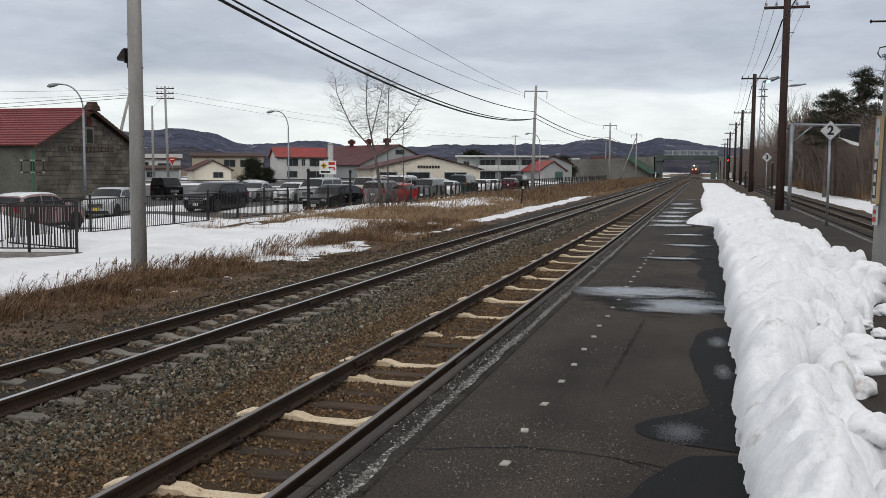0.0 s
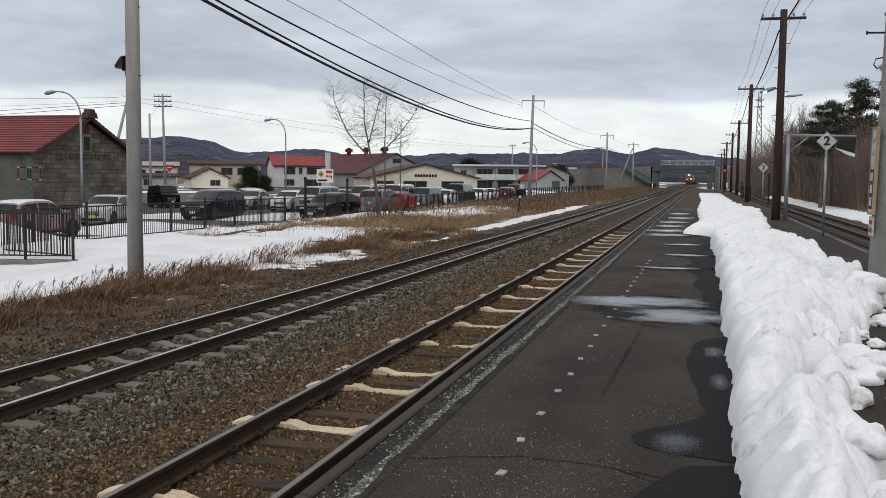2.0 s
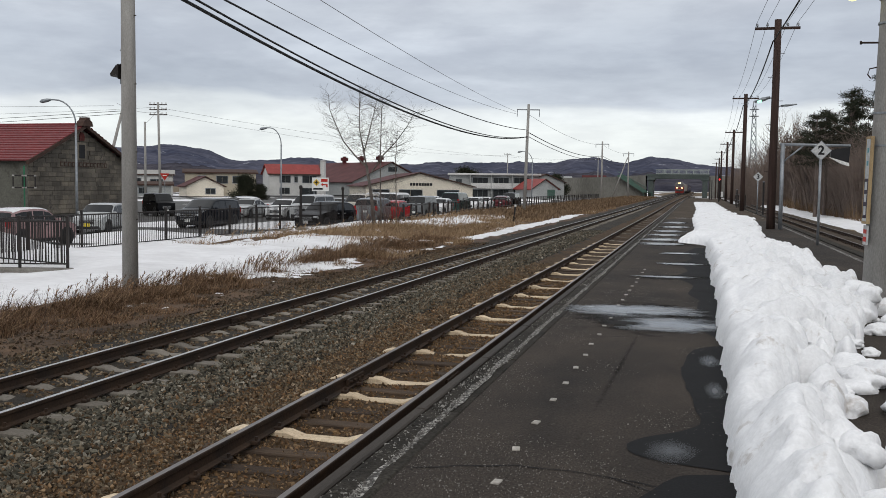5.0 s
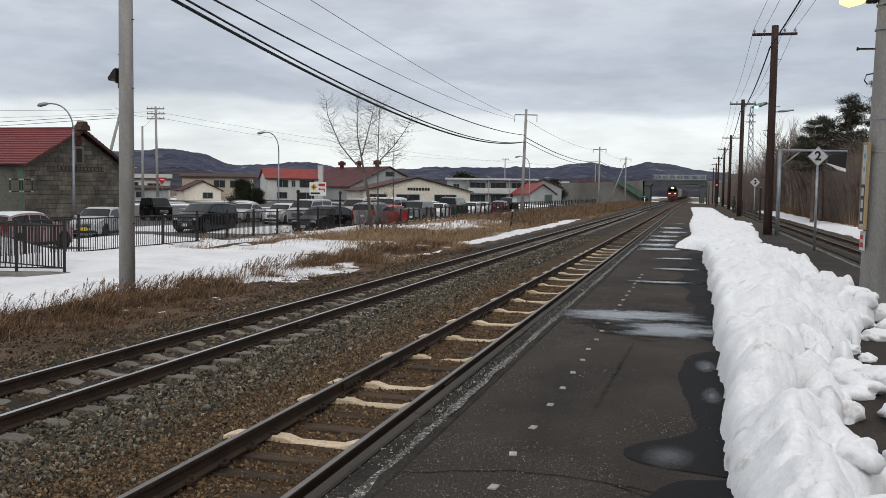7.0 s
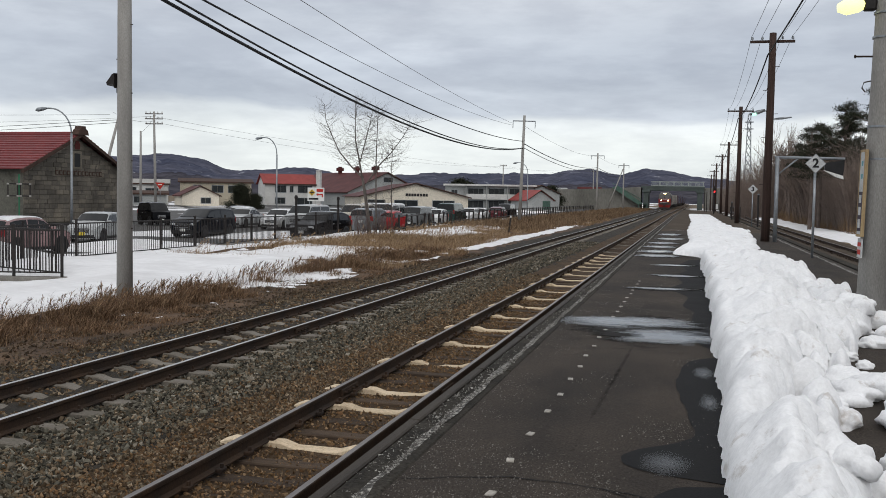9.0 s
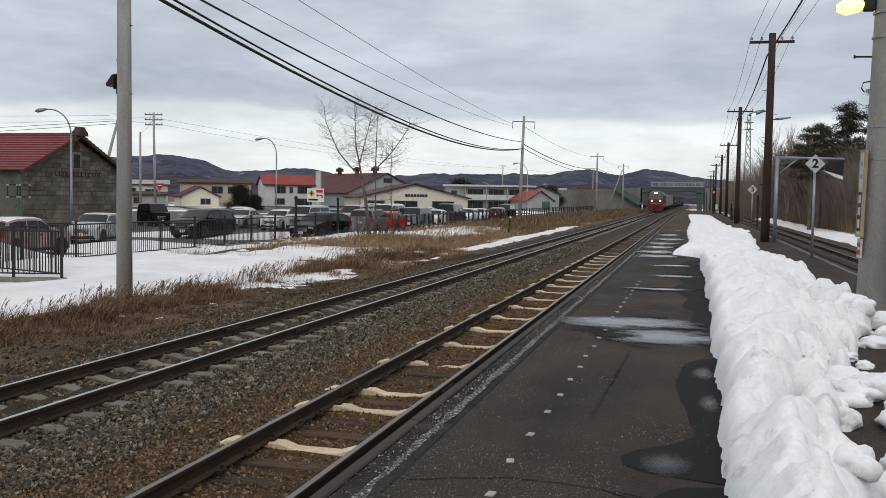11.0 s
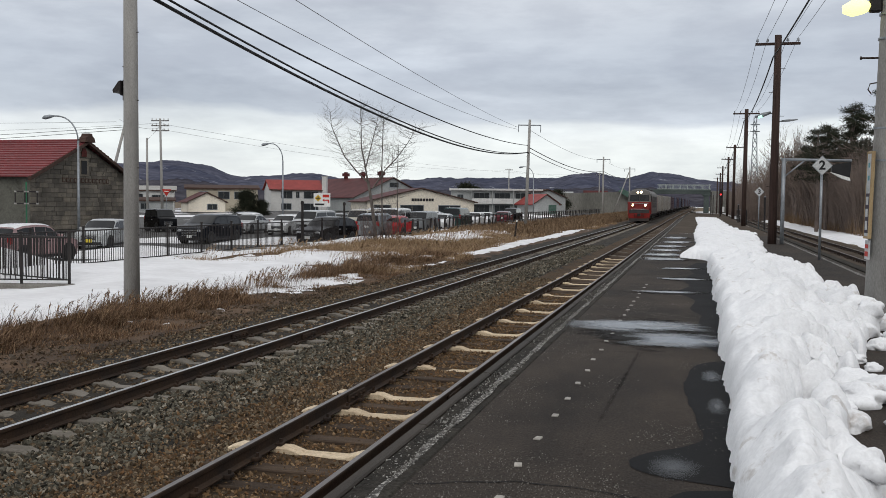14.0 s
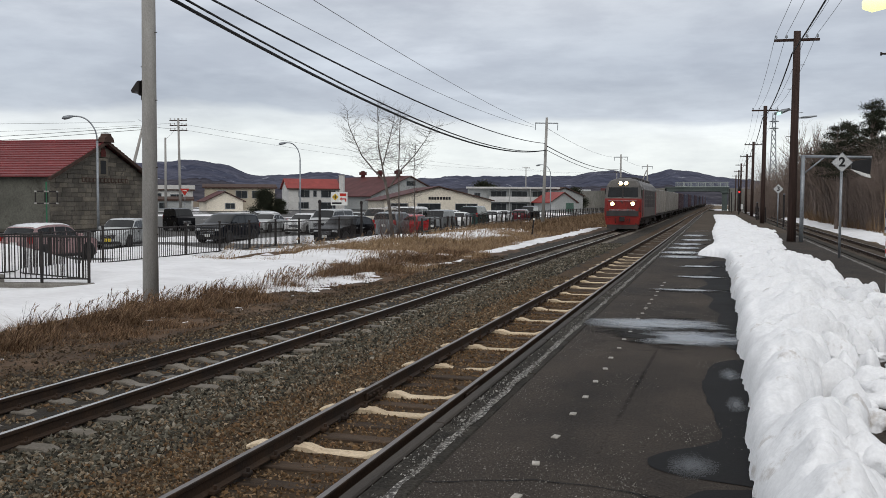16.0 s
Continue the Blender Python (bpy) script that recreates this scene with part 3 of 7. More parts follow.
def sleeper_shape(half, w, dip, top):
    """A concrete sleeper: high rail seats, a lower waist and sloped ends."""
    prof = [(-half, top - 0.035), (-half + 0.10, top), (-0.36, top), (-0.22, top - dip), (0.22, top - dip), (0.36, top), (half - 0.10, top), (half, top - 0.035)]
    s, n = Shape(), len(prof)
    v = []
    for x, z in prof:
        for y, zz in ((-w / 2, -0.36), (-w / 2 + 0.012, z - 0.012), (-w / 2 + 0.03, z), (w / 2 - 0.03, z), (w / 2 - 0.012, z - 0.012), (w / 2, -0.36)):
            v.append((x, y, zz))
    f = [(i * 6 + k, i * 6 + k + 1, (i + 1) * 6 + k + 1, (i + 1) * 6 + k) for i in range(n - 1) for k in range(5)]
    f += [tuple(range(5, -1, -1)), tuple((n - 1) * 6 + k for k in range(6))]
    return s.add(v, f)


def clips():
    s = Shape()
    for x in (-0.566, 0.566):
        for side in (-1, 1):
            s.box(x + side * 0.055, x + side * 0.12, -0.05, 0.05, -0.155, -0.115, 0.008)
            s.disc((x + side * 0.095, 0, 0), 2, 0.0, 0.018, -0.12, -0.08, 6)
    return s


ME_CREAM = mesh_of("sleeper", *(lambda s: (s.v, s.f))(sleeper_shape(1.0, 0.2, 0.045, -0.148)), M_CREAM)
ME_PC = mesh_of("sleeper", *(lambda s: (s.v, s.f))(sleeper_shape(1.0, 0.22, 0.045, -0.150)), M_PC)
ME_WOOD = mesh_of("sleeper", *(lambda s: (s.v, s.f))(Shape().box(-1.02, 1.02, -0.1, 0.1, -0.33, -0.196, 0.012)), M_WOOD)
ME_CLIPS = mesh_of("rail_clips", *(lambda s: (s.v, s.f))(clips()), M_RAILSIDE)


def track(name, x, y0, y1, head, label, rows, joints):
    t = thing(name, label, "railway track", kind="structure")
    for s in (-0.566, 0.566):
        r = rail(t, x + s, y0, y1, head)
        for y in joints:
            joint(t, x + s, y + (0.35 if s > 0 else 0))
    for y, me in rows:
        o = link("sleeper", me, t, pose(x + float(bend(y)) + random.uniform(-0.02, 0.02), y, float(climb(y)) + random.uniform(-0.006, 0.004), 0, 0, random.uniform(-0.8, 0.8)))
        link("rail_clips", ME_CLIPS, o)
    return t


cream = [2.0, 4.1, 6.25, 8.46, 10.2, 11.2, 13.29, 15.27] + [17.2 + 1.93 * k for k in range(15)]
rows = []
for a, b in zip(cream[:-1], cream[1:]):
    rows.append((a, ME_CREAM))
    n = max(round((b - a) / 0.62), 1)
    rows += [(a + (b - a) * k / n, ME_WOOD) for k in range(1, n)]
rows += [(45 + 0.63 * k, ME_WOOD if k % 6 else ME_PC) for k in range(120)]
track("near_track", NEAR_C, -8, 760, M_RAILDULL, "railway track with cream and dark wooden sleepers in rusty gravel", rows, [-4, 10.72, 35.9, 61])
track("far_track", FAR_C, -8, 1200, M_RAILHEAD, "railway track with grey concrete sleepers and shiny rails", [(-3 + 0.627 * k, ME_PC) for k in range(220)], [-6, 14.9, 40, 65])
track("third_track", THIRD_C, 6, 400, M_RAILDULL, "rusty railway track beyond the island platform", [(12 + 0.63 * k, ME_WOOD) for k in range(120)], [50])
bed3 = tagged(sheet("third_track_bed", np.arange(3.8, 9.4, 0.3), spaced(4, 400, 0.3, 1.02), lambda x, y: BED + 0.04 + 0.05 * fbm(x * 2, y * 2, 3, 8), M_FARTOP), "dark ballast of the track beyond the platform", "ballast", kind="structure")


def stones(name, n, region, size, seed, material, label, base=BED, flat=0.75, clear=None):
    """Loose stones strewn over region(rng, n) -> x, y."""
    rng = np.random.default_rng(seed)
    x, y, sc = region(rng, n)
    loose = bool(clear) and clear[0] is None
    if clear and not loose:
        mid, rows_c, gap = clear
        at = np.sort(np.array(rows_c))
        near = np.minimum(np.abs(y - at[np.clip(np.searchsorted(at, y), 0, len(at) - 1)]), np.abs(y - at[np.clip(np.searchsorted(at, y) - 1, 0, len(at) - 1)]))
        ok = (near > gap) | (np.abs(x - mid) > 1.03)
        x, y, sc = x[ok], y[ok], sc[ok]
    n = len(x)
    octa = np.array([(1, 0, 0), (-1, 0, 0), (0, 1, 0), (0, -1, 0), (0, 0, 1), (0, 0, -1)], float)
    tri = np.array([(0, 2, 4), (2, 1, 4), (1, 3, 4), (3, 0, 4), (2, 0, 5), (1, 2, 5), (3, 1, 5), (0, 3, 5)])
    v = octa[None] * (1 + rng.uniform(-0.35, 0.35, (n, 6, 3)) * 0.6) + rng.uniform(-0.28, 0.28, (n, 6, 3))
    v *= (size * sc)[:, None, None] * rng.uniform(0.6, 1.25, (n, 1, 3)) * np.array([1, 1, flat])
    q = rng.normal(size=(n, 3, 3))
    q, _ = np.linalg.qr(q)
    q[:, 2, :2] *= 0.5
    v = v @ q
    z = np.full(n, base - 0.02) if loose else base - BED + bed_level(x) + 0.05 * fbm(x * 2.2, y * 2.2, 3, 5) + 0.05 * np.exp(-((x + 5.2) / 0.5) ** 2) + rng.uniform(-0.01, 0.02, n)
    v += np.stack([x, y, z], 1)[:, None]
    f = (np.arange(n) * 6)[:, None, None] + tri[None]
    return tagged(new(name, mesh_of(name, v.reshape(-1, 3).tolist(), f.reshape(-1, 3).tolist(), material)), label, "gravel", kind="stuff")


def bed_middle(rng, n):
    y = 4.2 + 50 * rng.random(n) ** 2.0
    x = rng.uniform(-6.5, -4.6, n)
    keep = np.abs(x + 5.72) < 0.48 + 0.35 * rng.random(n)
    return x[keep], y[keep], (0.75 + 0.5 * rng.random(keep.sum())) * (1 + y[keep] * 0.012)


def bed_far(rng, n):
    y = 6.0 + 30 * rng.random(n) ** 1.6
    x = rng.uniform(-9.1, -5.6, n)
    return x, y, (0.7 + 0.5 * rng.random(n)) * (1 + y * 0.012)


def bed_near(rng, n):
    y = 3.6 + 22 * rng.random(n) ** 1.7
    x = rng.uniform(-4.9, -1.8, n)
    return x, y, (0.5 + 0.8 * rng.random(n) ** 2) * (1 + y * 0.015)


def bed_mixed(rng, n):
    y = 4.2 + 26 * rng.random(n) ** 1.7
    x = rng.uniform(-5.75, -4.1, n)
    return x, y, (0.5 + 0.8 * rng.random(n) ** 2) * (1 + y * 0.012)


stones("gravel", 30000, bed_mixed, 0.024, 8, M_STONE, "rusty brown gravel spilling from the old track", BED + 0.002)
stones("ballast_stones", 42000, bed_middle, 0.031, 1, M_GREYSTONE, "loose grey crushed stones between the tracks")
stones("ballast_stones", 24000, bed_far, 0.031, 2, M_STONE, "loose grey crushed stones round the concrete sleepers", BED - 0.012, clear=(FAR_C, [-3 + 0.627 * k for k in range(120)], 0.125))
stones("gravel", 46000, bed_near, 0.020, 3, M_GRIT, "fine rusty brown gravel round the old sleepers", BED + 0.002, clear=(NEAR_C, cream, 0.125))

def litter_strip(rng, n):
    y = 6.5 + 34 * rng.random(n) ** 1.5
    x = -8.7 - 2.6 * rng.random(n) ** 1.2
    return x, y, (0.4 + 0.9 * rng.random(n) ** 2) * (1 + y * 0.02)


M_SPECK = island_mat("pale_grit", [(0.06, 0.055, 0.05), (0.14, 0.13, 0.12), (0.24, 0.225, 0.205), (0.09, 0.08, 0.07)], bump=0)
def edge_chips(rng, n):
    y = 3.4 + 20 * rng.random(n) ** 1.6
    rough_zone = rng.random(n) < 0.22
    x = np.where(rough_zone, rng.uniform(-1.69, -1.56, n), -1.55 + 0.03 * fbm(y * 2.0, y * 0 + 4, 3, 93) + rng.normal(0, 0.012, n))
    k = fbm(x * 3, y * 2.4, 3, 94) > rng.uniform(-0.3, 0.15, n)
    return x[k], y[k], 0.5 + 1.1 * rng.random(k.sum()) ** 2


M_CHIP = island_mat("pale_chips", [(0.06, 0.056, 0.05), (0.20, 0.19, 0.175), (0.34, 0.33, 0.305), (0.11, 0.10, 0.092), (0.04, 0.037, 0.034)], bump=0)
stones("edge_chips", 9500, edge_chips, 0.0085, 7, M_CHIP, "crumbled pale paint and concrete chips along the coping", PLAT + 0.026, 0.6, (None, None, None))
stones("platform_grit", 26000, grit_spots, 0.0055, 6, M_SPECK, "scattered pale grit on the platform", PLAT + 0.022, 0.6, (None, None, None))
M_LITTER = island_mat("leaf_litter", [(0.03, 0.021, 0.014), (0.07, 0.047, 0.028), (0.11, 0.075, 0.045), (0.05, 0.045, 0.04), (0.15, 0.11, 0.07), (0.08, 0.07, 0.06)])
stones("leaf_litter", 26000, litter_strip, 0.024, 4, M_LITTER, "dead leaves and scattered stones beside the far rail", BED - 0.012, 0.4)

# ---------- snow ----------


def bump1(v, lo, hi, soft):
    return np.clip((v - lo) / soft, 0, 1) * np.clip((hi - v) / soft, 0, 1)


BANK_Y = [-8, 4, 5.2, 6, 7.5, 9.6, 12, 15, 20, 24.6, 27, 29, 36, 45, 53, 58, 66, 130]
BANK_X = [0.82, 0.86, 0.90, 0.98, 1.12, 1.48, 1.92, 2.25, 2.25, 2.1, 1.9, 1.95, 2.3, 2.5, 2.9, 2.4, 2.1, 2.0]
FOOT_Y = [-9, 5, 8, 14, 22, 25.9, 26.6, 27.5, 31, 36, 50, 74, 119, 160]
FOOT_X = [0.25, 0.22, 0.26, 0.29, 0.25, 0.28, 0.1, -0.5, -0.2, -0.03, -0.18, 0.0, -0.4, -0.6]


def clods(x, y, cell, seed):
    """Rounded domes of uneven size strewn over the plane: 0 between them, up to 1 on top."""
    u, w = x / cell, y / cell
    gx, gy = np.floor(u), np.floor(w)
    top = 0.0 * x
    for dx in (-1, 0, 1):
        for dy in (-1, 0, 1):
            ix, iy = gx + dx, gy + dy
            cx, cy = ix + 0.1 + 0.8 * hash01(ix, iy, seed), iy + 0.1 + 0.8 * hash01(ix, iy, seed + 3)
            r = 0.45 + 0.5 * hash01(ix, iy, seed + 7)
            ax = 0.75 + 0.5 * hash01(ix, iy, seed + 11)
            d2 = (((u - cx) * ax) ** 2 + ((w - cy) / ax) ** 2) / (r * r)
            top = np.maximum(top, np.sqrt(np.clip(1 - d2, 0, 1)) * r)
    return top


def bank_z(x, y):
    """The ploughed bank along the platform: a steep western face, a broad back and broken clods on its eastern side."""
    left = np.interp(y, FOOT_Y, FOOT_X) + 0.06 * fbm(y * 1.1, y * 0 + 3, 3, 21) + 0.04 * fbm(y * 5, y * 0 + 9, 3, 22)
    right = np.interp(y, BANK_Y, BANK_X) + 0.30 * fbm(y * 1.3, y * 0 + 5, 3, 23)
    wx, wy = x + 0.06 * fbm(x * 4, y * 4, 3, 34), y + 0.07 * fbm(x * 4 + 9, y * 4, 3, 35)
    level = np.interp(y, [-9, 22, 26, 28, 34, 60, 110], [0.31, 0.31, 0.29, 0.24, 0.19, 0.14, 0.10])
    t = np.clip((x - left) / (0.10 + 0.25 * level + 0.45 * np.clip((y - 24.5) / 3, 0, 1)), 0, 1)
    rise = np.sqrt(np.clip(t * (2 - t), 0, 1))
    w = np.clip((right - x) / 0.14, 0, 1)
    fall = np.sqrt(np.clip(w * (2 - w), 0, 1))
    s = np.clip((x - left) / np.maximum(right - left, 0.3), 0, 1)
    back = 1.0 - 0.68 * np.clip((s - 0.34) / 0.5, 0, 1)
    lumpy = np.clip((s - 0.15) / 0.35, 0.0, 1) * np.clip((30 - y) / 8, 0.25, 1)
    big, mid, small = clods(wx, wy, 0.40, 24), clods(wx, wy, 0.21, 25), clods(wx, wy, 0.09, 26)
    h = level * back * (1 + 0.5 * fbm(x * 1.1, y * 0.8, 3, 30))
    h = h + (0.36 * big - 0.15) * (0.14 + 0.86 * lumpy) + (0.18 * mid - 0.06) * (0.22 + 0.78 * lumpy) + 0.06 * (small - 0.4) * (0.4 + 0.6 * lumpy)
    h = h + 0.022 * fbm(x * 13, y * 12, 3, 28) + 0.008 * fbm(x * 34, y * 30, 2, 29)
    # broken through to the asphalt between the clods of the eastern side
    torn = np.clip((s - 0.45) / 0.15, 0, 1) * np.clip((15.0 - y) / 3.5, 0, 1)
    h = h * (1 - torn * np.clip((0.52 - big) / 0.10, 0, 1))
    h = np.maximum(h, 0.012) * rise * fall
    gone = np.where((x < left) | (x > right), -0.06, 0.0) - 0.06 * (torn * np.clip((0.46 - big) / 0.05, 0, 1) > 0.6)
    end = np.clip((125 - y) / 40, 0, 1) * np.clip((y + 9.0) / 1.5, 0, 1)
    return PLAT - 0.015 + h * np.minimum(1, end * 1.5) + gone - 0.06 * (end <= 0.02)


bank = tagged(sheet("snow_bank", spaced(-0.75, 3.3, 0.020, 1.003), list(np.arange(-9, 1.6, 0.2)) + spaced(1.6, 130, 0.024, 1.006), bank_z, M_SNOW, keep=lambda x, y, z: z > PLAT - 0.03),
              "ploughed bank of old granular snow along the platform", "snow", kind="structure")


def snow_lumps(n, seed):
    rng = np.random.default_rng(seed)
    base = bmesh.new()
    bmesh.ops.create_icosphere(base, subdivisions=3, radius=1.0)
    bv = np.array([v.co[:] for v in base.verts])
    bf = [tuple(v.index for v in f.verts) for f in base.faces]
    base.free()
    for i in range(n):
        y = 3.8 + 10.0 * rng.random() ** 1.2
        x = float(np.interp(y, BANK_Y, BANK_X)) - 0.06 + 0.80 * rng.random()
        r = rng.uniform(0.06, 0.13) * (1.35 if rng.random() < 0.5 else 0.5)
        v = bv * np.array([rng.uniform(0.8, 1.4), rng.uniform(0.8, 1.5), rng.uniform(0.5, 0.85)])
        d = 0.80 + 0.75 * clods(bv[:, 0] + i * 3.1 + bv[:, 2] * 0.6, bv[:, 1] + bv[:, 2] * 0.8, 0.8, int(seed + i % 7)) + 0.10 * fbm(bv[:, 0] * 5 + i, bv[:, 1] * 5 + bv[:, 2] * 4, 3, 9)
        v = v * d[:, None] * r
        z = max(float(bank_z(np.array([x]), np.array([y]))[0]), PLAT) + r * 0.25
        lump = new("snow_lump", mesh_of("snow_lump", v.tolist(), bf, M_SNOW, True))
        lump.matrix_basis = pose(x, y, z)
        tagged(lump, "big tumbled lump of old snow beside the bank" if r > 0.12 else "tumbled lump of old snow beside the bank", "snow", "snow lumps beside the bank")


snow_lumps(84, 5)


def verge_snow(x, y):
    n = fbm(x * 0.55, y * 0.35, 5, 31)
    n2 = fbm(x * 2.5, y * 2.2, 3, 33)
    main = 0.75 * bump1(x, -22, -11.95, 0.8) * np.clip((32.0 - y) / 3, 0, 1)
    mid = 0.33 * bump1(x, -17.8, -10.2, 1.2) * bump1(y, 30.5, 41, 2) + 0.42 * bump1(x, -18.6, -12.8, 1.5) * bump1(y, 50, 78, 6)
    tongue = 0.40 * bump1(x, -13.5, -9.6, 1.2) * bump1(y, 21.0, 30.0, 2.5) + 0.34 * n2 * bump1(x, -13.0, -9.0, 1.0)
    rim = 0.52 * bump1(x, -10.9, -9.6, 0.5) * bump1(y, 42, 88, 6)
    along = 0.42 * bump1(x, -19.9, -18.0, 0.5) * bump1(y, 24, 62, 3)
    t = np.maximum.reduce([main, mid, rim, along, tongue]) - 0.20 + 0.42 * n + (0.03 + 0.16 * np.clip((y - 30) / 3, 0, 1)) * n2
    thick = np.clip((-x - 11.0) / 2.0, np.clip((y - 30) / 12, 0.25, 0.5), 1.0)
    lie = ground_z(x, y) + 0.03 - 0.09 * np.clip((x + 9.8) / 0.8, 0, 1) + 0.05 * fbm(x * 1.1, y * 1.1, 3, 11)
    return lie + np.where(t > 0, (0.02 + 0.33 * np.minimum(t, 0.5) + np.minimum(t * 1.5, 0.04)) * thick, t)


def lot_snow(x, y):
    n = fbm(x * 0.16, y * 0.16, 5, 36)
    heap = 1.5 * np.exp(-(((x + 23.5) / 3.0) ** 2 + ((y - 26.0) / 3.2) ** 2)) + 0.55 * np.exp(-(((x + 25.5) / 2.5) ** 2 + ((y - 40) / 3) ** 2))
    heap = heap + 0.75 * np.exp(-(((x + 24.5) / 2.0) ** 2 + ((y - 56) / 5.0) ** 2)) + 0.5 * np.exp(-(((x + 30) / 3) ** 2 + ((y - 52) / 2.5) ** 2))
    return -0.25 + 0.55 * heap * (1 + 0.6 * n) + 0.05 * (n - 0.17) * (1 + np.exp(-((y - 44) / 10) ** 2)) - 0.01


tagged(sheet("verge_snow", np.arange(-21.5, -9.6, 0.14), spaced(4, 110, 0.14, 1.008), verge_snow, M_SNOWFIELD, keep=lambda x, y, z: z > ground_z(x, y) + 0.03 - 0.09 * np.clip((x + 9.8) / 0.8, 0, 1) + 0.05 * fbm(x * 1.1, y * 1.1, 3, 11) - 0.03),
       "melting snow lying on the dead grass verge", "snow", kind="structure")
tagged(sheet("lot_snow", np.arange(-62, -20.2, 0.5), np.arange(19, 110, 0.5), lot_snow, M_SNOWFIELD, keep=lambda x, y, z: z > -0.27),
       "packed grey-white snow heaps and tracks on the car park", "snow", kind="structure")


def town_snow(x, y):
    n = fbm(x * 0.09, y * 0.07, 5, 48)
    return -0.30 + 0.5 * np.clip(n - 0.03, -0.2, 0.5)


tagged(sheet("town_snow", np.arange(-150, -24, 1.5), np.arange(110, 262, 1.5), town_snow, M_SNOWFIELD, keep=lambda x, y, z: z > -0.27),
       "patchy snow on the yards between the houses", "snow", kind="structure")


def east_snow(x, y):
    n = fbm(x * 0.3, y * 0.15, 4, 41)
    t = bump1(x, 9.2, 14.0, 0.8) - 0.35 + 0.5 * n
    return -0.25 + 0.1 * n + 0.28 * np.clip(t, -0.4, 0.8)


tagged(sheet("trackside_snow", np.arange(8.6, 15, 0.3), spaced(12, 260, 0.4, 1.012), east_snow, M_SNOWFIELD, keep=lambda x, y, z: z > -0.33),
       "snow strip between the rails and the woods", "snow", kind="structure")

# ---------- poles ----------


def steps(t, r, z0, z1, gap, reach=0.14):
    z, k = z0, 0
    while z < z1:
        d = 1 if k % 2 else -1
        part("climbing_step", Shape().tube([(d * r * 0.8, 0, z), (d * (r + reach), 0, z)], 0.011, 6), M_RAILSIDE, t)
        z, k = z + gap, k + 1


def crossarm(parent, z, half, y=0.12, material=None):
    arm = part("crossarm", Shape().box(-half, half, y - 0.045, y + 0.045, z - 0.05, z + 0.05, 0.01), material or M_POLEWOOD, parent)
    for x in (-half + 0.08, -half * 0.45, half * 0.45, half - 0.08):
        s = Shape().tube([(x, y, z + 0.05), (x, y, z + 0.10)], 0.012, 6)
        s.disc((x, y, z), 2, 0, 0.045, 0.09, 0.13, 10).disc((x, y, z), 2, 0, 0.035, 0.13, 0.19, 10)
        part("insulator", s, M_GALV, arm)
    return arm


def concrete_pole(m, h, r0, r1, label):
    t = thing("utility_pole", label, "utility pole", m, "utility poles beside the tracks")
    part("pole_shaft", Shape().tube([(0, 0, -0.4), (0, 0, h * 0.5), (0, 0, h)], [r0, (r0 + r1) / 2, r1], 20), M_CONC, t, smooth=True)
    steps(t, (r0 + r1) / 2, 0.8, h - 0.3, 0.75, 0.05)
    return t


def wood_pole(m, h, arm, label, r=0.17):
    t = thing("utility_pole", label, "utility pole", m, "utility poles beside the tracks")
    part("pole_shaft", Shape().tube([(0, 0, -0.2), (0, 0, h * 0.5), (0, 0, h)], [r, r * 0.86, r * 0.76], 14), M_POLEWOOD, t, smooth=True)
    crossarm(t, h - 0.30, arm, 0.15)
    steps(t, r * 0.9, 2.2, h - 0.6, 0.9)
    return t


poleL = concrete_pole(pose(-12.27, 18.75, -0.1, 0, 0.1, 0), 11.0, 0.178, 0.13, "tall round concrete pole in the snow beside the track")
s = Shape().prism([(-0.17, 4.93), (-0.23, 4.90), (-0.37, 4.72), (-0.35, 4.66), (-0.21, 4.70), (-0.17, 4.60)], 1, -0.15, 0.15).tube([(-0.24, 0, 4.70), (-0.14, 0, 4.55)], 0.02, 6).box(-0.19, -0.13, -0.04, 0.04, 4.5, 4.95, 0.01)
part("floodlight", s, M_BLACK, poleL, "dark floodlight box on a bracket").matrix_basis = pose(0, 0, 0.05, 0, 0, 0)
poleM = concrete_pole(pose(-15.95, 90.0, -0.1, 0, 1.6, 0), 10.3, 0.17, 0.12, "grey concrete pole with a steel crossarm in dry grass")
arm = part("crossarm", Shape().box(-1.1, 1.1, -0.05, 0.05, 9.72, 9.82, 0.01).box(-1.1, -1.04, -0.03, 0.03, 9.1, 9.72).box(1.04, 1.1, -0.03, 0.03, 9.1, 9.72), M_GALV, poleM)
for y, x in ((187, -17.95), (238, -16.4)):
    far = concrete_pole(pose(x, y, -0.2), 11.6, 0.2, 0.14, "distant concrete pole with a crossarm along the line")
    part("crossarm", Shape().box(-1.3, 1.3, -0.06, 0.06, 11.0, 11.14, 0.01).box(-1.3, -1.2, -0.03, 0.03, 10.4, 11.0).box(1.2, 1.3, -0.03, 0.03, 10.4, 11.0), M_GALV, far)

for (x, y, h, arm) in ((2.78, 38.6, 7.97, 0.82), (3.13, 70.6, 8.25, 0.9), (3.62, 106.0, 7.9, 0.9), (3.72, 131.0, 7.8, 0.9), (3.78, 164.0, 7.9, 0.9), (4.1, 196, 8.8, 0.9), (4.2, 230, 8.8, 0.9)):
    w = wood_pole(pose(x, y, PLAT if y < P_END else -0.2, 0, 0.3, 0), h, arm, "dark creosoted wooden pole with a crossarm on the platform")
    if y < 40:
        poleR = w

# cables strung between poles


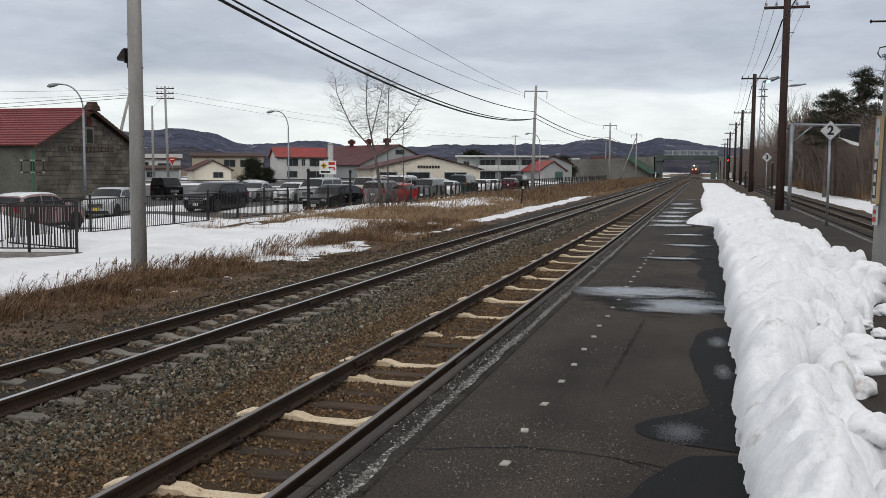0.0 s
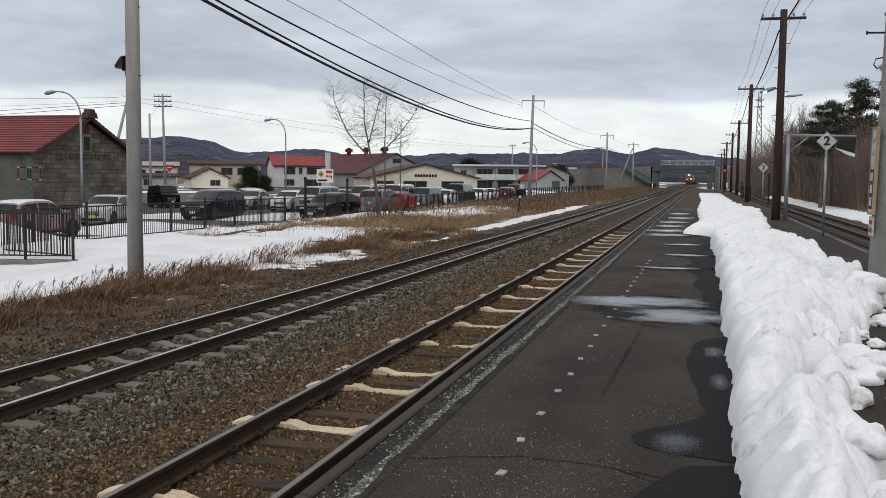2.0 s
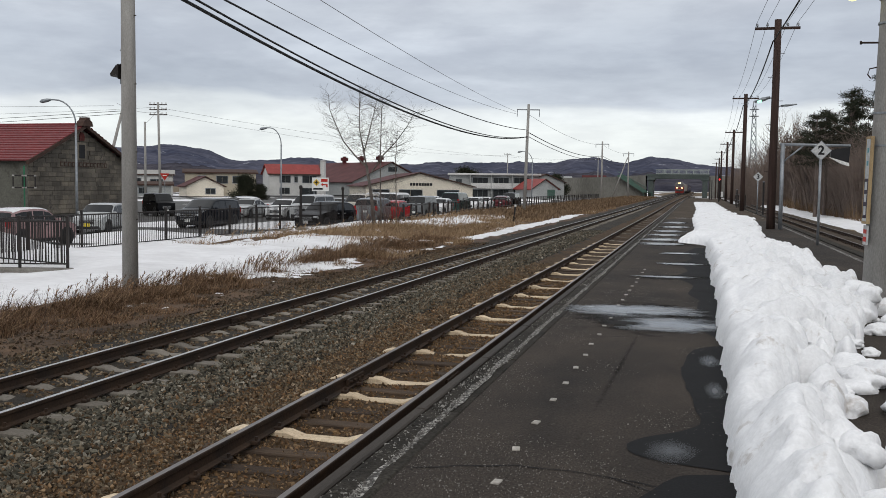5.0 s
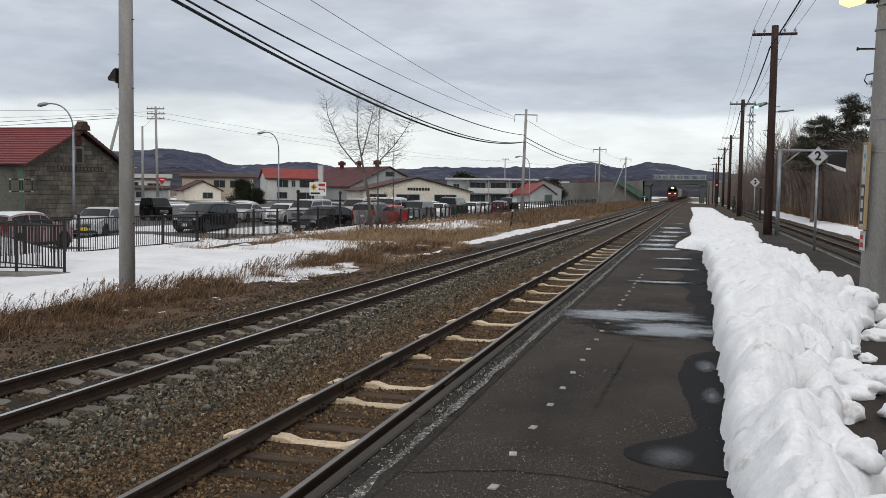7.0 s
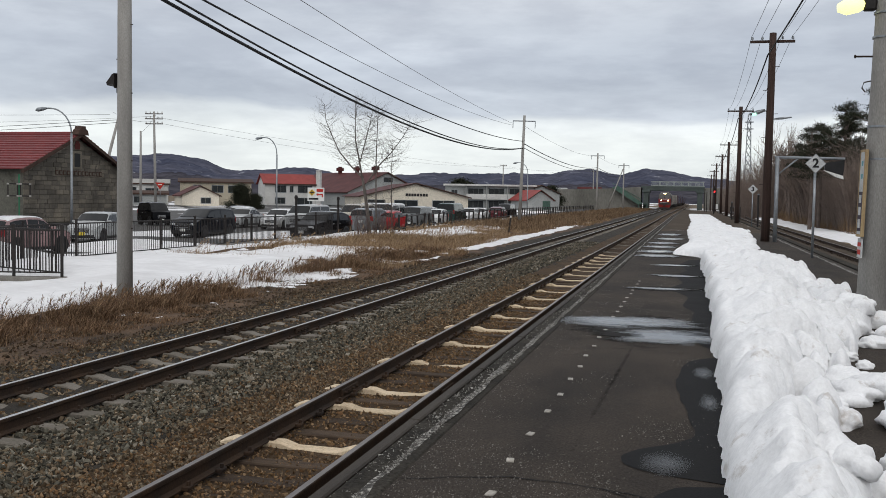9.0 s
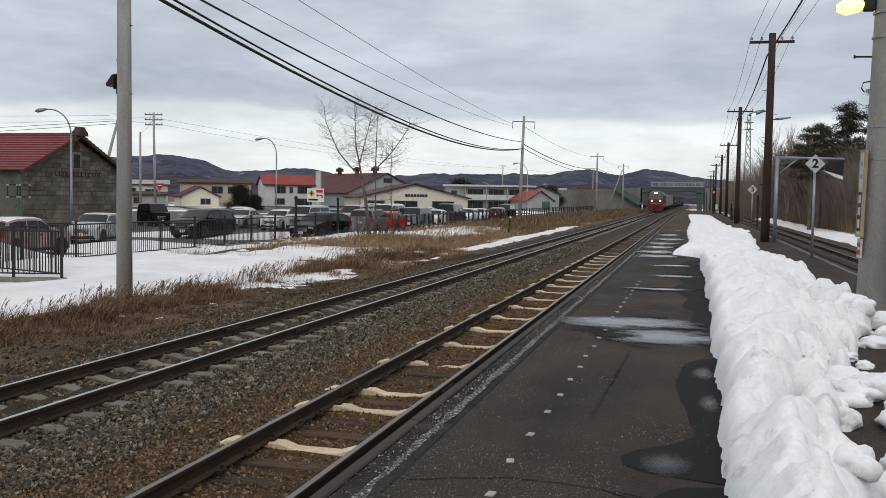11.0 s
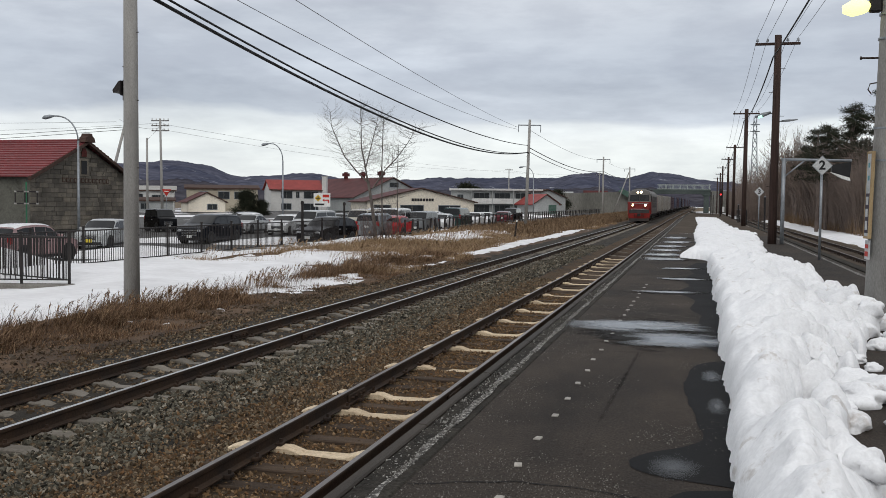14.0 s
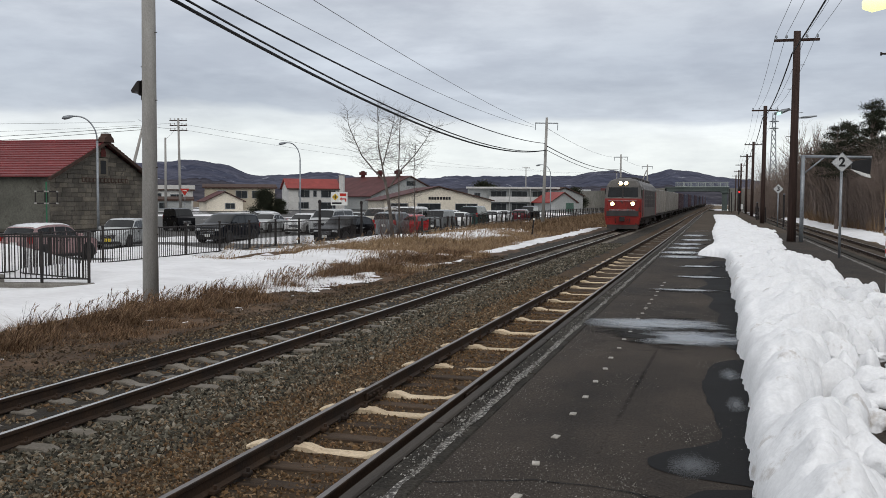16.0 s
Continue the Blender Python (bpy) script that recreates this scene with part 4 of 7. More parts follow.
def cable(a, b, sag, r, label, material=M_CABLE, n=28, group="overhead cables"):
    a, b = Vector(a), Vector(b)
    pts = [a.lerp(b, k / n) - Vector((0, 0, 4 * sag * (k / n) * (1 - k / n))) for k in range(n + 1)]
    s = Shape().tube(pts, r, 6)
    return tagged(new("overhead_cable", mesh_of("overhead_cable", s.v, s.f, material, True)), label, "cable", group)


TOPL, TOPM = Vector((-12.3, 18.75, 0)), Vector((-15.8, 90.0, 0))
for dx, z0, z1, sag, r in ((0.0, 7.0, 7.1, 1.36, 0.045), (0.10, 7.12, 7.12, 1.30, 0.03), (0.0, 7.45, 7.75, 0.80, 0.03)):
    cable(TOPL + Vector((dx, 0, z0)), TOPM + Vector((dx, 0, z1)), sag, r, "thick black telephone cable sagging between concrete poles")
for dx, z0, z1, sag in ((-1.5, 8.8, 9.3, 0.7), (0.0, 9.0, 9.5, 0.4)):
    cable(TOPL + Vector((dx, 0, z0)), TOPM + Vector((-1.07, 0, z1)), sag, 0.012, "thin grey wire between concrete poles", M_THINWIRE)
for z0, z1, sag, r in ((7.6, 8.6, 0.9, 0.04), (7.2, 8.0, 0.9, 0.03), (9.3, 10.8, 0.8, 0.015)):
    cable(TOPM + Vector((0, 0, z0)), Vector((-17.95, 187, z1)), sag, r, "dark cable running on to the next pole")
    cable(Vector((-17.95, 187, z1)), Vector((-16.4, 238, z1)), sag * 0.6, r, "dark cable running on to the next pole")
rows_r = [(3.1, -6.0, 9.0), (2.78, 38.6, 8.42), (3.13, 70.6, 8.7), (3.62, 106.0, 8.35), (3.72, 131.0, 8.25), (3.78, 164, 8.35)]
for (x0, y0, z0), (x1, y1, z1) in zip(rows_r[:-1], rows_r[1:]):
    for dx, r, dz in ((-0.74, 0.008, 0.18), (-0.36, 0.008, 0.18), (0.36, 0.008, 0.18), (0.74, 0.008, 0.18), (-0.12, 0.028, -0.5)):
        cable((x0 + dx, y0 + 0.15, z0 + dz), (x1 + dx, y1 + 0.15, z1 + dz), 0.45, r, "wire along the wooden platform poles", M_CABLE if r > 0.01 else M_THINWIRE, 16)

for z0, z1 in ((3.80, 7.6), (3.86, 8.3)):
    cable((-12.45, 18.75, z0), (-95.0, 46.0, z1), 1.3, 0.006, "thin dark drop wire from the concrete pole across the town", M_CABLE, 24)

# ---------- fences ----------


def picket_run(t, a, b, posts, top, gap=0.125, pr=0.009, low=0.12):
    """A run of steel railing from a to b under the thing t."""
    a, b = Vector(a), Vector(b)
    d = b - a
    ln, ang = d.length, math.degrees(math.atan2(d.y, d.x))
    m = pose(a.x, a.y, a.z, 0, 0, ang)
    for z, r in ((top - 0.03, 0.022), (low, 0.018)):
        link("top_rail" if z > 0.5 else "bottom_rail", mesh_of("rail_bar", *(lambda s: (s.v, s.f))(Shape().box(0, ln, -r, r, z - r, z + r, 0.006)), M_BLACK), t, m)
    pick = mesh_of("picket", *(lambda s: (s.v, s.f))(Shape().box(-pr, pr, -pr, pr, low, top - 0.05)), M_BLACK)
    for k in range(1, int(ln / gap)):
        link("picket", pick, t, m @ pose(k * gap, 0, 0, 0, random.uniform(-0.5, 0.5), 0))
    post = mesh_of("post", *(lambda s: (s.v, s.f))(Shape().box(-0.032, 0.032, -0.032, 0.032, -0.1, top + 0.10, 0.006).box(-0.045, 0.045, -0.045, 0.045, top + 0.08, top + 0.12, 0.01)), M_BLACK)
    for x in posts:
        link("post", post, t, m @ pose(x, 0, 0))


M_FOOT = mat("concrete_footing", (0.22, 0.21, 0.19), (0.15, 0.14, 0.125), 0.9, scale=3, fine=30)
for k in range(12):
    y = 18.86 + 2.5 * k
    f = thing("fence_panel", "black steel picket fence panel round the car park", "fence", pose(0, 0, 0), "car park fence panels")
    picket_run(f, (-19.0, y, 0.06), (-19.0, y + 2.5, 0.06), [0.0], 1.2)
    part("footing", Shape().box(-19.25, -18.70, y - 0.24, y + 0.24, -0.1, 0.16, 0.02), M_FOOT, f)
front = thing("corner_fence", "black steel picket fence standing on a low concrete kerb", "fence")
picket_run(front, (-15.75, 21.25, 0.02), (-24.5, 19.0, 0.02), [0.0, 1.25, 3.4, 5.6, 7.8], 1.25, 0.14, 0.0105)
k_m = pose(-15.55, 21.3, 0, 0, 0, math.degrees(math.atan2(-2.25, -8.75)))
link("kerb", mesh_of("kerb", *(lambda s: (s.v, s.f))(Shape().box(0, 9.0, -0.2, 0.2, -0.6, 0.03, 0.03)), M_FOOT), front, k_m)
picket_run(front, (-15.75, 21.25, 0.02), (-19.0, 22.4, 0.05), [], 1.25, 0.14, 0.0105)
for x, y, h in ((-19.35, 44.6, 2.25), (-19.5, 50.9, 2.2)):
    p_ = thing("gate_post", "thick black steel post at the fence", "post", pose(x, y, 0), "thick posts at the fence")
    part("post", Shape().box(-0.05, 0.05, -0.05, 0.05, -0.4, h, 0.01), M_BLACK, p_)
    part("cap", Shape().box(-0.075, 0.075, -0.07, 0.07, h - 0.18, h - 0.04, 0.02), M_BLACK, p_)
low = thing("low_fence", "low dark post-and-rail fence leaning along the verge", "fence")
lp = mesh_of("post", *(lambda s: (s.v, s.f))(Shape().box(-0.06, 0.06, -0.06, 0.06, -0.3, 1.12, 0.012)), M_BLACK)
k, y = 0, 58.2
while y < 215:
    x = -18.1 - 2.4 * min((y - 58) / 30, 1) - 0.6 * max(0, (y - 90) / 100)
    link("post", lp, low, pose(x, y, 0, random.uniform(-4, 4), random.uniform(-4, 7), 0))
    x2 = -18.1 - 2.4 * min((y + 2 - 58) / 30, 1) - 0.6 * max(0, (y + 2 - 90) / 100)
    for z in (1.02, 0.25):
        part("fence_rail", Shape().tube([(x, y, z + random.uniform(-0.02, 0.02)), (x2, y + 2.02, z + random.uniform(-0.02, 0.02))], 0.05 if z > 1 else 0.035, 5), M_BLACK, low)
    y += 2.0

# ---------- platform furniture ----------
M_SIGNW = mat("sign_white", (0.72, 0.72, 0.70), (0.62, 0.62, 0.60), 0.5, scale=3, fine=20, bump=0.03)
# the sign white again, set darker and greyer
M_SIGNGREY = mat("greyer_sign_white", (0.50, 0.51, 0.51), (0.40, 0.41, 0.41), 0.6, scale=3, fine=20, bump=0.03)
M_SIGNK = mat("sign_black", (0.012, 0.012, 0.013), (0.02, 0.02, 0.022), 0.45, bump=0.03)
M_SIGNR = mat("sign_red", (0.45, 0.03, 0.02), (0.38, 0.03, 0.02), 0.5, bump=0.02)
M_SIGNP = mat("sign_dark_purple", (0.030, 0.018, 0.035), (0.022, 0.014, 0.028), 0.5, bump=0.02)
M_SIGNT = mat("sign_teal", (0.10, 0.30, 0.33), (0.08, 0.25, 0.28), 0.5, bump=0.02)
M_SIGNY = mat("sign_yellow", (0.65, 0.42, 0.04), (0.55, 0.36, 0.04), 0.5, bump=0.02)
M_SIGNG = mat("sign_green", (0.03, 0.16, 0.08), (0.03, 0.13, 0.07), 0.5, bump=0.02)
M_WOODB = mat("pale_board_wood", (0.36, 0.27, 0.15), (0.28, 0.20, 0.11), 0.7, scale=4, fine=40, stretch=(6, 6, 1))
GLOW_W = glow_mat("lit_lamp", (1.0, 0.96, 0.30), 1.7)
GLOW_G = glow_mat("lit_greenish_lamp", (0.45, 1.0, 0.72), 1.2)
GLOW_R = glow_mat("red_signal_light", (1.0, 0.03, 0.03), 1.3)


def text(body, size, m, parent, material, name="lettering"):
    c = bpy.data.curves.new(name, "FONT")
    c.body, c.size, c.extrude, c.offset, c.align_x, c.align_y = body, size, 0.002, size * 0.035, "CENTER", "CENTER"
    tmp = new("tmp_text", c)
    me = bpy.data.meshes.new_from_object(tmp.evaluated_get(bpy.context.evaluated_depsgraph_get()))
    bpy.data.objects.remove(tmp)
    me.materials.clear()
    me.materials.append(material)
    return link(name, me, parent, m)


def diamond_sign(x, y, h, size, digit, label):
    t = thing("stop_marker", label, "sign", pose(x, y, PLAT, 0, 0, 3), "diamond stop markers")
    part("post", Shape().tube([(0, 0, -0.1), (0, 0, h)], 0.035, 10), M_GALV, t, smooth=True)
    r = size * 0.5
    b = part("board", Shape().prism([(0, h - r), (r, h), (0, h + r), (-r, h)], 1, -0.055, -0.04), M_SIGNGREY, t, "white diamond board")
    s = Shape()
    for i in range(4):
        pts = [(0, h - r), (r, h), (0, h + r), (-r, h)]
        p0, p1 = pts[i], pts[(i + 1) % 4]
        q0, q1 = [(0 + (q[0]) * 0.93, h + (q[1] - h) * 0.93) for q in (p0, p1)]
        s.add([(p0[0], -0.058, p0[1]), (p1[0], -0.058, p1[1]), (q1[0], -0.058, q1[1]), (q0[0], -0.058, q0[1])], [(0, 1, 2, 3)])
    part("border", s, M_GALV, b)
    text(digit, size * 0.62, pose(0, -0.06, h, 90, 0, 0), b, M_SIGNK, "numeral")
    return t


diamond_sign(3.24, 27.75, 2.58, 0.54, "2", "white diamond marker with the numeral 2 on a grey post")
diamond_sign(3.69, 62.7, 2.33, 0.62, "3", "white diamond marker with the numeral 3 on a dark post")

gan = thing("sign_gantry", "grey steel bracket frame over the platform edge", "bracket", pose(3.12, 38.4, PLAT))
part("post", Shape().tube([(0, 0, -0.1), (0, 0, 3.28)], 0.075, 12), M_GALV, gan, smooth=True)
part("arm", Shape().tube([(-0.1, 0, 3.24), (2.4, 0, 3.18)], 0.055, 10), M_GALV, gan, smooth=True)
part("brace", Shape().tube([(0, 0, 2.55), (0.75, 0, 3.2)], 0.03, 8), M_GALV, gan, smooth=True)
box_ = part("hood", Shape().prism([(-0.30, 0.0), (0.40, 0.12), (0.36, -0.46), (-0.28, -0.28)], 1, -0.12, 0.12), M_SIGNK, gan, "black hooded box hung from the arm")
box_.matrix_basis = pose(1.98, -0.02, 3.02)
part("white_flap", Shape().prism([(-0.33, -0.26), (0.36, -0.48), (0.38, -0.60), (0.1, -0.52)], 1, -0.13, 0.1), M_SIGNW, box_)

big = thing("platform_pole", "grey concrete pole with lit lamp and station nameboard beside the snow", "pole", pose(2.215, 12.85, PLAT, 0, 1.1, 0))
part("pole_shaft", Shape().tube([(0, 0, -0.3), (0, 0, 4.5), (0, 0, 9.0)], [0.182, 0.152, 0.125], 24), M_CONC, big, smooth=True)
for z in (2.05, 2.45, 3.55, 3.85):
    part("steel_band", Shape().disc((0, 0, 0), 2, 0.158, 0.186 - 0.003 * z, z - 0.012, z + 0.012, 24), M_GALV, big)
part("climbing_step", Shape().tube([(-0.1, 0, 3.32), (-0.36, 0, 3.32)], 0.012, 8).disc((-0.36, 0, 3.32), 0, 0, 0.022, -0.01, 0.01, 8), M_RAILSIDE, big)
part("wire_hook", Shape().tube([(-0.15, 0, 3.02), (-0.24, 0, 3.0), (-0.26, 0, 2.93), (-0.22, 0, 2.88)], 0.009, 6), M_RAILSIDE, big)
lamp = part("lamp", Shape().tube([(-0.14, 0, 3.98), (-0.2, 0, 3.98)], 0.05, 10).box(-0.30, -0.15, -0.06, 0.06, 3.88, 4.06, 0.02), M_BLACK, big, "dark lamp bracket")
s = Shape().tube([(-0.28, 0, 3.96), (-0.36, 0, 3.95), (-0.50, 0, 3.93), (-0.60, 0, 3.92)], [0.05, 0.085, 0.10, 0.05], 14)
part("glowing_globe", s, GLOW_W, lamp, "lit yellowish-white lamp", smooth=True)
# nameboard hung on the side of the pole, facing along the platform
board = part("nameboard", Shape().box(-0.03, 0.0, -0.085, 0.085, 1.13, 2.15, 0.004), M_SIGNGREY, big, "narrow vertical white station nameboard in a wooden frame")
board.matrix_basis = pose(-0.185, -0.10, -0.02, 0, 0, 7)
for y0, y1, z0, z1 in ((-0.10, -0.085, 1.10, 2.18), (0.085, 0.10, 1.10, 2.18), (-0.085, 0.085, 2.15, 2.18), (-0.085, 0.085, 1.10, 1.13)):
    part("frame_strip", Shape().box(-0.036, 0.008, y0, y1, z0, z1, 0.003), M_WOODB, board)
for z, hh in ((1.98, 0.06), (1.82, 0.06)):
    part("teal_bar", Shape().box(-0.0335, -0.0305, -0.03, 0.03, z, z + hh, 0.001), M_SIGNT, board)
part("dark_panel", Shape().box(-0.0335, -0.0305, -0.075, 0.075, 1.17, 1.66, 0.001), M_SIGNP, board)
for z, hh in ((1.52, 0.10), (1.37, 0.10), (1.21, 0.11)):
    part("pale_bar", Shape().box(-0.0365, -0.0338, -0.045, 0.045, z, z + hh, 0.001), M_SIGNGREY, board)
small = part("small_notice", Shape().box(-0.02, 0.0, -0.08, 0.08, 0.84, 1.08, 0.003), M_SIGNGREY, big)
small.matrix_basis = pose(-0.178, -0.10, -0.02, 0, 0, 7)
part("red_bar", Shape().box(-0.024, -0.0205, -0.06, 0.06, 0.98, 1.03).box(-0.024, -0.0205, -0.06, 0.06, 0.88, 0.94), M_SIGNR, small)

# twin station lamps on the near wooden pole
part("lamp_bracket", Shape().tube([(-0.65, 0.1, 4.93), (-0.35, 0.12, 5.05), (0, 0.1, 5.0)], 0.025, 6).tube([(0, 0.1, 4.7), (0.3, 0.1, 4.72)], 0.025, 6), M_GALV, poleR)
lh = part("lamp_head", Shape().tube([(-0.18, 0.1, 5.05), (-0.45, 0.1, 4.97), (-0.75, 0.1, 4.88)], [0.05, 0.085, 0.04], 10), M_GALV, poleR, smooth=True)
part("lit_tube", Shape().tube([(-0.50, 0.0, 4.90), (-0.64, 0.0, 4.86)], 0.05, 8), GLOW_G, lh, "greenish glowing lamp", smooth=True)
part("lamp_head", Shape().tube([(0.22, 0.1, 4.72), (0.45, 0.1, 4.74), (0.80, 0.1, 4.78)], [0.035, 0.05, 0.025], 10), M_GALV, poleR, smooth=True)

# signal and small posts down the platform
sig = thing("rail_signal", "black railway signal mast showing a red light", "signal", pose(2.95, 134, 0.4))
part("mast", Shape().tube([(0, 0, -0.6), (0, 0, 4.0)], 0.09, 8), M_BLACK, sig)
hd = part("signal_head", Shape().box(-0.17, 0.17, -0.12, 0.12, 2.75, 3.75, 0.06), M_SIGNK, sig)
part("red_light", Shape().disc((0, -0.14, 3.25), 1, 0, 0.12, -0.05, 0.03, 14), GLOW_R, hd)
part("equipment_box", Shape().box(0.22, 0.5, -0.25, 0.1, 0.9, 1.6, 0.02), M_SIGNW, sig)
for x, y, h in ((2.6, 120, 2.6), (4.0, 62.0, 2.0), (3.3, 84, 1.5), (1.9, 150, 3.5), (2.1, 143, 3.0)):
    p_ = thing("platform_post", "slim dark steel post on the platform", "post", pose(x, y, PLAT), "slim posts down the platform")
    part("post", Shape().tube([(0, 0, -0.1), (0, 0, h)], 0.06, 8), M_BLACK, p_)
    part("cap", Shape().disc((0, 0, h), 2, 0, 0.07, -0.02, 0.04, 8), M_GALV, p_)
hr = thing("hand_rail", "dark pipe railing beside the far platform", "railing")
for y in (74, 80, 86, 92):
    part("post", Shape().tube([(3.5, y, 0.7), (3.5, y, 1.9)], 0.04, 6), M_BLACK, hr)
for z in (1.85, 1.35):
    part("pipe", Shape().tube([(3.5, 74, z), (3.5, 92, z)], 0.04, 6), M_BLACK, hr)
mk = thing("track_marker", "short leaning dark marker post by the track", "post", pose(-11.7, 62.0, -0.15, 0, 6, 0))
part("post", Shape().box(-0.05, 0.05, -0.05, 0.05, -0.2, 1.15, 0.01), M_BLACK, mk)
part("white_top", Shape().box(-0.055, 0.055, -0.055, 0.055, 1.15, 1.28, 0.01), M_SIGNW, mk)

# lattice tower
tw = thing("radio_tower", "thin steel lattice tower behind the platform poles", "tower", pose(9.4, 176, -0.2))
for sx in (-1, 1):
    for sy in (-1, 1):
        part("leg", Shape().tube([(sx * 0.75, sy * 0.75, 0), (sx * 0.22, sy * 0.22, 18.0)], 0.06, 5), M_GALV, tw)
for k in range(12):
    z0, z1 = 1.45 * k, 1.45 * (k + 1)
    r0, r1 = 0.75 - 0.53 * z0 / 18, 0.75 - 0.53 * z1 / 18
    s = Shape()
    for a, b, c, d in ((-1, -1, 1, -1), (1, -1, 1, 1), (1, 1, -1, 1), (-1, 1, -1, -1)):
        s.tube([(a * r0, b * r0, z0), (c * r1, d * r1, z1)], 0.04, 4).tube([(c * r0, d * r0, z0), (a * r1, b * r1, z1)], 0.04, 4)
    tagged(part("bracing", s, M_GALV, tw), kind="stuff")
part("top_platform", Shape().disc((0, 0, 15.4), 2, 0.3, 0.8, -0.05, 0.05, 12).disc((0, 0, 16.6), 2, 0.72, 0.8, -0.05, 0.05, 12), M_GALV, tw)

# ---------- street lamps and poles of the town ----------


def street_lamp(x, y, h, reach, ang, label="grey steel street lamp with a curved arm"):
    t = thing("street_lamp", label, "street lamp", pose(x, y, 0, 0, 0, ang), "street lamps of the car park")
    part("mast", Shape().tube([(0, 0, -0.2), (0, 0, 2.0), (0, 0, h * 0.78)], [0.10, 0.085, 0.07], 10), M_GALV, t, smooth=True)
    pts = [(-reach * (1 - math.cos(a)), 0, h * 0.78 + h * 0.21 * math.sin(a)) for a in np.linspace(0, math.pi / 2, 9)]
    part("arm", Shape().tube(pts + [(-reach - 0.35, 0, h * 0.99)], 0.05, 8), M_GALV, t, smooth=True)
    part("lamp_head", Shape().tube([(-reach - 0.25, 0, h * 0.99), (-reach - 0.5, 0, h * 0.985), (-reach - 0.85, 0, h * 0.975), (-reach - 1.0, 0, h * 0.97)], [0.06, 0.13, 0.14, 0.04], 10), M_GALV, t, smooth=True)
    return t


street_lamp(-41.0, 56.4, 7.95, 1.35, 20)
street_lamp(-39.75, 86.8, 7.95, 1.1, 20)
street_lamp(-24.7, 146.0, 7.95, 1.3, 12)
for x, y, h, lean, arms in ((-57.4, 93.7, 11.2, 1.0, 3), (-62.0, 98.0, 9.4, 0, 0), (-50.8, 72.8, 9.6, -14, 0), (-30, 300, 12, 0, 2), (-47, 240, 11, 0, 1)):
    t = thing("street_pole", "slim concrete power pole in the town", "utility pole", pose(x, y, 0, 0, -lean, 24), "power poles in the town")
    part("pole_shaft", Shape().tube([(0, 0, -0.3), (0, 0, h)], [0.17, 0.11], 10), M_CONC, t, smooth=True)
    for k in range(arms):
        a_ = part("crossarm", Shape().box(-0.95, 0.95, -0.06, 0.06, h - 0.3 - 0.55 * k, h - 0.2 - 0.55 * k, 0.01), M_POLEWOOD, t)
        for q in (-0.85, -0.4, 0.4, 0.85):
            part("insulator", Shape().disc((q, 0, h - 0.2 - 0.55 * k), 2, 0, 0.06, 0.0, 0.2, 8), M_SIGNW, a_)
ym = thing("yield_sign", "small red triangular road sign on a pole", "sign", pose(-56.5, 93.1, 0, 0, 0, 24))
part("post", Shape().tube([(0, 0, -0.2), (0, 0, 3.4)], 0.04, 6), M_GALV, ym)
part("board", Shape().prism([(-0.5, 3.4), (0.5, 3.4), (0, 2.6)], 1, -0.1, -0.06), M_SIGNR, ym)
part("white_bar", Shape().box(-0.22, 0.22, -0.106, -0.101, 3.12, 3.2), M_SIGNW, ym)
for a, b, sg in (((-62.0, 98.0, 9.2), (-57.4, 93.7, 10.8), 0.2), ((-57.4, 93.7, 10.7), (-110, 60, 8.6), 1.0), ((-57.4, 93.7, 10.0), (-47, 240, 10.5), 1.4), ((-57.4, 93.7, 10.6), (-30, 300, 11.5), 2.0),
                 ((-47, 240, 10.6), (-20, 330, 10.5), 0.8), ((-49.0, 73.2, 9.2), (-57.4, 93.7, 10.2), 0.4), ((-49.2, 73, 9.0), (-95, 46, 8.3), 0.5)):
    cable(a, b, sg, 0.013, "thin dark power line across the town", M_CABLE, 20)

strut = thing("street_pole", "leaning concrete stay pole beside the line", "utility pole", pose(-19.5, 228, -0.2, 0, 20, 0), "power poles in the town")
part("pole_shaft", Shape().tube([(0, 0, -0.3), (0, 0, 10.5)], [0.17, 0.12], 10), M_CONC, strut, smooth=True)

# stand-alone street board near the warehouse
sb = thing("street_board", "empty dark steel notice frames on a green post", "sign", pose(-41.2, 51.4, 0, 0, 0, 40))
part("post", Shape().tube([(0, 0, -0.2), (0, 0, 3.3)], 0.05, 8), M_SIGNG, sb)
for x in (-0.36, 0.36):
    p_ = part("open_frame", Shape().box(x - 0.31, x + 0.31, -0.06, -0.02, 1.88, 1.96).box(x - 0.31, x + 0.31, -0.06, -0.02, 2.64, 2.72), M_BLACK, sb)
    for q in (-0.28, 0.28):
        part("strut", Shape().box(x + q - 0.04, x + q + 0.04, -0.055, -0.025, 1.96, 2.64), M_BLACK, p_)
        for z in (1.92, 2.68):
            part("corner_plate", Shape().box(x + q - 0.07, x + q + 0.07, -0.07, -0.061, z - 0.05, z + 0.05), M_CONC, p_)
gb = thing("guide_board", "white guide board with a yellow diamond and red arrow", "sign", pose(-46.0, 112.2, 0, 0, 0, 22))
for x in (-0.8, 0.8):
    part("post", Shape().tube([(x, 0.05, -0.2), (x, 0.05, 2.6)], 0.05, 6), M_GALV, gb)
b_ = part("board", Shape().box(-1.05, 1.05, -0.05, 0.0, 1.55, 3.25, 0.02), M_SIGNW, gb)
part("yellow_diamond", Shape().prism([(-0.92, 2.62), (-0.5, 3.06), (-0.08, 2.62), (-0.5, 2.18)], 1, -0.06, -0.054), M_SIGNY, b_)
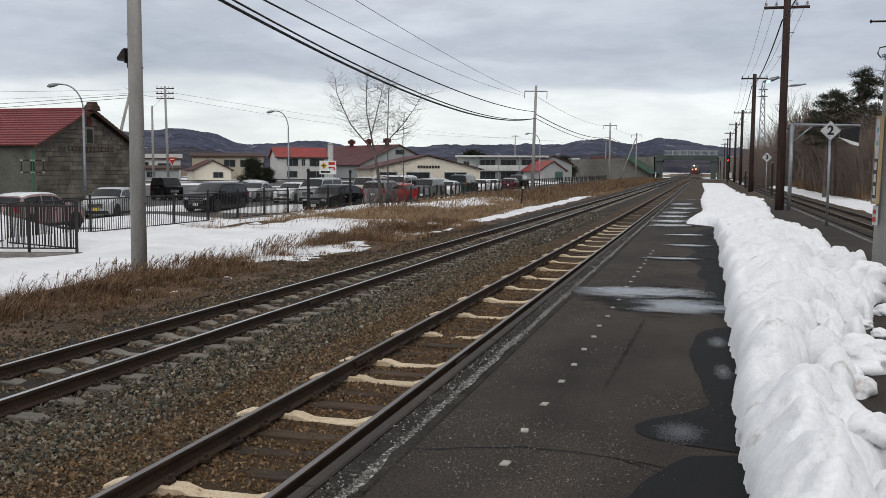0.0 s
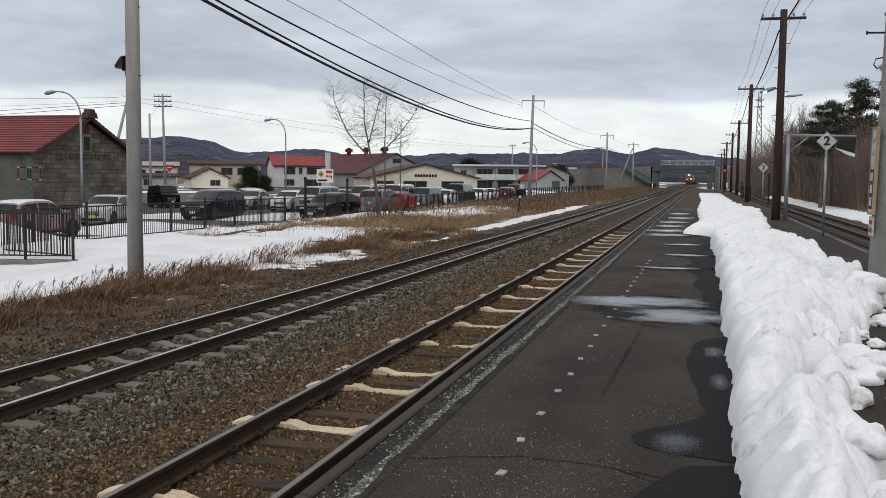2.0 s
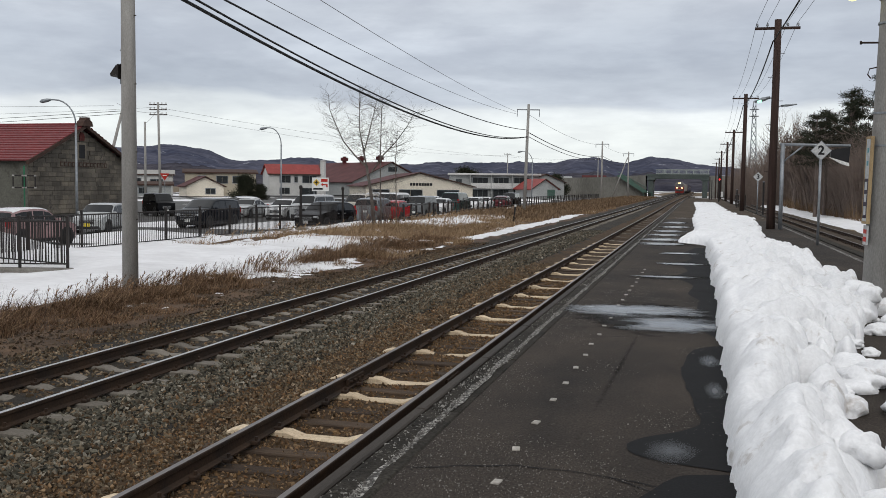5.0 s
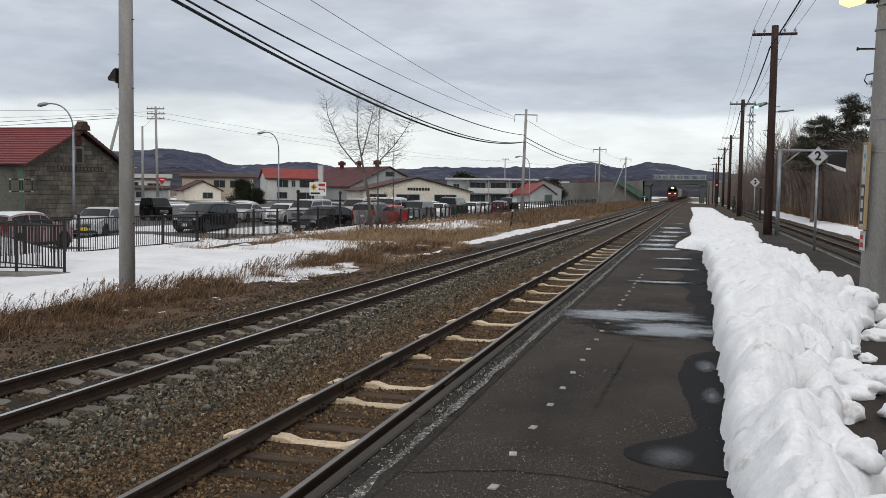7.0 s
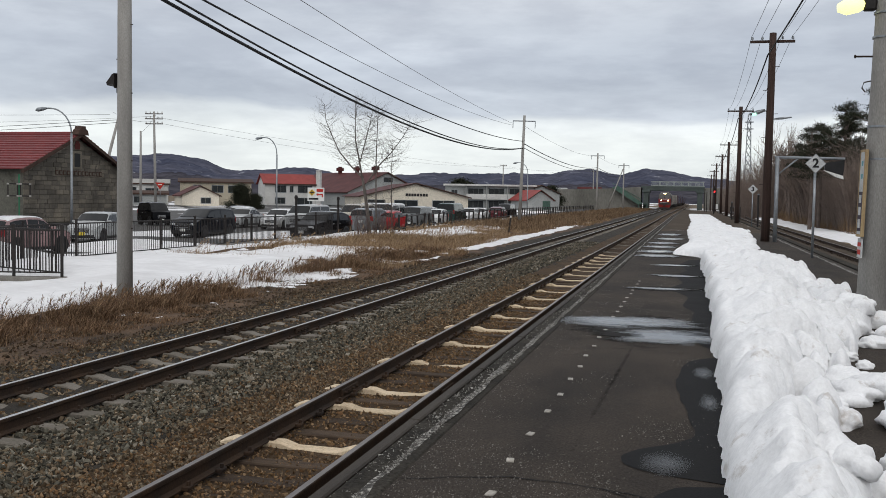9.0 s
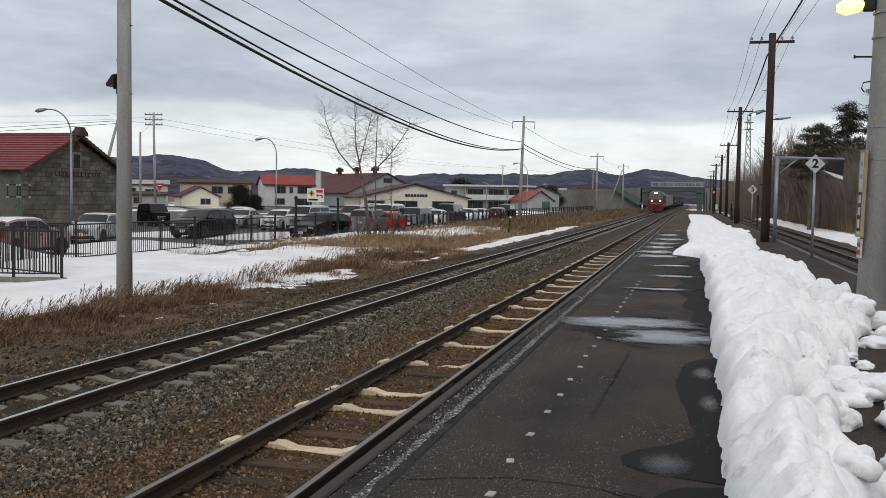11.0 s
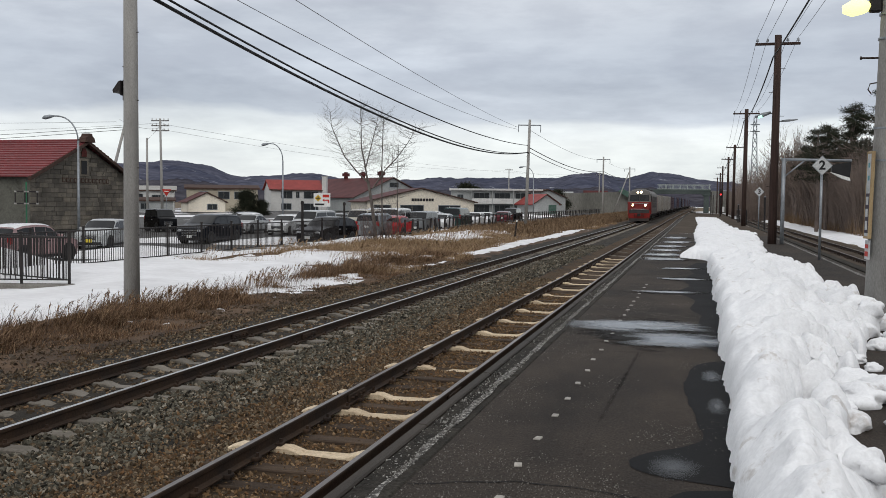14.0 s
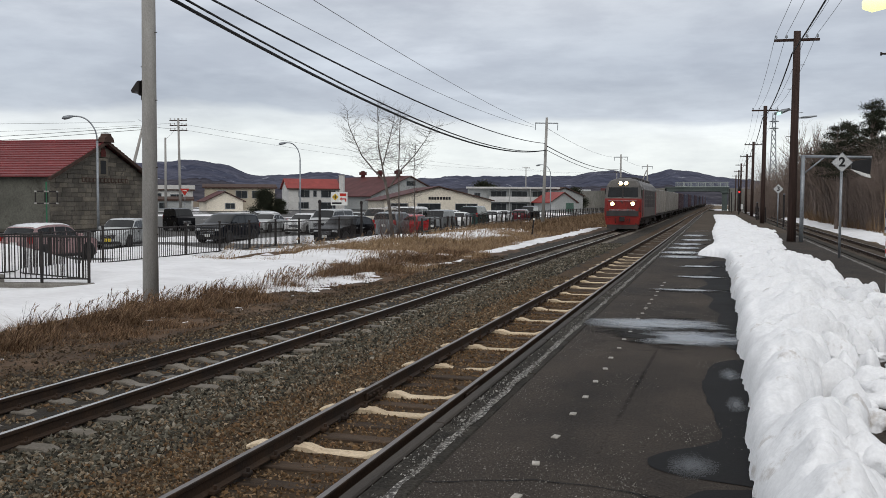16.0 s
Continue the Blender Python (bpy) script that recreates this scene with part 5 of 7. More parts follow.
part("dark_cross", Shape().box(-0.56, -0.44, -0.066, -0.062, 2.36, 2.88).box(-0.74, -0.26, -0.07, -0.067, 2.56, 2.68), M_SIGNK, b_)
part("red_bar", Shape().box(0.08, 0.9, -0.06, -0.054, 2.72, 3.08, 0.01), M_SIGNR, b_)
part("red_arrow", Shape().box(0.3, 0.9, -0.06, -0.054, 2.3, 2.45).box(0.72, 0.9, -0.0605, -0.0545, 2.05, 2.45).prism([(0.3, 2.15), (0.3, 2.6), (0.05, 2.375)], 1, -0.06, -0.054), M_SIGNR, b_)
part("dark_bar", Shape().box(-0.9, 0.3, -0.06, -0.054, 1.72, 1.95), M_SIGNK, b_)

# ---------- buildings ----------
M_RED = mat("red_metal_roof", (0.24, 0.038, 0.032), (0.19, 0.032, 0.028), 0.55, scale=0.6, fine=6, bump=0.1, vary=0.10)
M_WHROOF = mat("dusty_red_metal_roof", (0.185, 0.036, 0.038), (0.145, 0.032, 0.034), 0.5, scale=0.6, fine=6, bump=0.1, vary=0.16)
M_EMBLEM = mat("faded_red_paint", (0.13, 0.028, 0.025), (0.08, 0.03, 0.025), 0.8, scale=4, fine=20)
M_REDDARK = mat("dark_red_roof", (0.085, 0.020, 0.019), (0.060, 0.016, 0.016), 0.65, scale=0.3, fine=5, bump=0.1)
M_BLOCK = mat("weathered_tuff", (0.175, 0.155, 0.128), (0.085, 0.077, 0.066), 0.92, scale=0.55, fine=14, bump=0.6, vary=0.26, depth=0.02, spots=((0.062, 0.056, 0.050), 1.2, 0.38))
M_SIDEWALL = mat("grey_green_render", (0.135, 0.132, 0.112), (0.095, 0.094, 0.080), 0.9, scale=0.5, fine=10, bump=0.3, spots=((0.07, 0.066, 0.056), 0.8, 0.4))
M_MORTAR = mat("dark_mortar", (0.085, 0.077, 0.065), (0.11, 0.10, 0.085), 0.95, scale=2, fine=20)
M_DARKWOOD = mat("dark_trim_wood", (0.05, 0.03, 0.024), (0.075, 0.045, 0.035), 0.8, scale=2, fine=20)
M_WHITEWALL = mat("white_siding", (0.56, 0.555, 0.535), (0.46, 0.455, 0.44), 0.8, scale=0.4, fine=8, bump=0.1)
M_BEIGE = mat("beige_siding", (0.43, 0.385, 0.30), (0.35, 0.31, 0.24), 0.85, scale=0.4, fine=8, bump=0.1)
M_CREAMWALL = mat("cream_render", (0.72, 0.66, 0.55), (0.64, 0.585, 0.49), 0.85, scale=0.2, fine=6, bump=0.1)
M_GREYWALL = mat("grey_render", (0.34, 0.35, 0.345), (0.27, 0.28, 0.275), 0.85, scale=0.2, fine=6, bump=0.1)
M_GLASSDARK = mat("dark_window_glass", (0.022, 0.025, 0.028), (0.035, 0.04, 0.042), 0.15, scale=0.6, fine=3, bump=0.02)
M_GREENP = mat("green_paint", (0.08, 0.14, 0.11), (0.06, 0.11, 0.09), 0.6, scale=0.5, fine=8, bump=0.1)
# the deck's shaded underside and the lit railing are put into these two colours
M_BRIDGE = mat("grey_green_steel", (0.085, 0.10, 0.095), (0.06, 0.075, 0.07), 0.7, scale=0.3, fine=6, bump=0.1)
M_BRAIL = mat("lit_pale_railing", (0.33, 0.36, 0.34), (0.27, 0.30, 0.28), 0.6, scale=0.5, fine=6, bump=0.05)
M_RAMP = mat("stained_retaining_wall", (0.20, 0.195, 0.178), (0.12, 0.118, 0.105), 0.9, scale=0.15, fine=4, bump=0.2, stretch=(1, 1, 0.3))


def window(t, u, z, w, h, y=0.0, frame=None, panes=2):
    win = part("window", Shape().box(u - 0.09, u + w + 0.09, y - 0.07, y + 0.0, z - 0.09, z, 0.01).box(u - 0.09, u + w + 0.09, y - 0.06, y, z + h, z + h + 0.08)
               .box(u - 0.09, u, y - 0.06, y, z, z + h).box(u + w, u + w + 0.09, y - 0.06, y, z, z + h), frame or M_GALV, t)
    for k in range(panes):
        a, b = u + w * k / panes, u + w * (k + 1) / panes
        part("pane", Shape().box(a + 0.02, b - 0.02, y - 0.035, y - 0.004, z + 0.005, z + h - 0.005), M_GLASSDARK, win)
    return win


def house(name, label, category, x, y, turn, ln, dp, eave, ridge, wall, roof, along=True, wins=(), over=0.45, group="houses beyond the car park"):
    """Local x along the front, y away from it. along: the ridge runs along the front; otherwise a gable faces the front."""
    t = thing(name, label, category, pose(x, y, -0.05, 0, 0, turn), group)
    if along:
        out = [(0, 0), (dp, 0), (dp, eave), (dp / 2, ridge - 0.1), (0, eave)]
        part("wall", Shape().prism(out, 0, 0, ln), wall, t)
        for lo, hi in (((-over, eave - over * (ridge - eave) / (dp / 2)), (dp / 2, ridge)), ((dp / 2, ridge), (dp + over, eave - over * (ridge - eave) / (dp / 2)))):
            part("roof", Shape().prism([lo, hi, (hi[0], hi[1] + 0.16), (lo[0], lo[1] + 0.16)], 0, -over, ln + over), roof, t)
        part("fascia", Shape().box(-over, ln + over, -over - 0.04, -over - 0.003, eave - over * (ridge - eave) / (dp / 2) - 0.12, eave - over * (ridge - eave) / (dp / 2) + 0.14), M_DARKWOOD, t)
    else:
        out = [(0, 0), (ln, 0), (ln, eave), (ln / 2, ridge - 0.1), (0, eave)]
        part("wall", Shape().prism(out, 1, 0, dp), wall, t)
        k = (ridge - eave) / (ln / 2)
        for lo, hi in (((-over, eave - over * k), (ln / 2, ridge)), ((ln / 2, ridge), (ln + over, eave - over * k))):
            part("roof", Shape().prism([lo, hi, (hi[0], hi[1] + 0.16), (lo[0], lo[1] + 0.16)], 1, -over, dp + over), roof, t)
            part("fascia", Shape().prism([(lo[0], lo[1] - 0.02), (hi[0], hi[1] - 0.02), (hi[0], hi[1] + 0.17), (lo[0], lo[1] + 0.17)], 1, -over - 0.06, -over - 0.004), M_DARKWOOD, t)
    for (u, z, w, h) in wins:
        window(t, u, z, w, h)
    return t


# stone warehouse: gable towards the track, ridge running away to the west
wh = thing("stone_warehouse", "old warehouse of weathered stone blocks with a red metal roof", "warehouse", pose(-44.85, 56.45, 0))
GW, GE, GR, WL = 11.8, 3.95, 6.5, 26.0
part("wall_core", Shape().prism([(0.06, -0.2), (GW - 0.06, -0.2), (GW - 0.06, GE), (GW / 2, GR - 0.15), (0.06, GE)], 0, -WL, -0.06), M_MORTAR, wh)
blocks, c_h = {}, 0.335
for row in range(21):
    z0 = row * c_h
    y0 = max(0.0, (z0 + c_h * 0.6 - GE) / (GR - 0.2 - GE) * GW / 2) if z0 + c_h > GE else 0.0
    y, y1 = y0, GW - y0
    while y < y1 - 0.3:
        w = min(random.choice((0.7, 0.9, 0.9, 1.1)) if y > y0 or row % 2 else 0.5, y1 - y)
        if not (5.0 < y + w / 2 < 6.75 and 3.95 < z0 + 0.17 < 5.4):
            key = round(w, 1)
            if key not in blocks:
                blocks[key] = mesh_of("stone_block", *(lambda s: (s.v, s.f))(Shape().box(-0.1, 0.0, 0.008, key - 0.008, 0.008, c_h - 0.008, 0.014)), M_BLOCK)
            link("stone_block", blocks[key], wh, pose(random.uniform(-0.012, 0.012), y, z0))
        y += w
part("side_wall", Shape().box(-WL, -0.10, -0.01, 0.06, 0, GE), M_SIDEWALL, wh, "smooth grey-green rendered side wall")
part("gable_window", Shape().box(-0.03, 0.04, 5.35, 6.45, 3.95, 5.3, 0.02), M_BLOCK, wh, "stone frame round a dark hatch")
part("hatch", Shape().box(0.03, 0.07, 5.55, 6.22, 4.10, 5.12, 0.01), M_SIGNK, wh, "black wooden hatch")
part("red_emblem", Shape().prism([(5.62, 5.42), (6.18, 5.42), (6.22, 5.75), (6.05, 6.05), (5.75, 6.05), (5.58, 5.75)], 0, 0.02, 0.06), M_EMBLEM, wh, "red painted emblem under the ridge")
for k in range(13):
    part("letter_bar", Shape().box(0.015, 0.05, 3.35 + k * 0.44, 3.68 + k * 0.44, 3.46, 3.80, 0.01), M_DARKWOOD, wh)
    part("letter_bar", Shape().box(0.051, 0.056, 3.42 + k * 0.44, 3.61 + k * 0.44, 3.52, 3.72, 0.001), M_BLOCK, wh)
rise = (GR - GE) / (GW / 2)
for k in range(15):
    f0, f1 = k / 15, (k + 1) / 15
    for sgn in (0, 1):
        ya, yb = -0.55 + (GW / 2 + 0.55) * f0, -0.55 + (GW / 2 + 0.55) * f1
        za, zb = GE - 0.55 * rise + (GR + 0.12 - GE + 0.55 * rise) * f0, GE - 0.55 * rise + (GR + 0.12 - GE + 0.55 * rise) * f1
        out = [(ya, za + 0.03), (yb, zb - 0.02), (yb, zb + 0.05), (ya, za + 0.12)]
        if sgn:
            out = [(GW - p, q) for p, q in out]
        part("roof_course", Shape().prism(out, 0, -WL, 0.42), M_WHROOF, wh)
for sgn in (0, 1):
    out = [(-0.6, GE - 0.55 * rise - 0.22), (GW / 2, GR - 0.12), (GW / 2, GR + 0.12), (-0.6, GE - 0.55 * rise + 0.05)]
    if sgn:
        out = [(GW - p, q) for p, q in out]
    part("barge_board", Shape().prism(out, 0, 0.24, 0.48), M_DARKWOOD, wh)
part("ridge_ornament", Shape().prism([(GW / 2 - 0.62, GR + 0.0), (GW / 2 + 0.62, GR + 0.0), (GW / 2 + 0.50, GR + 0.34), (GW / 2 + 0.28, GR + 0.46), (GW / 2 + 0.22, GR + 0.66), (GW / 2 - 0.22, GR + 0.66), (GW / 2 - 0.28, GR + 0.46), (GW / 2 - 0.50, GR + 0.34)], 0, 0.0, 0.6), M_DARKWOOD, wh)
part("ridge_cap", Shape().box(-WL, 0.2, GW / 2 - 0.2, GW / 2 + 0.2, GR + 0.02, GR + 0.24, 0.06), M_WHROOF, wh)
part("roof_vent", Shape().disc((-12.0, GW / 2, GR), 2, 0, 0.25, 0.0, 0.5, 10).disc((-12.0, GW / 2, GR), 2, 0, 0.5, 0.5, 0.8, 10), M_REDDARK, wh)

house("white_house", "white two-storey house with a red metal roof", "house", -91.2, 193.0, 36, 11.4, 8, 4.9, 6.9, M_WHITEWALL, M_RED,
      wins=[(2.3, 2.9, 2.4, 1.5), (5.6, 3.0, 0.7, 1.3), (7.4, 2.9, 3.2, 1.5), (2.3, 0.4, 2.2, 1.3), (7.2, 0.2, 3.4, 1.5)])
ch = thing("chimney", "white rendered chimney stack at the house gable", "chimney", pose(-81.3, 199.9, 0))
part("shaft", Shape().box(-0.5, 0.5, -0.5, 0.5, -0.1, 7.9, 0.05), M_WHITEWALL, ch)
part("cap", Shape().box(-0.6, 0.6, -0.6, 0.6, 7.7, 7.85, 0.03), M_CONC, ch)
house("beige_house", "beige two-storey house with a dark flat-pitched roof", "house", -99.0, 170.5, 30, 14.0, 8, 4.7, 5.3, M_BEIGE, M_DARKWOOD, wins=[(2.6, 2.9, 1.5, 1.1), (6.2, 2.6, 2.2, 1.4), (9.4, 2.6, 3.2, 1.4)])
house("small_house", "small cream house with a steep dark red roof", "house", -93.4, 161.5, 40, 7.0, 8.0, 2.0, 3.7, M_CREAMWALL, M_REDDARK, along=False, wins=[(3.6, 0.5, 1.8, 1.0)])
house("far_house", "distant pale house with a low grey roof", "house", -113, 165, 30, 12.5, 8, 4.2, 5.0, M_WHITEWALL, M_CONC, wins=[(1.4, 2.2, 1.4, 1.0), (4.2, 2.2, 2.2, 1.2), (8.2, 2.0, 2.4, 1.2), (2.0, 0.2, 2.0, 1.1)])
house("shed", "low dark shed between the houses", "shed", -98.5, 152.0, 32, 6.5, 4, 2.2, 2.6, M_GREYWALL, M_DARKWOOD, wins=[(0.8, 0.6, 1.4, 1.0)])
hall = house("red_roofed_hall", "large hall with a dark red roof and three round vents", "hall", -79.5, 214.0, 52, 22.0, 34.0, 3.4, 8.2, M_GREYWALL, M_REDDARK, along=False, wins=[(10.2, 5.9, 2.6, 1.1)], over=0.7)
for k in range(3):
    part("roof_vent", Shape().disc((11.0, 5.0 + 8.5 * k, 8.1), 2, 0, 0.55, 0, 0.8, 12).disc((11.0, 5.0 + 8.5 * k, 8.9), 2, 0, 1.0, 0, 0.8, 12).disc((11.0, 5.0 + 8.5 * k, 9.7), 2, 0, 0.5, 0, 0.3, 12), M_REDDARK, hall)
cream_hall = house("cream_hall", "wide cream hall with a shallow gable and dark lettering", "hall", -57.0, 160.2, 27, 19.6, 26.0, 2.35, 4.75, M_CREAMWALL, M_REDDARK, along=False, wins=[(1.2, 0.5, 3.0, 1.2), (6.0, 0.4, 4.2, 1.3), (13.0, 0.5, 4.0, 1.2)], over=0.6)
for k in range(8):
    part("letter_bar", Shape().box(8.0 + k * 0.52, 8.42 + k * 0.52, -0.05, -0.006, 2.45, 2.95, 0.01), M_SIGNK, cream_hall)
apt = thing("apartment_building", "grey two-storey apartment block with balconies and flat roof", "apartment building", pose(-53.0, 204.2, 0, 0, 0, 15), "houses beyond the car park")
part("wall", Shape().box(0, 19.8, 0, 8, -0.2, 4.95), M_GREYWALL, apt)
part("roof", Shape().box(-0.4, 20.2, -1.2, 8.4, 4.95, 5.35, 0.04), M_WHITEWALL, apt)
for k in range(3):
    u = 4.6 + 4.6 * k
    bal = part("balcony", Shape().box(u + 0.05, u + 4.5, -1.1, -0.98, 2.15, 3.2, 0.02).box(u, u + 4.55, -1.1, 0.0, 2.0, 2.15), M_WHITEWALL, apt)
    part("partition", Shape().box(u - 0.08, u + 0.08, -1.15, -0.004, -0.1, 4.95), M_GREYWALL, bal)
    window(apt, u + 0.5, 2.5, 3.4, 1.9, 0.0, None, 3)
    window(apt, u + 0.5, 0.1, 3.4, 1.6, 0.0, None, 3)
window(apt, 1.4, 2.8, 1.3, 1.2)
window(apt, 1.2, 0.4, 1.5, 1.2)
house("red_roofed_shed", "grey shed with a faded red roof and green shutter", "shed", -33.2, 197.0, 34, 5.8, 9.0, 2.2, 4.1, M_GREYWALL, M_RED, along=False, wins=[])
sh = thing("shutter", "green roller shutter in the shed wall", "shutter", pose(-33.2, 197.0, 0, 0, 0, 34))
for k in range(7):
    part("slat", Shape().box(3.4, 5.2, -0.07, -0.01, 0.1 + 0.26 * k, 0.34 + 0.26 * k, 0.02), M_GREENP, sh)
house("barn", "weathered grey barn behind the shed", "barn", -37.0, 212, 30, 9, 8, 3.6, 5.4, M_GREYWALL, M_DARKWOOD, along=False)
for k, (x, y) in enumerate(((-64, 330), (-52, 345), (-40, 350), (-28, 352))):
    house("far_house", "tiny pale house in the distance", "house", x, y, 12, 8, 6, 4.0 + 0.5 * (k % 2), 6.0 + 0.5 * (k % 3), M_WHITEWALL, M_GREYWALL if k % 2 else M_REDDARK, wins=[(1.2, 1.8, 1.6, 1.2), (4.6, 1.8, 1.6, 1.2)])

# ---------- road bridge ----------
br = thing("road_bridge", "grey-green road bridge with mesh railings over the tracks", "bridge", pose(0, 279, 0))
part("deck", Shape().box(-14.0, 3.4, -4.5, 4.5, 6.0, 6.5, 0.03), M_BRIDGE, br)
for y in (-4.2, -1.4, 1.4, 4.2):
    part("girder", Shape().box(-13.5, 3.2, y - 0.2, y + 0.2, 5.25, 6.0, 0.02), M_BRIDGE, br)
for y in (-4.4, 4.4):
    r = part("railing", Shape().box(-11.2, 3.4, y - 0.06, y + 0.06, 7.75, 7.85).box(-11.2, 3.4, y - 0.06, y + 0.06, 6.6, 6.7), M_BRAIL, br)
    for k in range(8):
        part("post", Shape().box(-11.0 + 2 * k - 0.06, -11.0 + 2 * k + 0.06, y - 0.07, y + 0.07, 6.3, 7.9), M_BRAIL, r)
    s = Shape()
    for k in range(46):
        s.box(-11.0 + 0.31 * k - 0.02, -11.0 + 0.31 * k + 0.02, y - 0.02, y + 0.02, 6.7, 7.75)
    tagged(part("mesh_infill", s, M_BRAIL, r), kind="stuff")
for x in (-12.6, 2.2):
    part("pier", Shape().box(x - 0.7, x + 0.7, -4.4, 4.4, -0.5, 5.1, 0.05), M_BRIDGE, br)
    part("pier_cap", Shape().box(x - 1.1, x + 1.1, -4.7, 4.7, 4.7, 5.25, 0.1), M_BRIDGE, br)
part("approach_wall", Shape().prism([(-100, -0.5), (-14.0, -0.5), (-14.0, 6.2), (-24, 5.6), (-60, 4.6), (-100, 2.6)], 1, -4.4, 4.4), M_RAMP, br)
part("approach_wall", Shape().prism([(3.3, -0.5), (60, -0.5), (60, 4.0), (3.3, 6.2)], 1, -4.3, 4.3), M_RAMP, br)
st = thing("bridge_stairs", "green steel footbridge stairs beside the bridge", "stairs", pose(0, 273.5, 0))
for y in (-0.9, 0.9):
    part("stringer", Shape().prism([(-22.0, 5.9), (-20.5, 6.5), (-13.4, 1.6), (-14.6, 1.2)], 1, y - 0.06, y + 0.06), M_GREENP, st)
    part("hand_rail", Shape().tube([(-21.8, y, 7.1), (-13.6, y, 2.6)], 0.06, 5), M_GREENP, st)
for k in range(20):
    part("step", Shape().box(-21.2 + 0.37 * k, -20.8 + 0.37 * k, -0.85, 0.85, 6.05 - 0.235 * k, 6.1 - 0.235 * k), M_GREENP, st)
part("landing", Shape().box(-14.8, -12.0, -0.9, 0.9, 1.3, 1.5).box(-14.6, -14.4, -0.8, -0.6, -0.3, 1.3).box(-12.3, -12.1, -0.8, -0.6, -0.3, 1.3), M_GREENP, st)

def end_snow(x, y):
    n = fbm(x * 0.25, y * 0.12, 4, 45)
    return -0.2 + 0.35 * np.clip(n + 0.12, -0.3, 0.5)


tagged(sheet("yard_snow", np.arange(-0.5, 9, 0.5), spaced(171, 330, 0.8, 1.01), end_snow, M_SNOWFIELD, keep=lambda x, y, z: z > -0.22),
       "patchy snow beyond the platform's end", "snow", kind="structure")

def field_snow(x, y):
    return -0.15 + 0.8 * np.clip(fbm(x * 0.03, y * 0.012, 4, 47) - 0.06, -0.2, 0.4)


tagged(sheet("field_snow", np.arange(-60, 70, 3.0), spaced(300, 1100, 4, 1.01), field_snow, M_SNOWFIELD, keep=lambda x, y, z: z > -0.16),
       "snow on the fields beyond the bridge", "snow", kind="structure")

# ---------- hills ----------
# haze is put into the colours: bluer and paler on the far hills
M_HILL = mat("hazy_wooded_hills", (0.052, 0.057, 0.084), (0.090, 0.092, 0.120), 1.0, scale=0.006, fine=0.035, bump=0.0, contrast=0.45, spots=((0.34, 0.35, 0.39), 0.014, 0.36), spec=0.0)
M_HILLNEAR = mat("hazy_wooded_foothills", (0.040, 0.040, 0.053), (0.074, 0.070, 0.081), 1.0, scale=0.008, fine=0.05, bump=0.0, contrast=0.5, spots=((0.22, 0.22, 0.24), 0.014, 0.28), spec=0.0)
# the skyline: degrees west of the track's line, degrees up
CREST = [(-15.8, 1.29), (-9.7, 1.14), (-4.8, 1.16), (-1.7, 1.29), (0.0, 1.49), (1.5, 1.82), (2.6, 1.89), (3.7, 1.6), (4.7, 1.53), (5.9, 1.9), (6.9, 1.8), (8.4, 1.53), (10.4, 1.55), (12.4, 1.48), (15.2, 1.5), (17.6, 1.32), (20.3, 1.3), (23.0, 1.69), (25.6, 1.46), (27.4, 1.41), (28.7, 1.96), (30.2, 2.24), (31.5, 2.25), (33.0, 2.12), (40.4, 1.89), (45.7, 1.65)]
c_az, c_el = np.array([a for a, b in CREST]), np.radians([b for a, b in CREST])


def hills(name, dist, share, rough, seed, material, label):
    az = np.linspace(c_az[0], c_az[-1], 520)
    el = np.interp(az, c_az, c_el) * share
    rows = 14
    v, f = [], []
    for j in range(rows):
        k = j / (rows - 1)
        d = dist * (0.72 + 0.28 * k)
        rel = k ** 0.8
        folds = 1 + (0.75 * (1 - k)) * fbm(az * 0.55 + j * 0.18, az * 0 + j * 0.55, 4, seed)
        hgt = el * dist * rel * folds + dist * rough * 1.4 * fbm(az * 2.2, az * 0 + j * 0.4, 5, seed + 3, 0.6) * k
        for a, z in zip(az, hgt):
            v.append((-math.sin(math.radians(a)) * d, math.cos(math.radians(a)) * d, 2.2 + z - (8 if j == 0 else 0)))
    n = len(az)
    f = [(j * n + i, j * n + i + 1, (j + 1) * n + i + 1, (j + 1) * n + i) for j in range(rows - 1) for i in range(n - 1)]
    return tagged(new(name, mesh_of(name, v, f, material, True)), label, "hills", kind="structure")


hills("backdrop_hills", 2900, 1.0, 0.0012, 50, M_HILL, "far wooded hills tinted blue-grey for haze, with traces of snow")
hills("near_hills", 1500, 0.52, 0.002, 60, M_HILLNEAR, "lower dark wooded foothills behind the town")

# ---------- cars ----------
M_TYRE = mat("tyre_rubber", (0.015, 0.015, 0.015), (0.025, 0.024, 0.023), 0.9, moving=True, bump=0.1)
M_RIM = mat("alloy_rim", (0.62, 0.62, 0.63), (0.48, 0.48, 0.49), 0.35, metal=0.45, moving=True, bump=0)
M_GLASS = mat("car_glass", (0.006, 0.007, 0.008), (0.010, 0.011, 0.012), 0.04, spec=0.3, moving=True, bump=0, gloss_vary=0.02)
M_PLASTIC = mat("black_trim", (0.015, 0.015, 0.016), (0.022, 0.022, 0.023), 0.5, moving=True, bump=0)
M_CHROME = mat("chrome", (0.55, 0.55, 0.56), (0.45, 0.45, 0.46), 0.2, metal=1.0, moving=True, bump=0)
M_HEAD = mat("headlight_lens", (0.45, 0.46, 0.47), (0.35, 0.36, 0.37), 0.1, moving=True, bump=0)
M_TAIL = mat("tail_light_lens", (0.30, 0.015, 0.015), (0.24, 0.012, 0.012), 0.15, moving=True, bump=0)
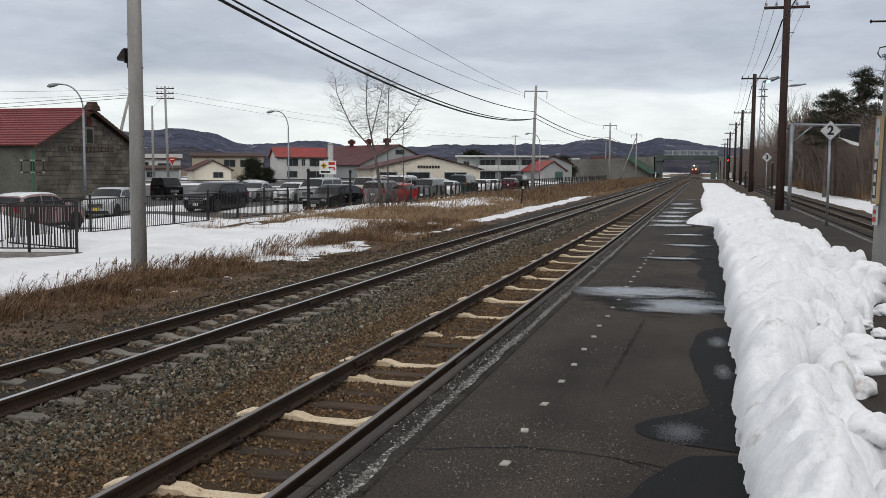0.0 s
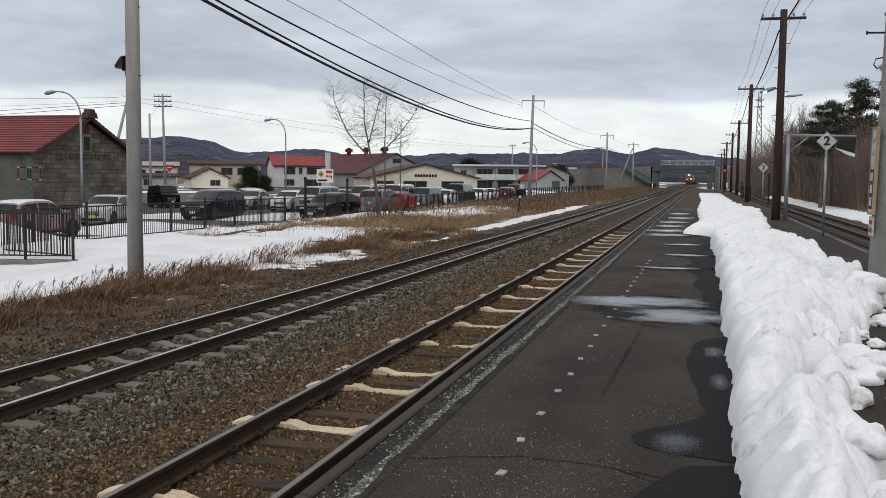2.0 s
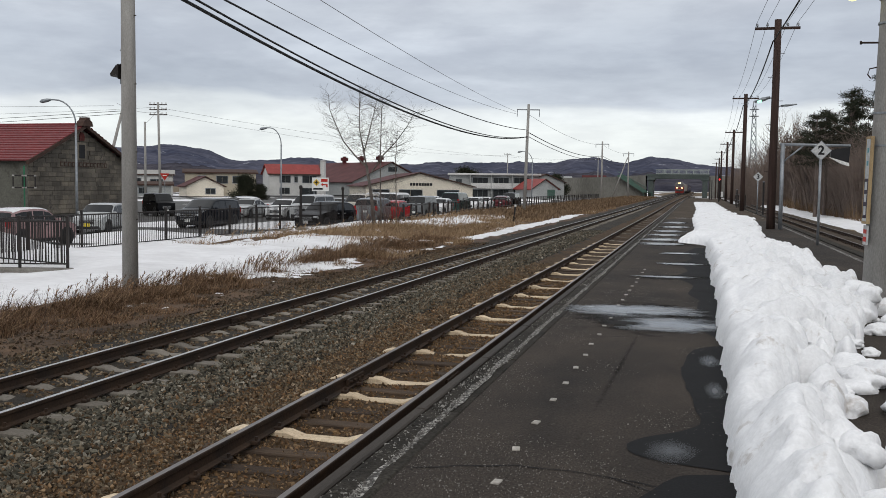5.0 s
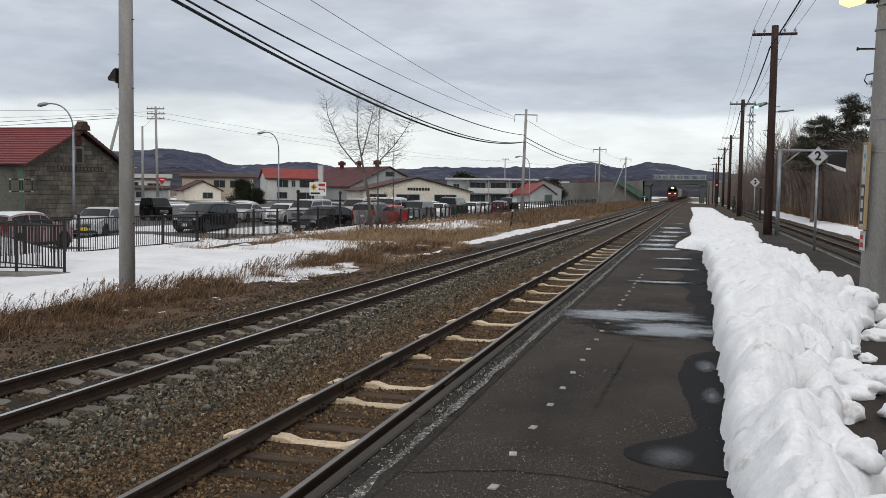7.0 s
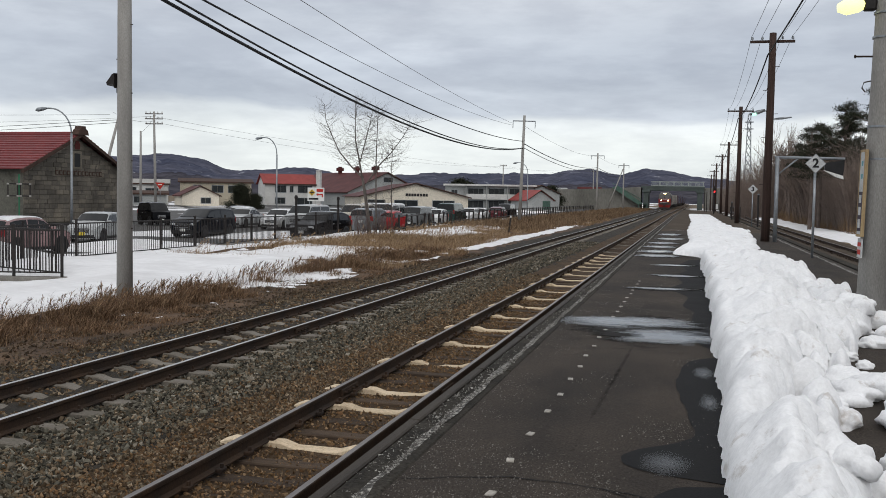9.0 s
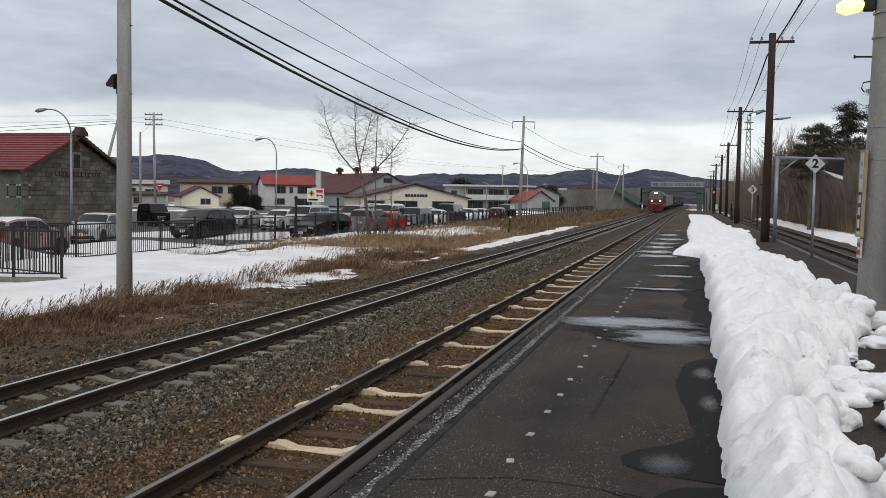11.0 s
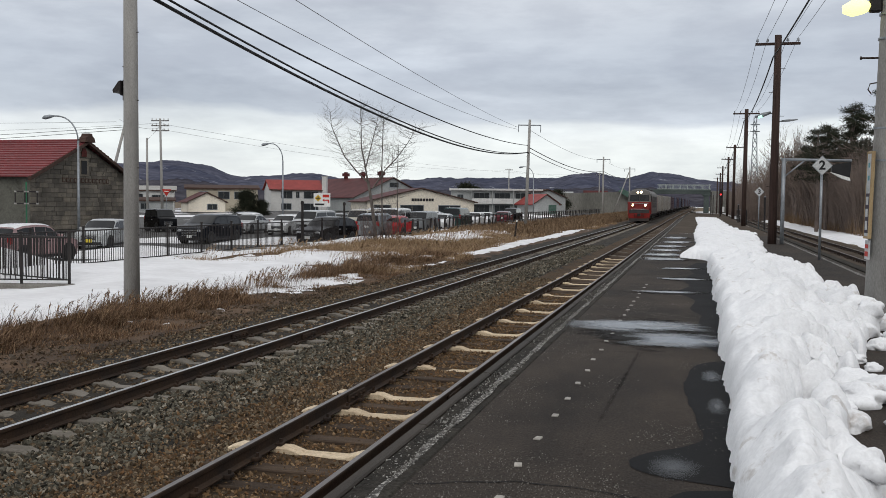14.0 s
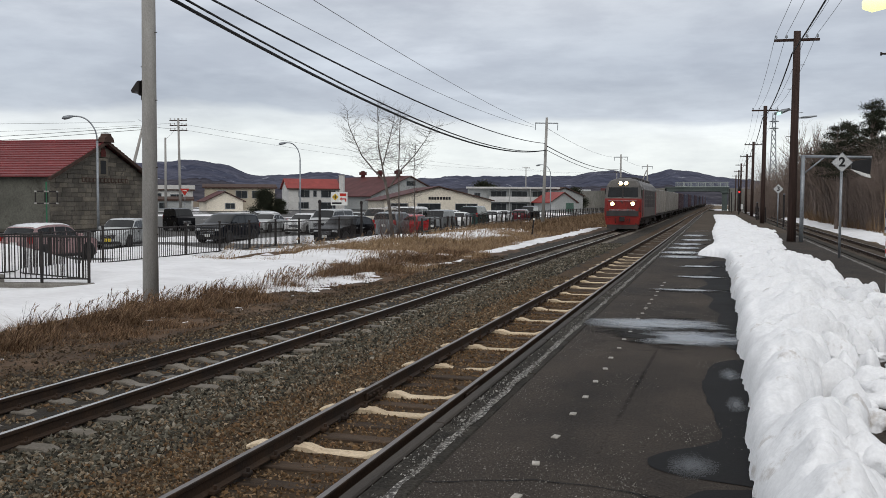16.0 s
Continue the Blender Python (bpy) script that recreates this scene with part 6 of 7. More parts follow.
M_PLATE = mat("plate_white", (0.6, 0.6, 0.58), (0.55, 0.55, 0.53), 0.5, moving=True, bump=0)
M_PLATEY = mat("plate_yellow", (0.6, 0.45, 0.05), (0.55, 0.42, 0.05), 0.5, moving=True, bump=0)


def paint(name, c, rough=0.10):
    return mat("car_paint_" + name, c, tuple(v * 0.88 for v in c), rough, moving=True, scale=1.5, fine=6, bump=0.0, gloss_vary=0.06, spec=0.10 if max(c) < 0.05 else 0.30)


PAINTS = {k: paint(k, c) for k, c in dict(navy=(0.006, 0.008, 0.012), black=(0.004, 0.004, 0.005), silver=(0.36, 0.37, 0.37), white=(0.66, 0.66, 0.66), pink=(0.30, 0.20, 0.20),
                                          red=(0.42, 0.025, 0.03), grey=(0.16, 0.17, 0.175), maroon=(0.10, 0.02, 0.025), green=(0.03, 0.055, 0.05), champagne=(0.40, 0.37, 0.31)).items()}
# stations from nose to tail, as shares of the length: (place, width share, top of section), heights in metres at a height of 1.5
BODIES = {
    "hatch": ([(0.0, 0.80, 0.62), (0.03, 0.90, 0.80), (0.12, 0.97, 0.90), (0.25, 1.0, 0.98), (0.29, 1.0, 1.04), (0.42, 1.0, 1.42), (0.50, 1.0, 1.49), (0.65, 1.0, 1.50), (0.80, 1.0, 1.46), (0.91, 0.99, 1.36), (0.97, 0.97, 1.02), (1.0, 0.90, 0.80)], 0.94),
    "minivan": ([(0.0, 0.82, 0.60), (0.025, 0.92, 0.80), (0.10, 0.98, 0.92), (0.18, 1.0, 1.0), (0.21, 1.0, 1.04), (0.36, 1.0, 1.42), (0.44, 1.0, 1.49), (0.60, 1.0, 1.50), (0.82, 1.0, 1.48), (0.93, 0.99, 1.42), (0.98, 0.97, 1.0), (1.0, 0.92, 0.75)], 0.93),
    "van": ([(0.0, 0.88, 0.65), (0.02, 0.95, 0.88), (0.06, 0.99, 0.92), (0.10, 1.0, 0.96), (0.12, 1.0, 1.0), (0.24, 1.0, 1.44), (0.30, 1.0, 1.49), (0.60, 1.0, 1.50), (0.85, 1.0, 1.50), (0.96, 0.99, 1.47), (0.99, 0.98, 0.95), (1.0, 0.96, 0.75)], 0.90),
    "sedan": ([(0.0, 0.82, 0.62), (0.03, 0.92, 0.80), (0.14, 0.98, 0.92), (0.27, 1.0, 1.0), (0.30, 1.0, 1.03), (0.43, 1.0, 1.43), (0.50, 1.0, 1.5), (0.62, 1.0, 1.48), (0.70, 1.0, 1.38), (0.82, 0.99, 1.06), (0.96, 0.96, 1.0), (1.0, 0.88, 0.78)], 0.96),
}


def car(kind, colour, ln, wd, ht, x, y, heading, label, plate="white", roof=None, z=-0.25):
    """A parked car; heading in degrees, 0 pointing along the track away from the platform's end, 180 towards it."""
    t = thing("car", label, "car", pose(x, y, z, 0, 0, heading), "parked cars")
    stations, belt = BODIES[kind]
    k, half, sill = ht / 1.5, wd / 2, 0.2
    belt *= k
    sect = []
    for u, w, top in stations:
        yy, hw, tz = ln * (0.5 - u), half * w, top * k
        b = min(belt, tz - 0.02)
        cab = max(0.0, (tz - belt) / (1.5 * k - belt))
        hr = hw * (1 - 0.16 * cab)
        sect.append([(hw * 0.90, yy, sill), (hw, yy, sill + 0.16), (hw, yy, b * 0.72), (hw * 0.97, yy, b), (hr, yy, max(b + 0.01, tz - 0.07 * k)), (hr * 0.86, yy, tz - 0.015 * k), (hr * 0.45, yy, tz)])
    full = [s + [(-p[0], p[1], p[2]) for p in s[::-1]] for s in sect]
    n, v, f = 14, [], []
    for s in full:
        v += s
    for i in range(len(full) - 1):
        for j in range(n):
            j2 = (j + 1) % n
            f.append((i * n + j, (i + 1) * n + j, (i + 1) * n + j2, i * n + j2))
    f += [tuple(range(n)), tuple((len(full) - 1) * n + q for q in range(n))[::-1]]
    body = part("body", Shape().add(v, f), PAINTS[colour], t, smooth=True, sharp=24)

    def skin(i, j, a, b, off=0.006):
        """A point on the body's skin: between stations i, i + 1 at share a, between rows j, j + 1 at share b."""
        p = [Vector(full[q][r]) for q, r in ((i, j), (i + 1, j), (i, j + 1), (i + 1, j + 1))]
        c = p[0].lerp(p[1], a).lerp(p[2].lerp(p[3], a), b)
        nrm = (p[1] - p[0]).cross(p[2] - p[0])
        nrm = nrm.normalized() if nrm.length > 1e-9 else Vector((0, 0, 1))
        if nrm.dot(c - Vector((0, c.y, ht * 0.45))) < 0:
            nrm = -nrm
        return c + nrm * off

    def glass(name, i0, i1, j0, j1, a0, a1, b0, b1, material=None):
        us = [(i, q) for i in range(i0, i1) for q in (0.0, 1.0)]
        us = [(i0, a0)] + [(i, 0.0) for i in range(i0 + 1, i1)] + [(i1 - 1, a1)]
        rows_ = [(j, 0.0) for j in range(j0, j1 + 1)]
        rows_ = [(j0, b0)] + [(j, 0.0) for j in range(j0 + 1, j1)] + [(j1 - 1, b1)]
        vv = [skin(i, j, a, b) for i, a in us for j, b in rows_]
        m_ = len(rows_)
        ff = [(p * m_ + q, (p + 1) * m_ + q, (p + 1) * m_ + q + 1, p * m_ + q + 1) for p in range(len(us) - 1) for q in range(m_ - 1)]
        return part(name, Shape().add(vv, ff), material or M_GLASS, t, smooth=True)

    for side in (3, 9):
        for i0, i1, a0, a1 in ((4, 6, 0.45, 0.9), (6, 7, 0.0, 0.95), (7, 9, 0.05, 0.75)):
            glass("side_window", i0, i1, side, side + 1, a0, a1, 0.12, 0.86)
    glass("windscreen", 4, 5, 4, 9, 0.04, 0.96, 0.3, 0.7)
    glass("rear_window", 9, 10, 4, 9, 0.12, 0.9, 0.3, 0.7)
    if roof:
        glass("roof_panel", 5, 9, 4, 9, 0.1, 0.95, 0.2, 0.8, PAINTS[roof])
    r = 0.31 * (ht / 1.5) ** 0.3
    for u in (0.185, 0.81):
        for sx in (-1, 1):
            yy = ln * (0.5 - u)
            part("wheel_arch", Shape().disc((sx * half, yy, r + 0.03), 0, 0, r + 0.07, -0.05 * sx - 0.02, 0.006 * sx + 0.001, 20), M_PLASTIC, t)
            w = part("wheel", Shape().disc((sx * (half - 0.09), yy, r), 0, r * 0.62, r, -0.1, 0.1, 22), M_TYRE, t)
            rim = Shape().disc((sx * (half - 0.09), yy, r), 0, r * 0.5, r * 0.64, -0.06, 0.085, 22).disc((sx * (half - 0.09), yy, r), 0, 0, r * 0.18, 0.0, sx * 0.09, 12)
            for q in range(5):
                a = q * 2 * math.pi / 5
                rim.tube([(sx * (half - 0.03), yy, r), (sx * (half - 0.03), yy + math.cos(a) * r * 0.55, r + math.sin(a) * r * 0.55)], 0.028, 5)
            part("rim", rim, M_RIM, w)
    fw = half * 0.86
    for sx in (-1, 1):
        part("headlight", Shape().box(sx * fw * 0.55, sx * fw, ln * 0.5 - 0.20, ln * 0.5 - 0.03, 0.58 * k, 0.74 * k, 0.04), M_HEAD, t)
        part("tail_light", Shape().box(sx * half * 0.78, sx * half * 0.97, -ln * 0.5 + 0.01, -ln * 0.5 + 0.16, 0.72 * k, 1.02 * k, 0.03), M_TAIL, t)
        part("mirror", Shape().box(sx * (half - 0.02), sx * (half + 0.17), ln * (0.5 - 0.33), ln * (0.5 - 0.33) + 0.12, belt, belt + 0.14, 0.03), PAINTS[colour], t)
        for u in (0.47, 0.64):
            part("door_handle", Shape().box(sx * (half - 0.01), sx * (half + 0.02), ln * (0.5 - u) - 0.08, ln * (0.5 - u) + 0.08, belt - 0.14, belt - 0.10, 0.01), M_CHROME if colour in ("navy", "black") else M_PLASTIC, t)
        part("sill", Shape().box(sx * half * 0.88, sx * (half + 0.004), -ln * 0.25, ln * 0.25, sill - 0.02, sill + 0.1, 0.02), M_PLASTIC, t)
    part("front_bumper", Shape().box(-fw * 0.92, fw * 0.92, ln * 0.5 - 0.18, ln * 0.5 + 0.02, 0.2, 0.40 * k, 0.04), M_PLASTIC, t)
    part("rear_bumper", Shape().box(-fw * 0.95, fw * 0.95, -ln * 0.5 - 0.03, -ln * 0.5 + 0.15, 0.24, 0.5 * k, 0.04), PAINTS[colour], t)
    gw, g0, gs = (0.62, 0.40, 0.085) if kind == "minivan" else (0.52, 0.47, 0.055)
    g = part("grille", Shape().box(-fw * gw, fw * gw, ln * 0.5 - 0.1, ln * 0.5 + 0.008, g0 * k, (g0 + 4.2 * gs) * k, 0.02), M_PLASTIC, t)
    for q in range(4):
        part("grille_bar", Shape().box(-fw * gw, fw * gw, ln * 0.5 - 0.02, ln * 0.5 + 0.022, (g0 + gs * q + 0.01) * k, (g0 + gs * (q + 0.55)) * k, 0.004), M_CHROME, g)
    pl = M_PLATEY if plate == "yellow" else M_PLATE
    part("number_plate", Shape().box(-0.165, 0.165, ln * 0.5 + 0.022, ln * 0.5 + 0.034, 0.36, 0.52, 0.004), pl, t)
    part("number_plate", Shape().box(-0.165, 0.165, -ln * 0.5 - 0.045, -ln * 0.5 - 0.033, 0.62 * k, 0.62 * k + 0.16, 0.004), pl, t)
    return t


car("minivan", "navy", 4.85, 1.82, 1.68, -27.7, 50.4, 180, "dark navy minivan with a chrome grille parked on wet asphalt")
car("hatch", "black", 4.5, 1.80, 1.60, -20.85, 51.7, 172, "glossy black hatchback parked behind the fence")
car("hatch", "silver", 3.9, 1.67, 1.50, -29.3, 42.4, 192, "silver-white hatchback parked before the warehouse", "yellow")
car("hatch", "pink", 3.75, 1.66, 1.52, -25.7, 32.3, -6, "pale pink hatchback with a white roof behind the fence", roof="white")
car("van", "black", 3.4, 1.48, 1.78, -40.6, 66.0, 232, "boxy black kei van parked on snow")
LOT = [("hatch", "white", 3.9, 1.68, 1.5, -29.2, 64.5, 180, "white hatchback in the parked row"),
       ("sedan", "silver", 4.4, 1.7, 1.45, -33.2, 66.5, 182, "silver saloon in the parked row"),
       ("van", "silver", 4.5, 1.7, 1.85, -26.6, 63.5, 178, "silver people carrier in the parked row"),
       ("van", "champagne", 4.6, 1.7, 1.9, -25.2, 70.0, 180, "beige van in the parked row"),
       ("van", "white", 4.7, 1.7, 2.0, -23.5, 72.5, 180, "tall white delivery van in the parked row"),
       ("minivan", "grey", 4.7, 1.75, 1.7, -21.8, 63.5, 0, "grey minivan in the parked row"),
       ("hatch", "red", 3.8, 1.66, 1.52, -21.2, 66.0, 0, "red hatchback by the low fence"),
       ("van", "grey", 4.3, 1.72, 1.75, -21.9, 75.0, 180, "grey four-wheel drive by the low fence"),
       ("hatch", "white", 3.9, 1.68, 1.5, -22.2, 82.0, 180, "white hatchback by the low fence"),
       ("van", "green", 4.8, 1.8, 2.0, -22.3, 88.5, 0, "large dark green van by the low fence"),
       ("hatch", "white", 4.0, 1.68, 1.5, -22.4, 96.0, 180, "white hatchback further down the low fence"),
       ("sedan", "white", 4.4, 1.7, 1.45, -22.8, 103.0, 180, "white saloon further down the low fence"),
       ("hatch", "maroon", 3.9, 1.68, 1.52, -22.6, 113.0, 0, "dark red hatchback further down the low fence"),
       ("van", "black", 4.5, 1.72, 1.85, -23.2, 121.0, 180, "black van at the end of the row"),
       ("sedan", "silver", 4.4, 1.7, 1.45, -30.5, 78.0, 178, "silver saloon in the second row"),
       ("van", "white", 4.5, 1.7, 1.9, -29.5, 86.0, 180, "white van in the second row"),
       ("hatch", "grey", 3.9, 1.68, 1.5, -38.5, 76.0, 175, "grey hatchback in the second row"),
       ("hatch", "white", 3.9, 1.68, 1.5, -36.0, 71.5, 182, "white hatchback beside the saloon"),
       ("sedan", "white", 4.4, 1.7, 1.45, -29.0, 104.0, 180, "white saloon in the far row"),
       ("minivan", "silver", 4.7, 1.75, 1.7, -30.0, 95.0, 0, "silver minivan in the far row")]
for row in LOT:
    car(*row)

# ---------- plants ----------
M_BARK = mat("grey_bark", (0.16, 0.14, 0.125), (0.09, 0.078, 0.07), 0.9, scale=4, fine=20, bump=0.3)
M_TWIG = mat("reddish_twigs", (0.115, 0.075, 0.066), (0.08, 0.055, 0.05), 0.9, bump=0)
M_WOODS = mat("winter_woods_bark", (0.21, 0.165, 0.142), (0.14, 0.112, 0.098), 0.95, bump=0, vary=0.25)
M_NEEDLE = island_mat("pine_needles", [(0.016, 0.020, 0.014), (0.028, 0.034, 0.021), (0.042, 0.045, 0.027), (0.032, 0.030, 0.020)], 0.8, bump=0)
M_GRASS = island_mat("dead_grass", [(0.035, 0.021, 0.013), (0.105, 0.060, 0.034), (0.17, 0.102, 0.058), (0.30, 0.20, 0.12), (0.065, 0.040, 0.025)], 0.9, bump=0)
M_STRAW = island_mat("pale_straw", [(0.10, 0.060, 0.034), (0.19, 0.120, 0.066), (0.29, 0.195, 0.110), (0.40, 0.29, 0.18), (0.14, 0.085, 0.05)], 0.9, bump=0)
M_REED = island_mat("orange_reeds", [(0.085, 0.055, 0.034), (0.15, 0.098, 0.058), (0.22, 0.148, 0.090), (0.12, 0.078, 0.047), (0.30, 0.21, 0.13)], 0.9, bump=0)


def limbs(s, p, d, length, r, depth, rng, spread, lift, sides=5, kids=(2, 4), thick=0.72):
    """A bent limb and its branches."""
    pts, rr, q, dd = [p], [r], Vector(p), Vector(d).normalized()
    n = 4 if depth > 1 else 3
    for k in range(n):
        dd = (dd + Vector((rng.uniform(-1, 1), rng.uniform(-1, 1), rng.uniform(-0.6, 0.9) * lift)) * 0.16).normalized()
        q = q + dd * length / n
        pts.append(tuple(q))
        rr.append(r * (1 - 0.75 * (k + 1) / n) if depth == 0 else r * (1 - 0.45 * (k + 1) / n))
    s.tube(pts, rr, max(sides, 3), False)
    if depth == 0:
        return
    for k in range(rng.randint(*kids)):
        i = rng.randint(1, n) if k else n
        base = Vector(pts[i])
        side = Vector((rng.uniform(-1, 1), rng.uniform(-1, 1), rng.uniform(-0.3, 0.7)))
        nd = (dd * (1 - spread) + side * spread + Vector((0, 0, 0.25 * lift))).normalized()
        limbs(s, tuple(base), nd, length * rng.uniform(0.55, 0.82), rr[i] * thick, depth - 1, rng, spread, lift, sides - 1, kids, thick)


bare = thing("bare_tree", "bare forked tree with fine drooping twigs in dead grass", "tree", pose(-17.45, 50.2, 0))
rng = random.Random(11)


def bough(s, pts, r0, r1, twigs, length):
    """One long bent bough with fine twigs along it."""
    n = len(pts)
    s.tube(pts, [r0 + (r1 - r0) * k / (n - 1) for k in range(n)], 7, False)
    for k in range(int(twigs * 1.5)):
        q = rng.uniform(0.12, 1.0) * (n - 1)
        i = min(int(q), n - 2)
        p = Vector(pts[i]).lerp(Vector(pts[i + 1]), q - i)
        a = rng.uniform(0, 2 * math.pi)
        limbs(s, tuple(p), (math.cos(a), math.sin(a), rng.uniform(-0.1, 0.7)), length * rng.uniform(0.8, 1.75) * (1.2 - 0.5 * q / n), 0.010, 3, rng, 0.45, 0.15, 4, (2, 3))


s = Shape()
s.tube([(0.1, 0, -0.15), (0.0, 0, 1.1), (-0.2, 0.05, 2.3), (-0.38, 0, 3.4)], [0.12, 0.10, 0.085, 0.075], 9, False)
bough(s, [(-0.38, 0, 3.3), (-1.1, 0.1, 3.95), (-1.8, 0.1, 4.75), (-2.3, 0.2, 5.7), (-2.65, 0.2, 6.5), (-2.75, 0.2, 7.4)], 0.05, 0.012, 34, 0.62)
bough(s, [(-0.38, 0, 3.3), (-0.55, -0.1, 4.4), (-0.75, -0.1, 5.3), (-0.8, 0, 6.4), (-0.85, 0, 7.6)], 0.055, 0.010, 40, 0.60)
bough(s, [(-0.5, 0, 4.2), (-0.35, 0.3, 5.2), (-0.1, 0.4, 6.3), (0.05, 0.4, 7.0)], 0.035, 0.010, 26, 0.5)
bough(s, [(-0.1, 0.05, 3.0), (0.55, 0.2, 4.0), (1.25, 0.2, 4.7), (1.9, 0.3, 5.6), (2.3, 0.3, 6.3)], 0.045, 0.010, 30, 0.6)
bough(s, [(0.5, 0, 0), (0.45, 0, 2.2), (0.4, 0.1, 4.2), (0.45, 0.1, 6.2), (0.5, 0.1, 7.1)], 0.05, 0.010, 34, 0.45)
bough(s, [(1.35, 0.2, 0), (1.3, 0.2, 2.0), (1.25, 0.2, 3.7), (1.35, 0.2, 5.3)], 0.035, 0.010, 26, 0.35)
part("trunk", s, M_BARK, bare)
s = Shape()
for k in range(85):
    limbs(s, (rng.uniform(-0.9, 1.5), rng.uniform(-0.6, 0.8), 0), (rng.uniform(-0.5, 0.5), rng.uniform(-0.5, 0.5), 1), rng.uniform(0.6, 1.3), 0.012, 2, rng, 0.5, 0.8, 4, (2, 3))
tagged(part("undergrowth", s, M_TWIG, bare, "tangle of reddish shoots"), kind="stuff")


def wood_tree(seed, h):
    rng = random.Random(seed)
    s = Shape()
    limbs(s, (0, 0, -0.2), (0, 0, 1), h * 0.33, h * 0.012, 5, rng, 0.42, 0.9, 5, (3, 4), 1.05)
    return mesh_of("trunk", s.v, s.f, M_WOODS)


WOODS = [wood_tree(k, 9.0) for k in range(5)]
rng = random.Random(4)
for k in range(105):
    y = 82 + 200 * rng.random() ** 1.3
    x = max(13.0, y * 0.045) + (y * 0.215 - max(13.0, y * 0.045)) * rng.random()
    if x > y * 0.225 or y > 268 and x < 20:
        continue
    t = thing("bare_tree", "bare brown winter tree in the wood", "tree", pose(x, y, -0.3, 0, 0, rng.uniform(0, 360)), "winter woods")
    o = link("trunk", WOODS[k % 5], t)
    sc = rng.uniform(0.75, 1.1) if x > 16 else rng.uniform(0.5, 0.75)
    o.scale = (sc, sc, sc)


for k in range(100):
    y = 112 + 120 * rng.random()
    x = max(y * rng.uniform(0.062, 0.14) + 2, 12.5)
    t = thing("bare_tree", "bare brown winter tree in the wood", "tree", pose(x, y, -0.3, 0, 0, rng.uniform(0, 360)), "winter woods")
    o = link("trunk", WOODS[k % 5], t)
    sc = rng.uniform(0.95, 1.45)
    o.scale = (sc, sc, sc)


def brush(n, seed, material, name, label, xr, yr, h, spread=0.4):
    rng = np.random.default_rng(seed)
    v, f = [], []
    y = yr[0] + (yr[1] - yr[0]) * rng.random(n) ** 1.3
    x = xr[0] + (xr[1] - xr[0]) * rng.random(n)
    hh = h * rng.uniform(0.30, 1.1, n) * np.clip(0.85 + 1.0 * fbm(x * 0.35, y * 0.18, 3, seed), 0.4, 1.35)
    lean = rng.normal(0, spread, (n, 2)) * hh[:, None]
    w = rng.uniform(0.5, 1.1, n)
    a = rng.uniform(0, math.pi, n)
    base = np.stack([x, y, np.full(n, -0.3)], 1)
    side = np.stack([np.cos(a), np.sin(a), 0 * a], 1) * (0.004 + 0.00012 * np.abs(y))[:, None] * w[:, None]
    mid = base + np.stack([lean[:, 0] * 0.35, lean[:, 1] * 0.35, hh * 0.55], 1)
    tip = base + np.stack([lean[:, 0], lean[:, 1], hh], 1)
    v = np.stack([base - side, base + side, mid + side * 0.8, mid - side * 0.8, tip], 1).reshape(-1, 3)
    i = np.arange(n) * 5
    f = np.stack([i, i + 1, i + 2, i + 3], 1).tolist() + np.stack([i + 3, i + 2, i + 4], 1).tolist()
    return tagged(new(name, mesh_of(name, v.tolist(), f, material)), label, "undergrowth", kind="stuff")


for k in range(90):
    # wood carried on unseen beside and behind the platform, added to darken reflections
    x, y = (rng.uniform(14, 30), rng.uniform(-70, 80)) if k < 60 else (rng.uniform(-60, 14), rng.uniform(-85, -60))
    if x / max(y, 1) < 0.24 and y > 0:
        continue
    t = thing("bare_tree", "bare brown winter tree in the wood", "tree", pose(x, y, -0.3, 0, 0, rng.uniform(0, 360)), "winter woods")
    link("trunk", WOODS[k % 5], t)
# unseen thickets, added to keep the bright low sky off the cars
brush(16000, 17, M_WOODS, "thicket", "unseen tangled brown thicket beside the platform, added to darken reflections", (19.5, 27), (-70, 78), 6.0, 0.25)
brush(9000, 18, M_WOODS, "thicket", "unseen tangled brown thicket behind the station, added to darken reflections", (-70, 16), (-80, -66), 6.0, 0.25)
brush(50000, 7, M_WOODS, "thicket", "tangled brown thicket under the bare trees", (14.5, 34), (78, 250), 5.5, 0.35)
brush(60000, 9, M_WOODS, "thicket", "tall grey-brown thicket at the wood's edge", (12.5, 24), (84, 125), 6.4, 0.24)
brush(50000, 10, M_WOODS, "thicket", "dense grey-brown scrub beside the far line", (7.5, 30), (150, 272), 8.0, 0.22)
brush(30000, 8, M_REED, "reeds", "band of orange-brown dry reeds before the wood", (12.0, 17.5), (62, 240), 1.5, 0.18)


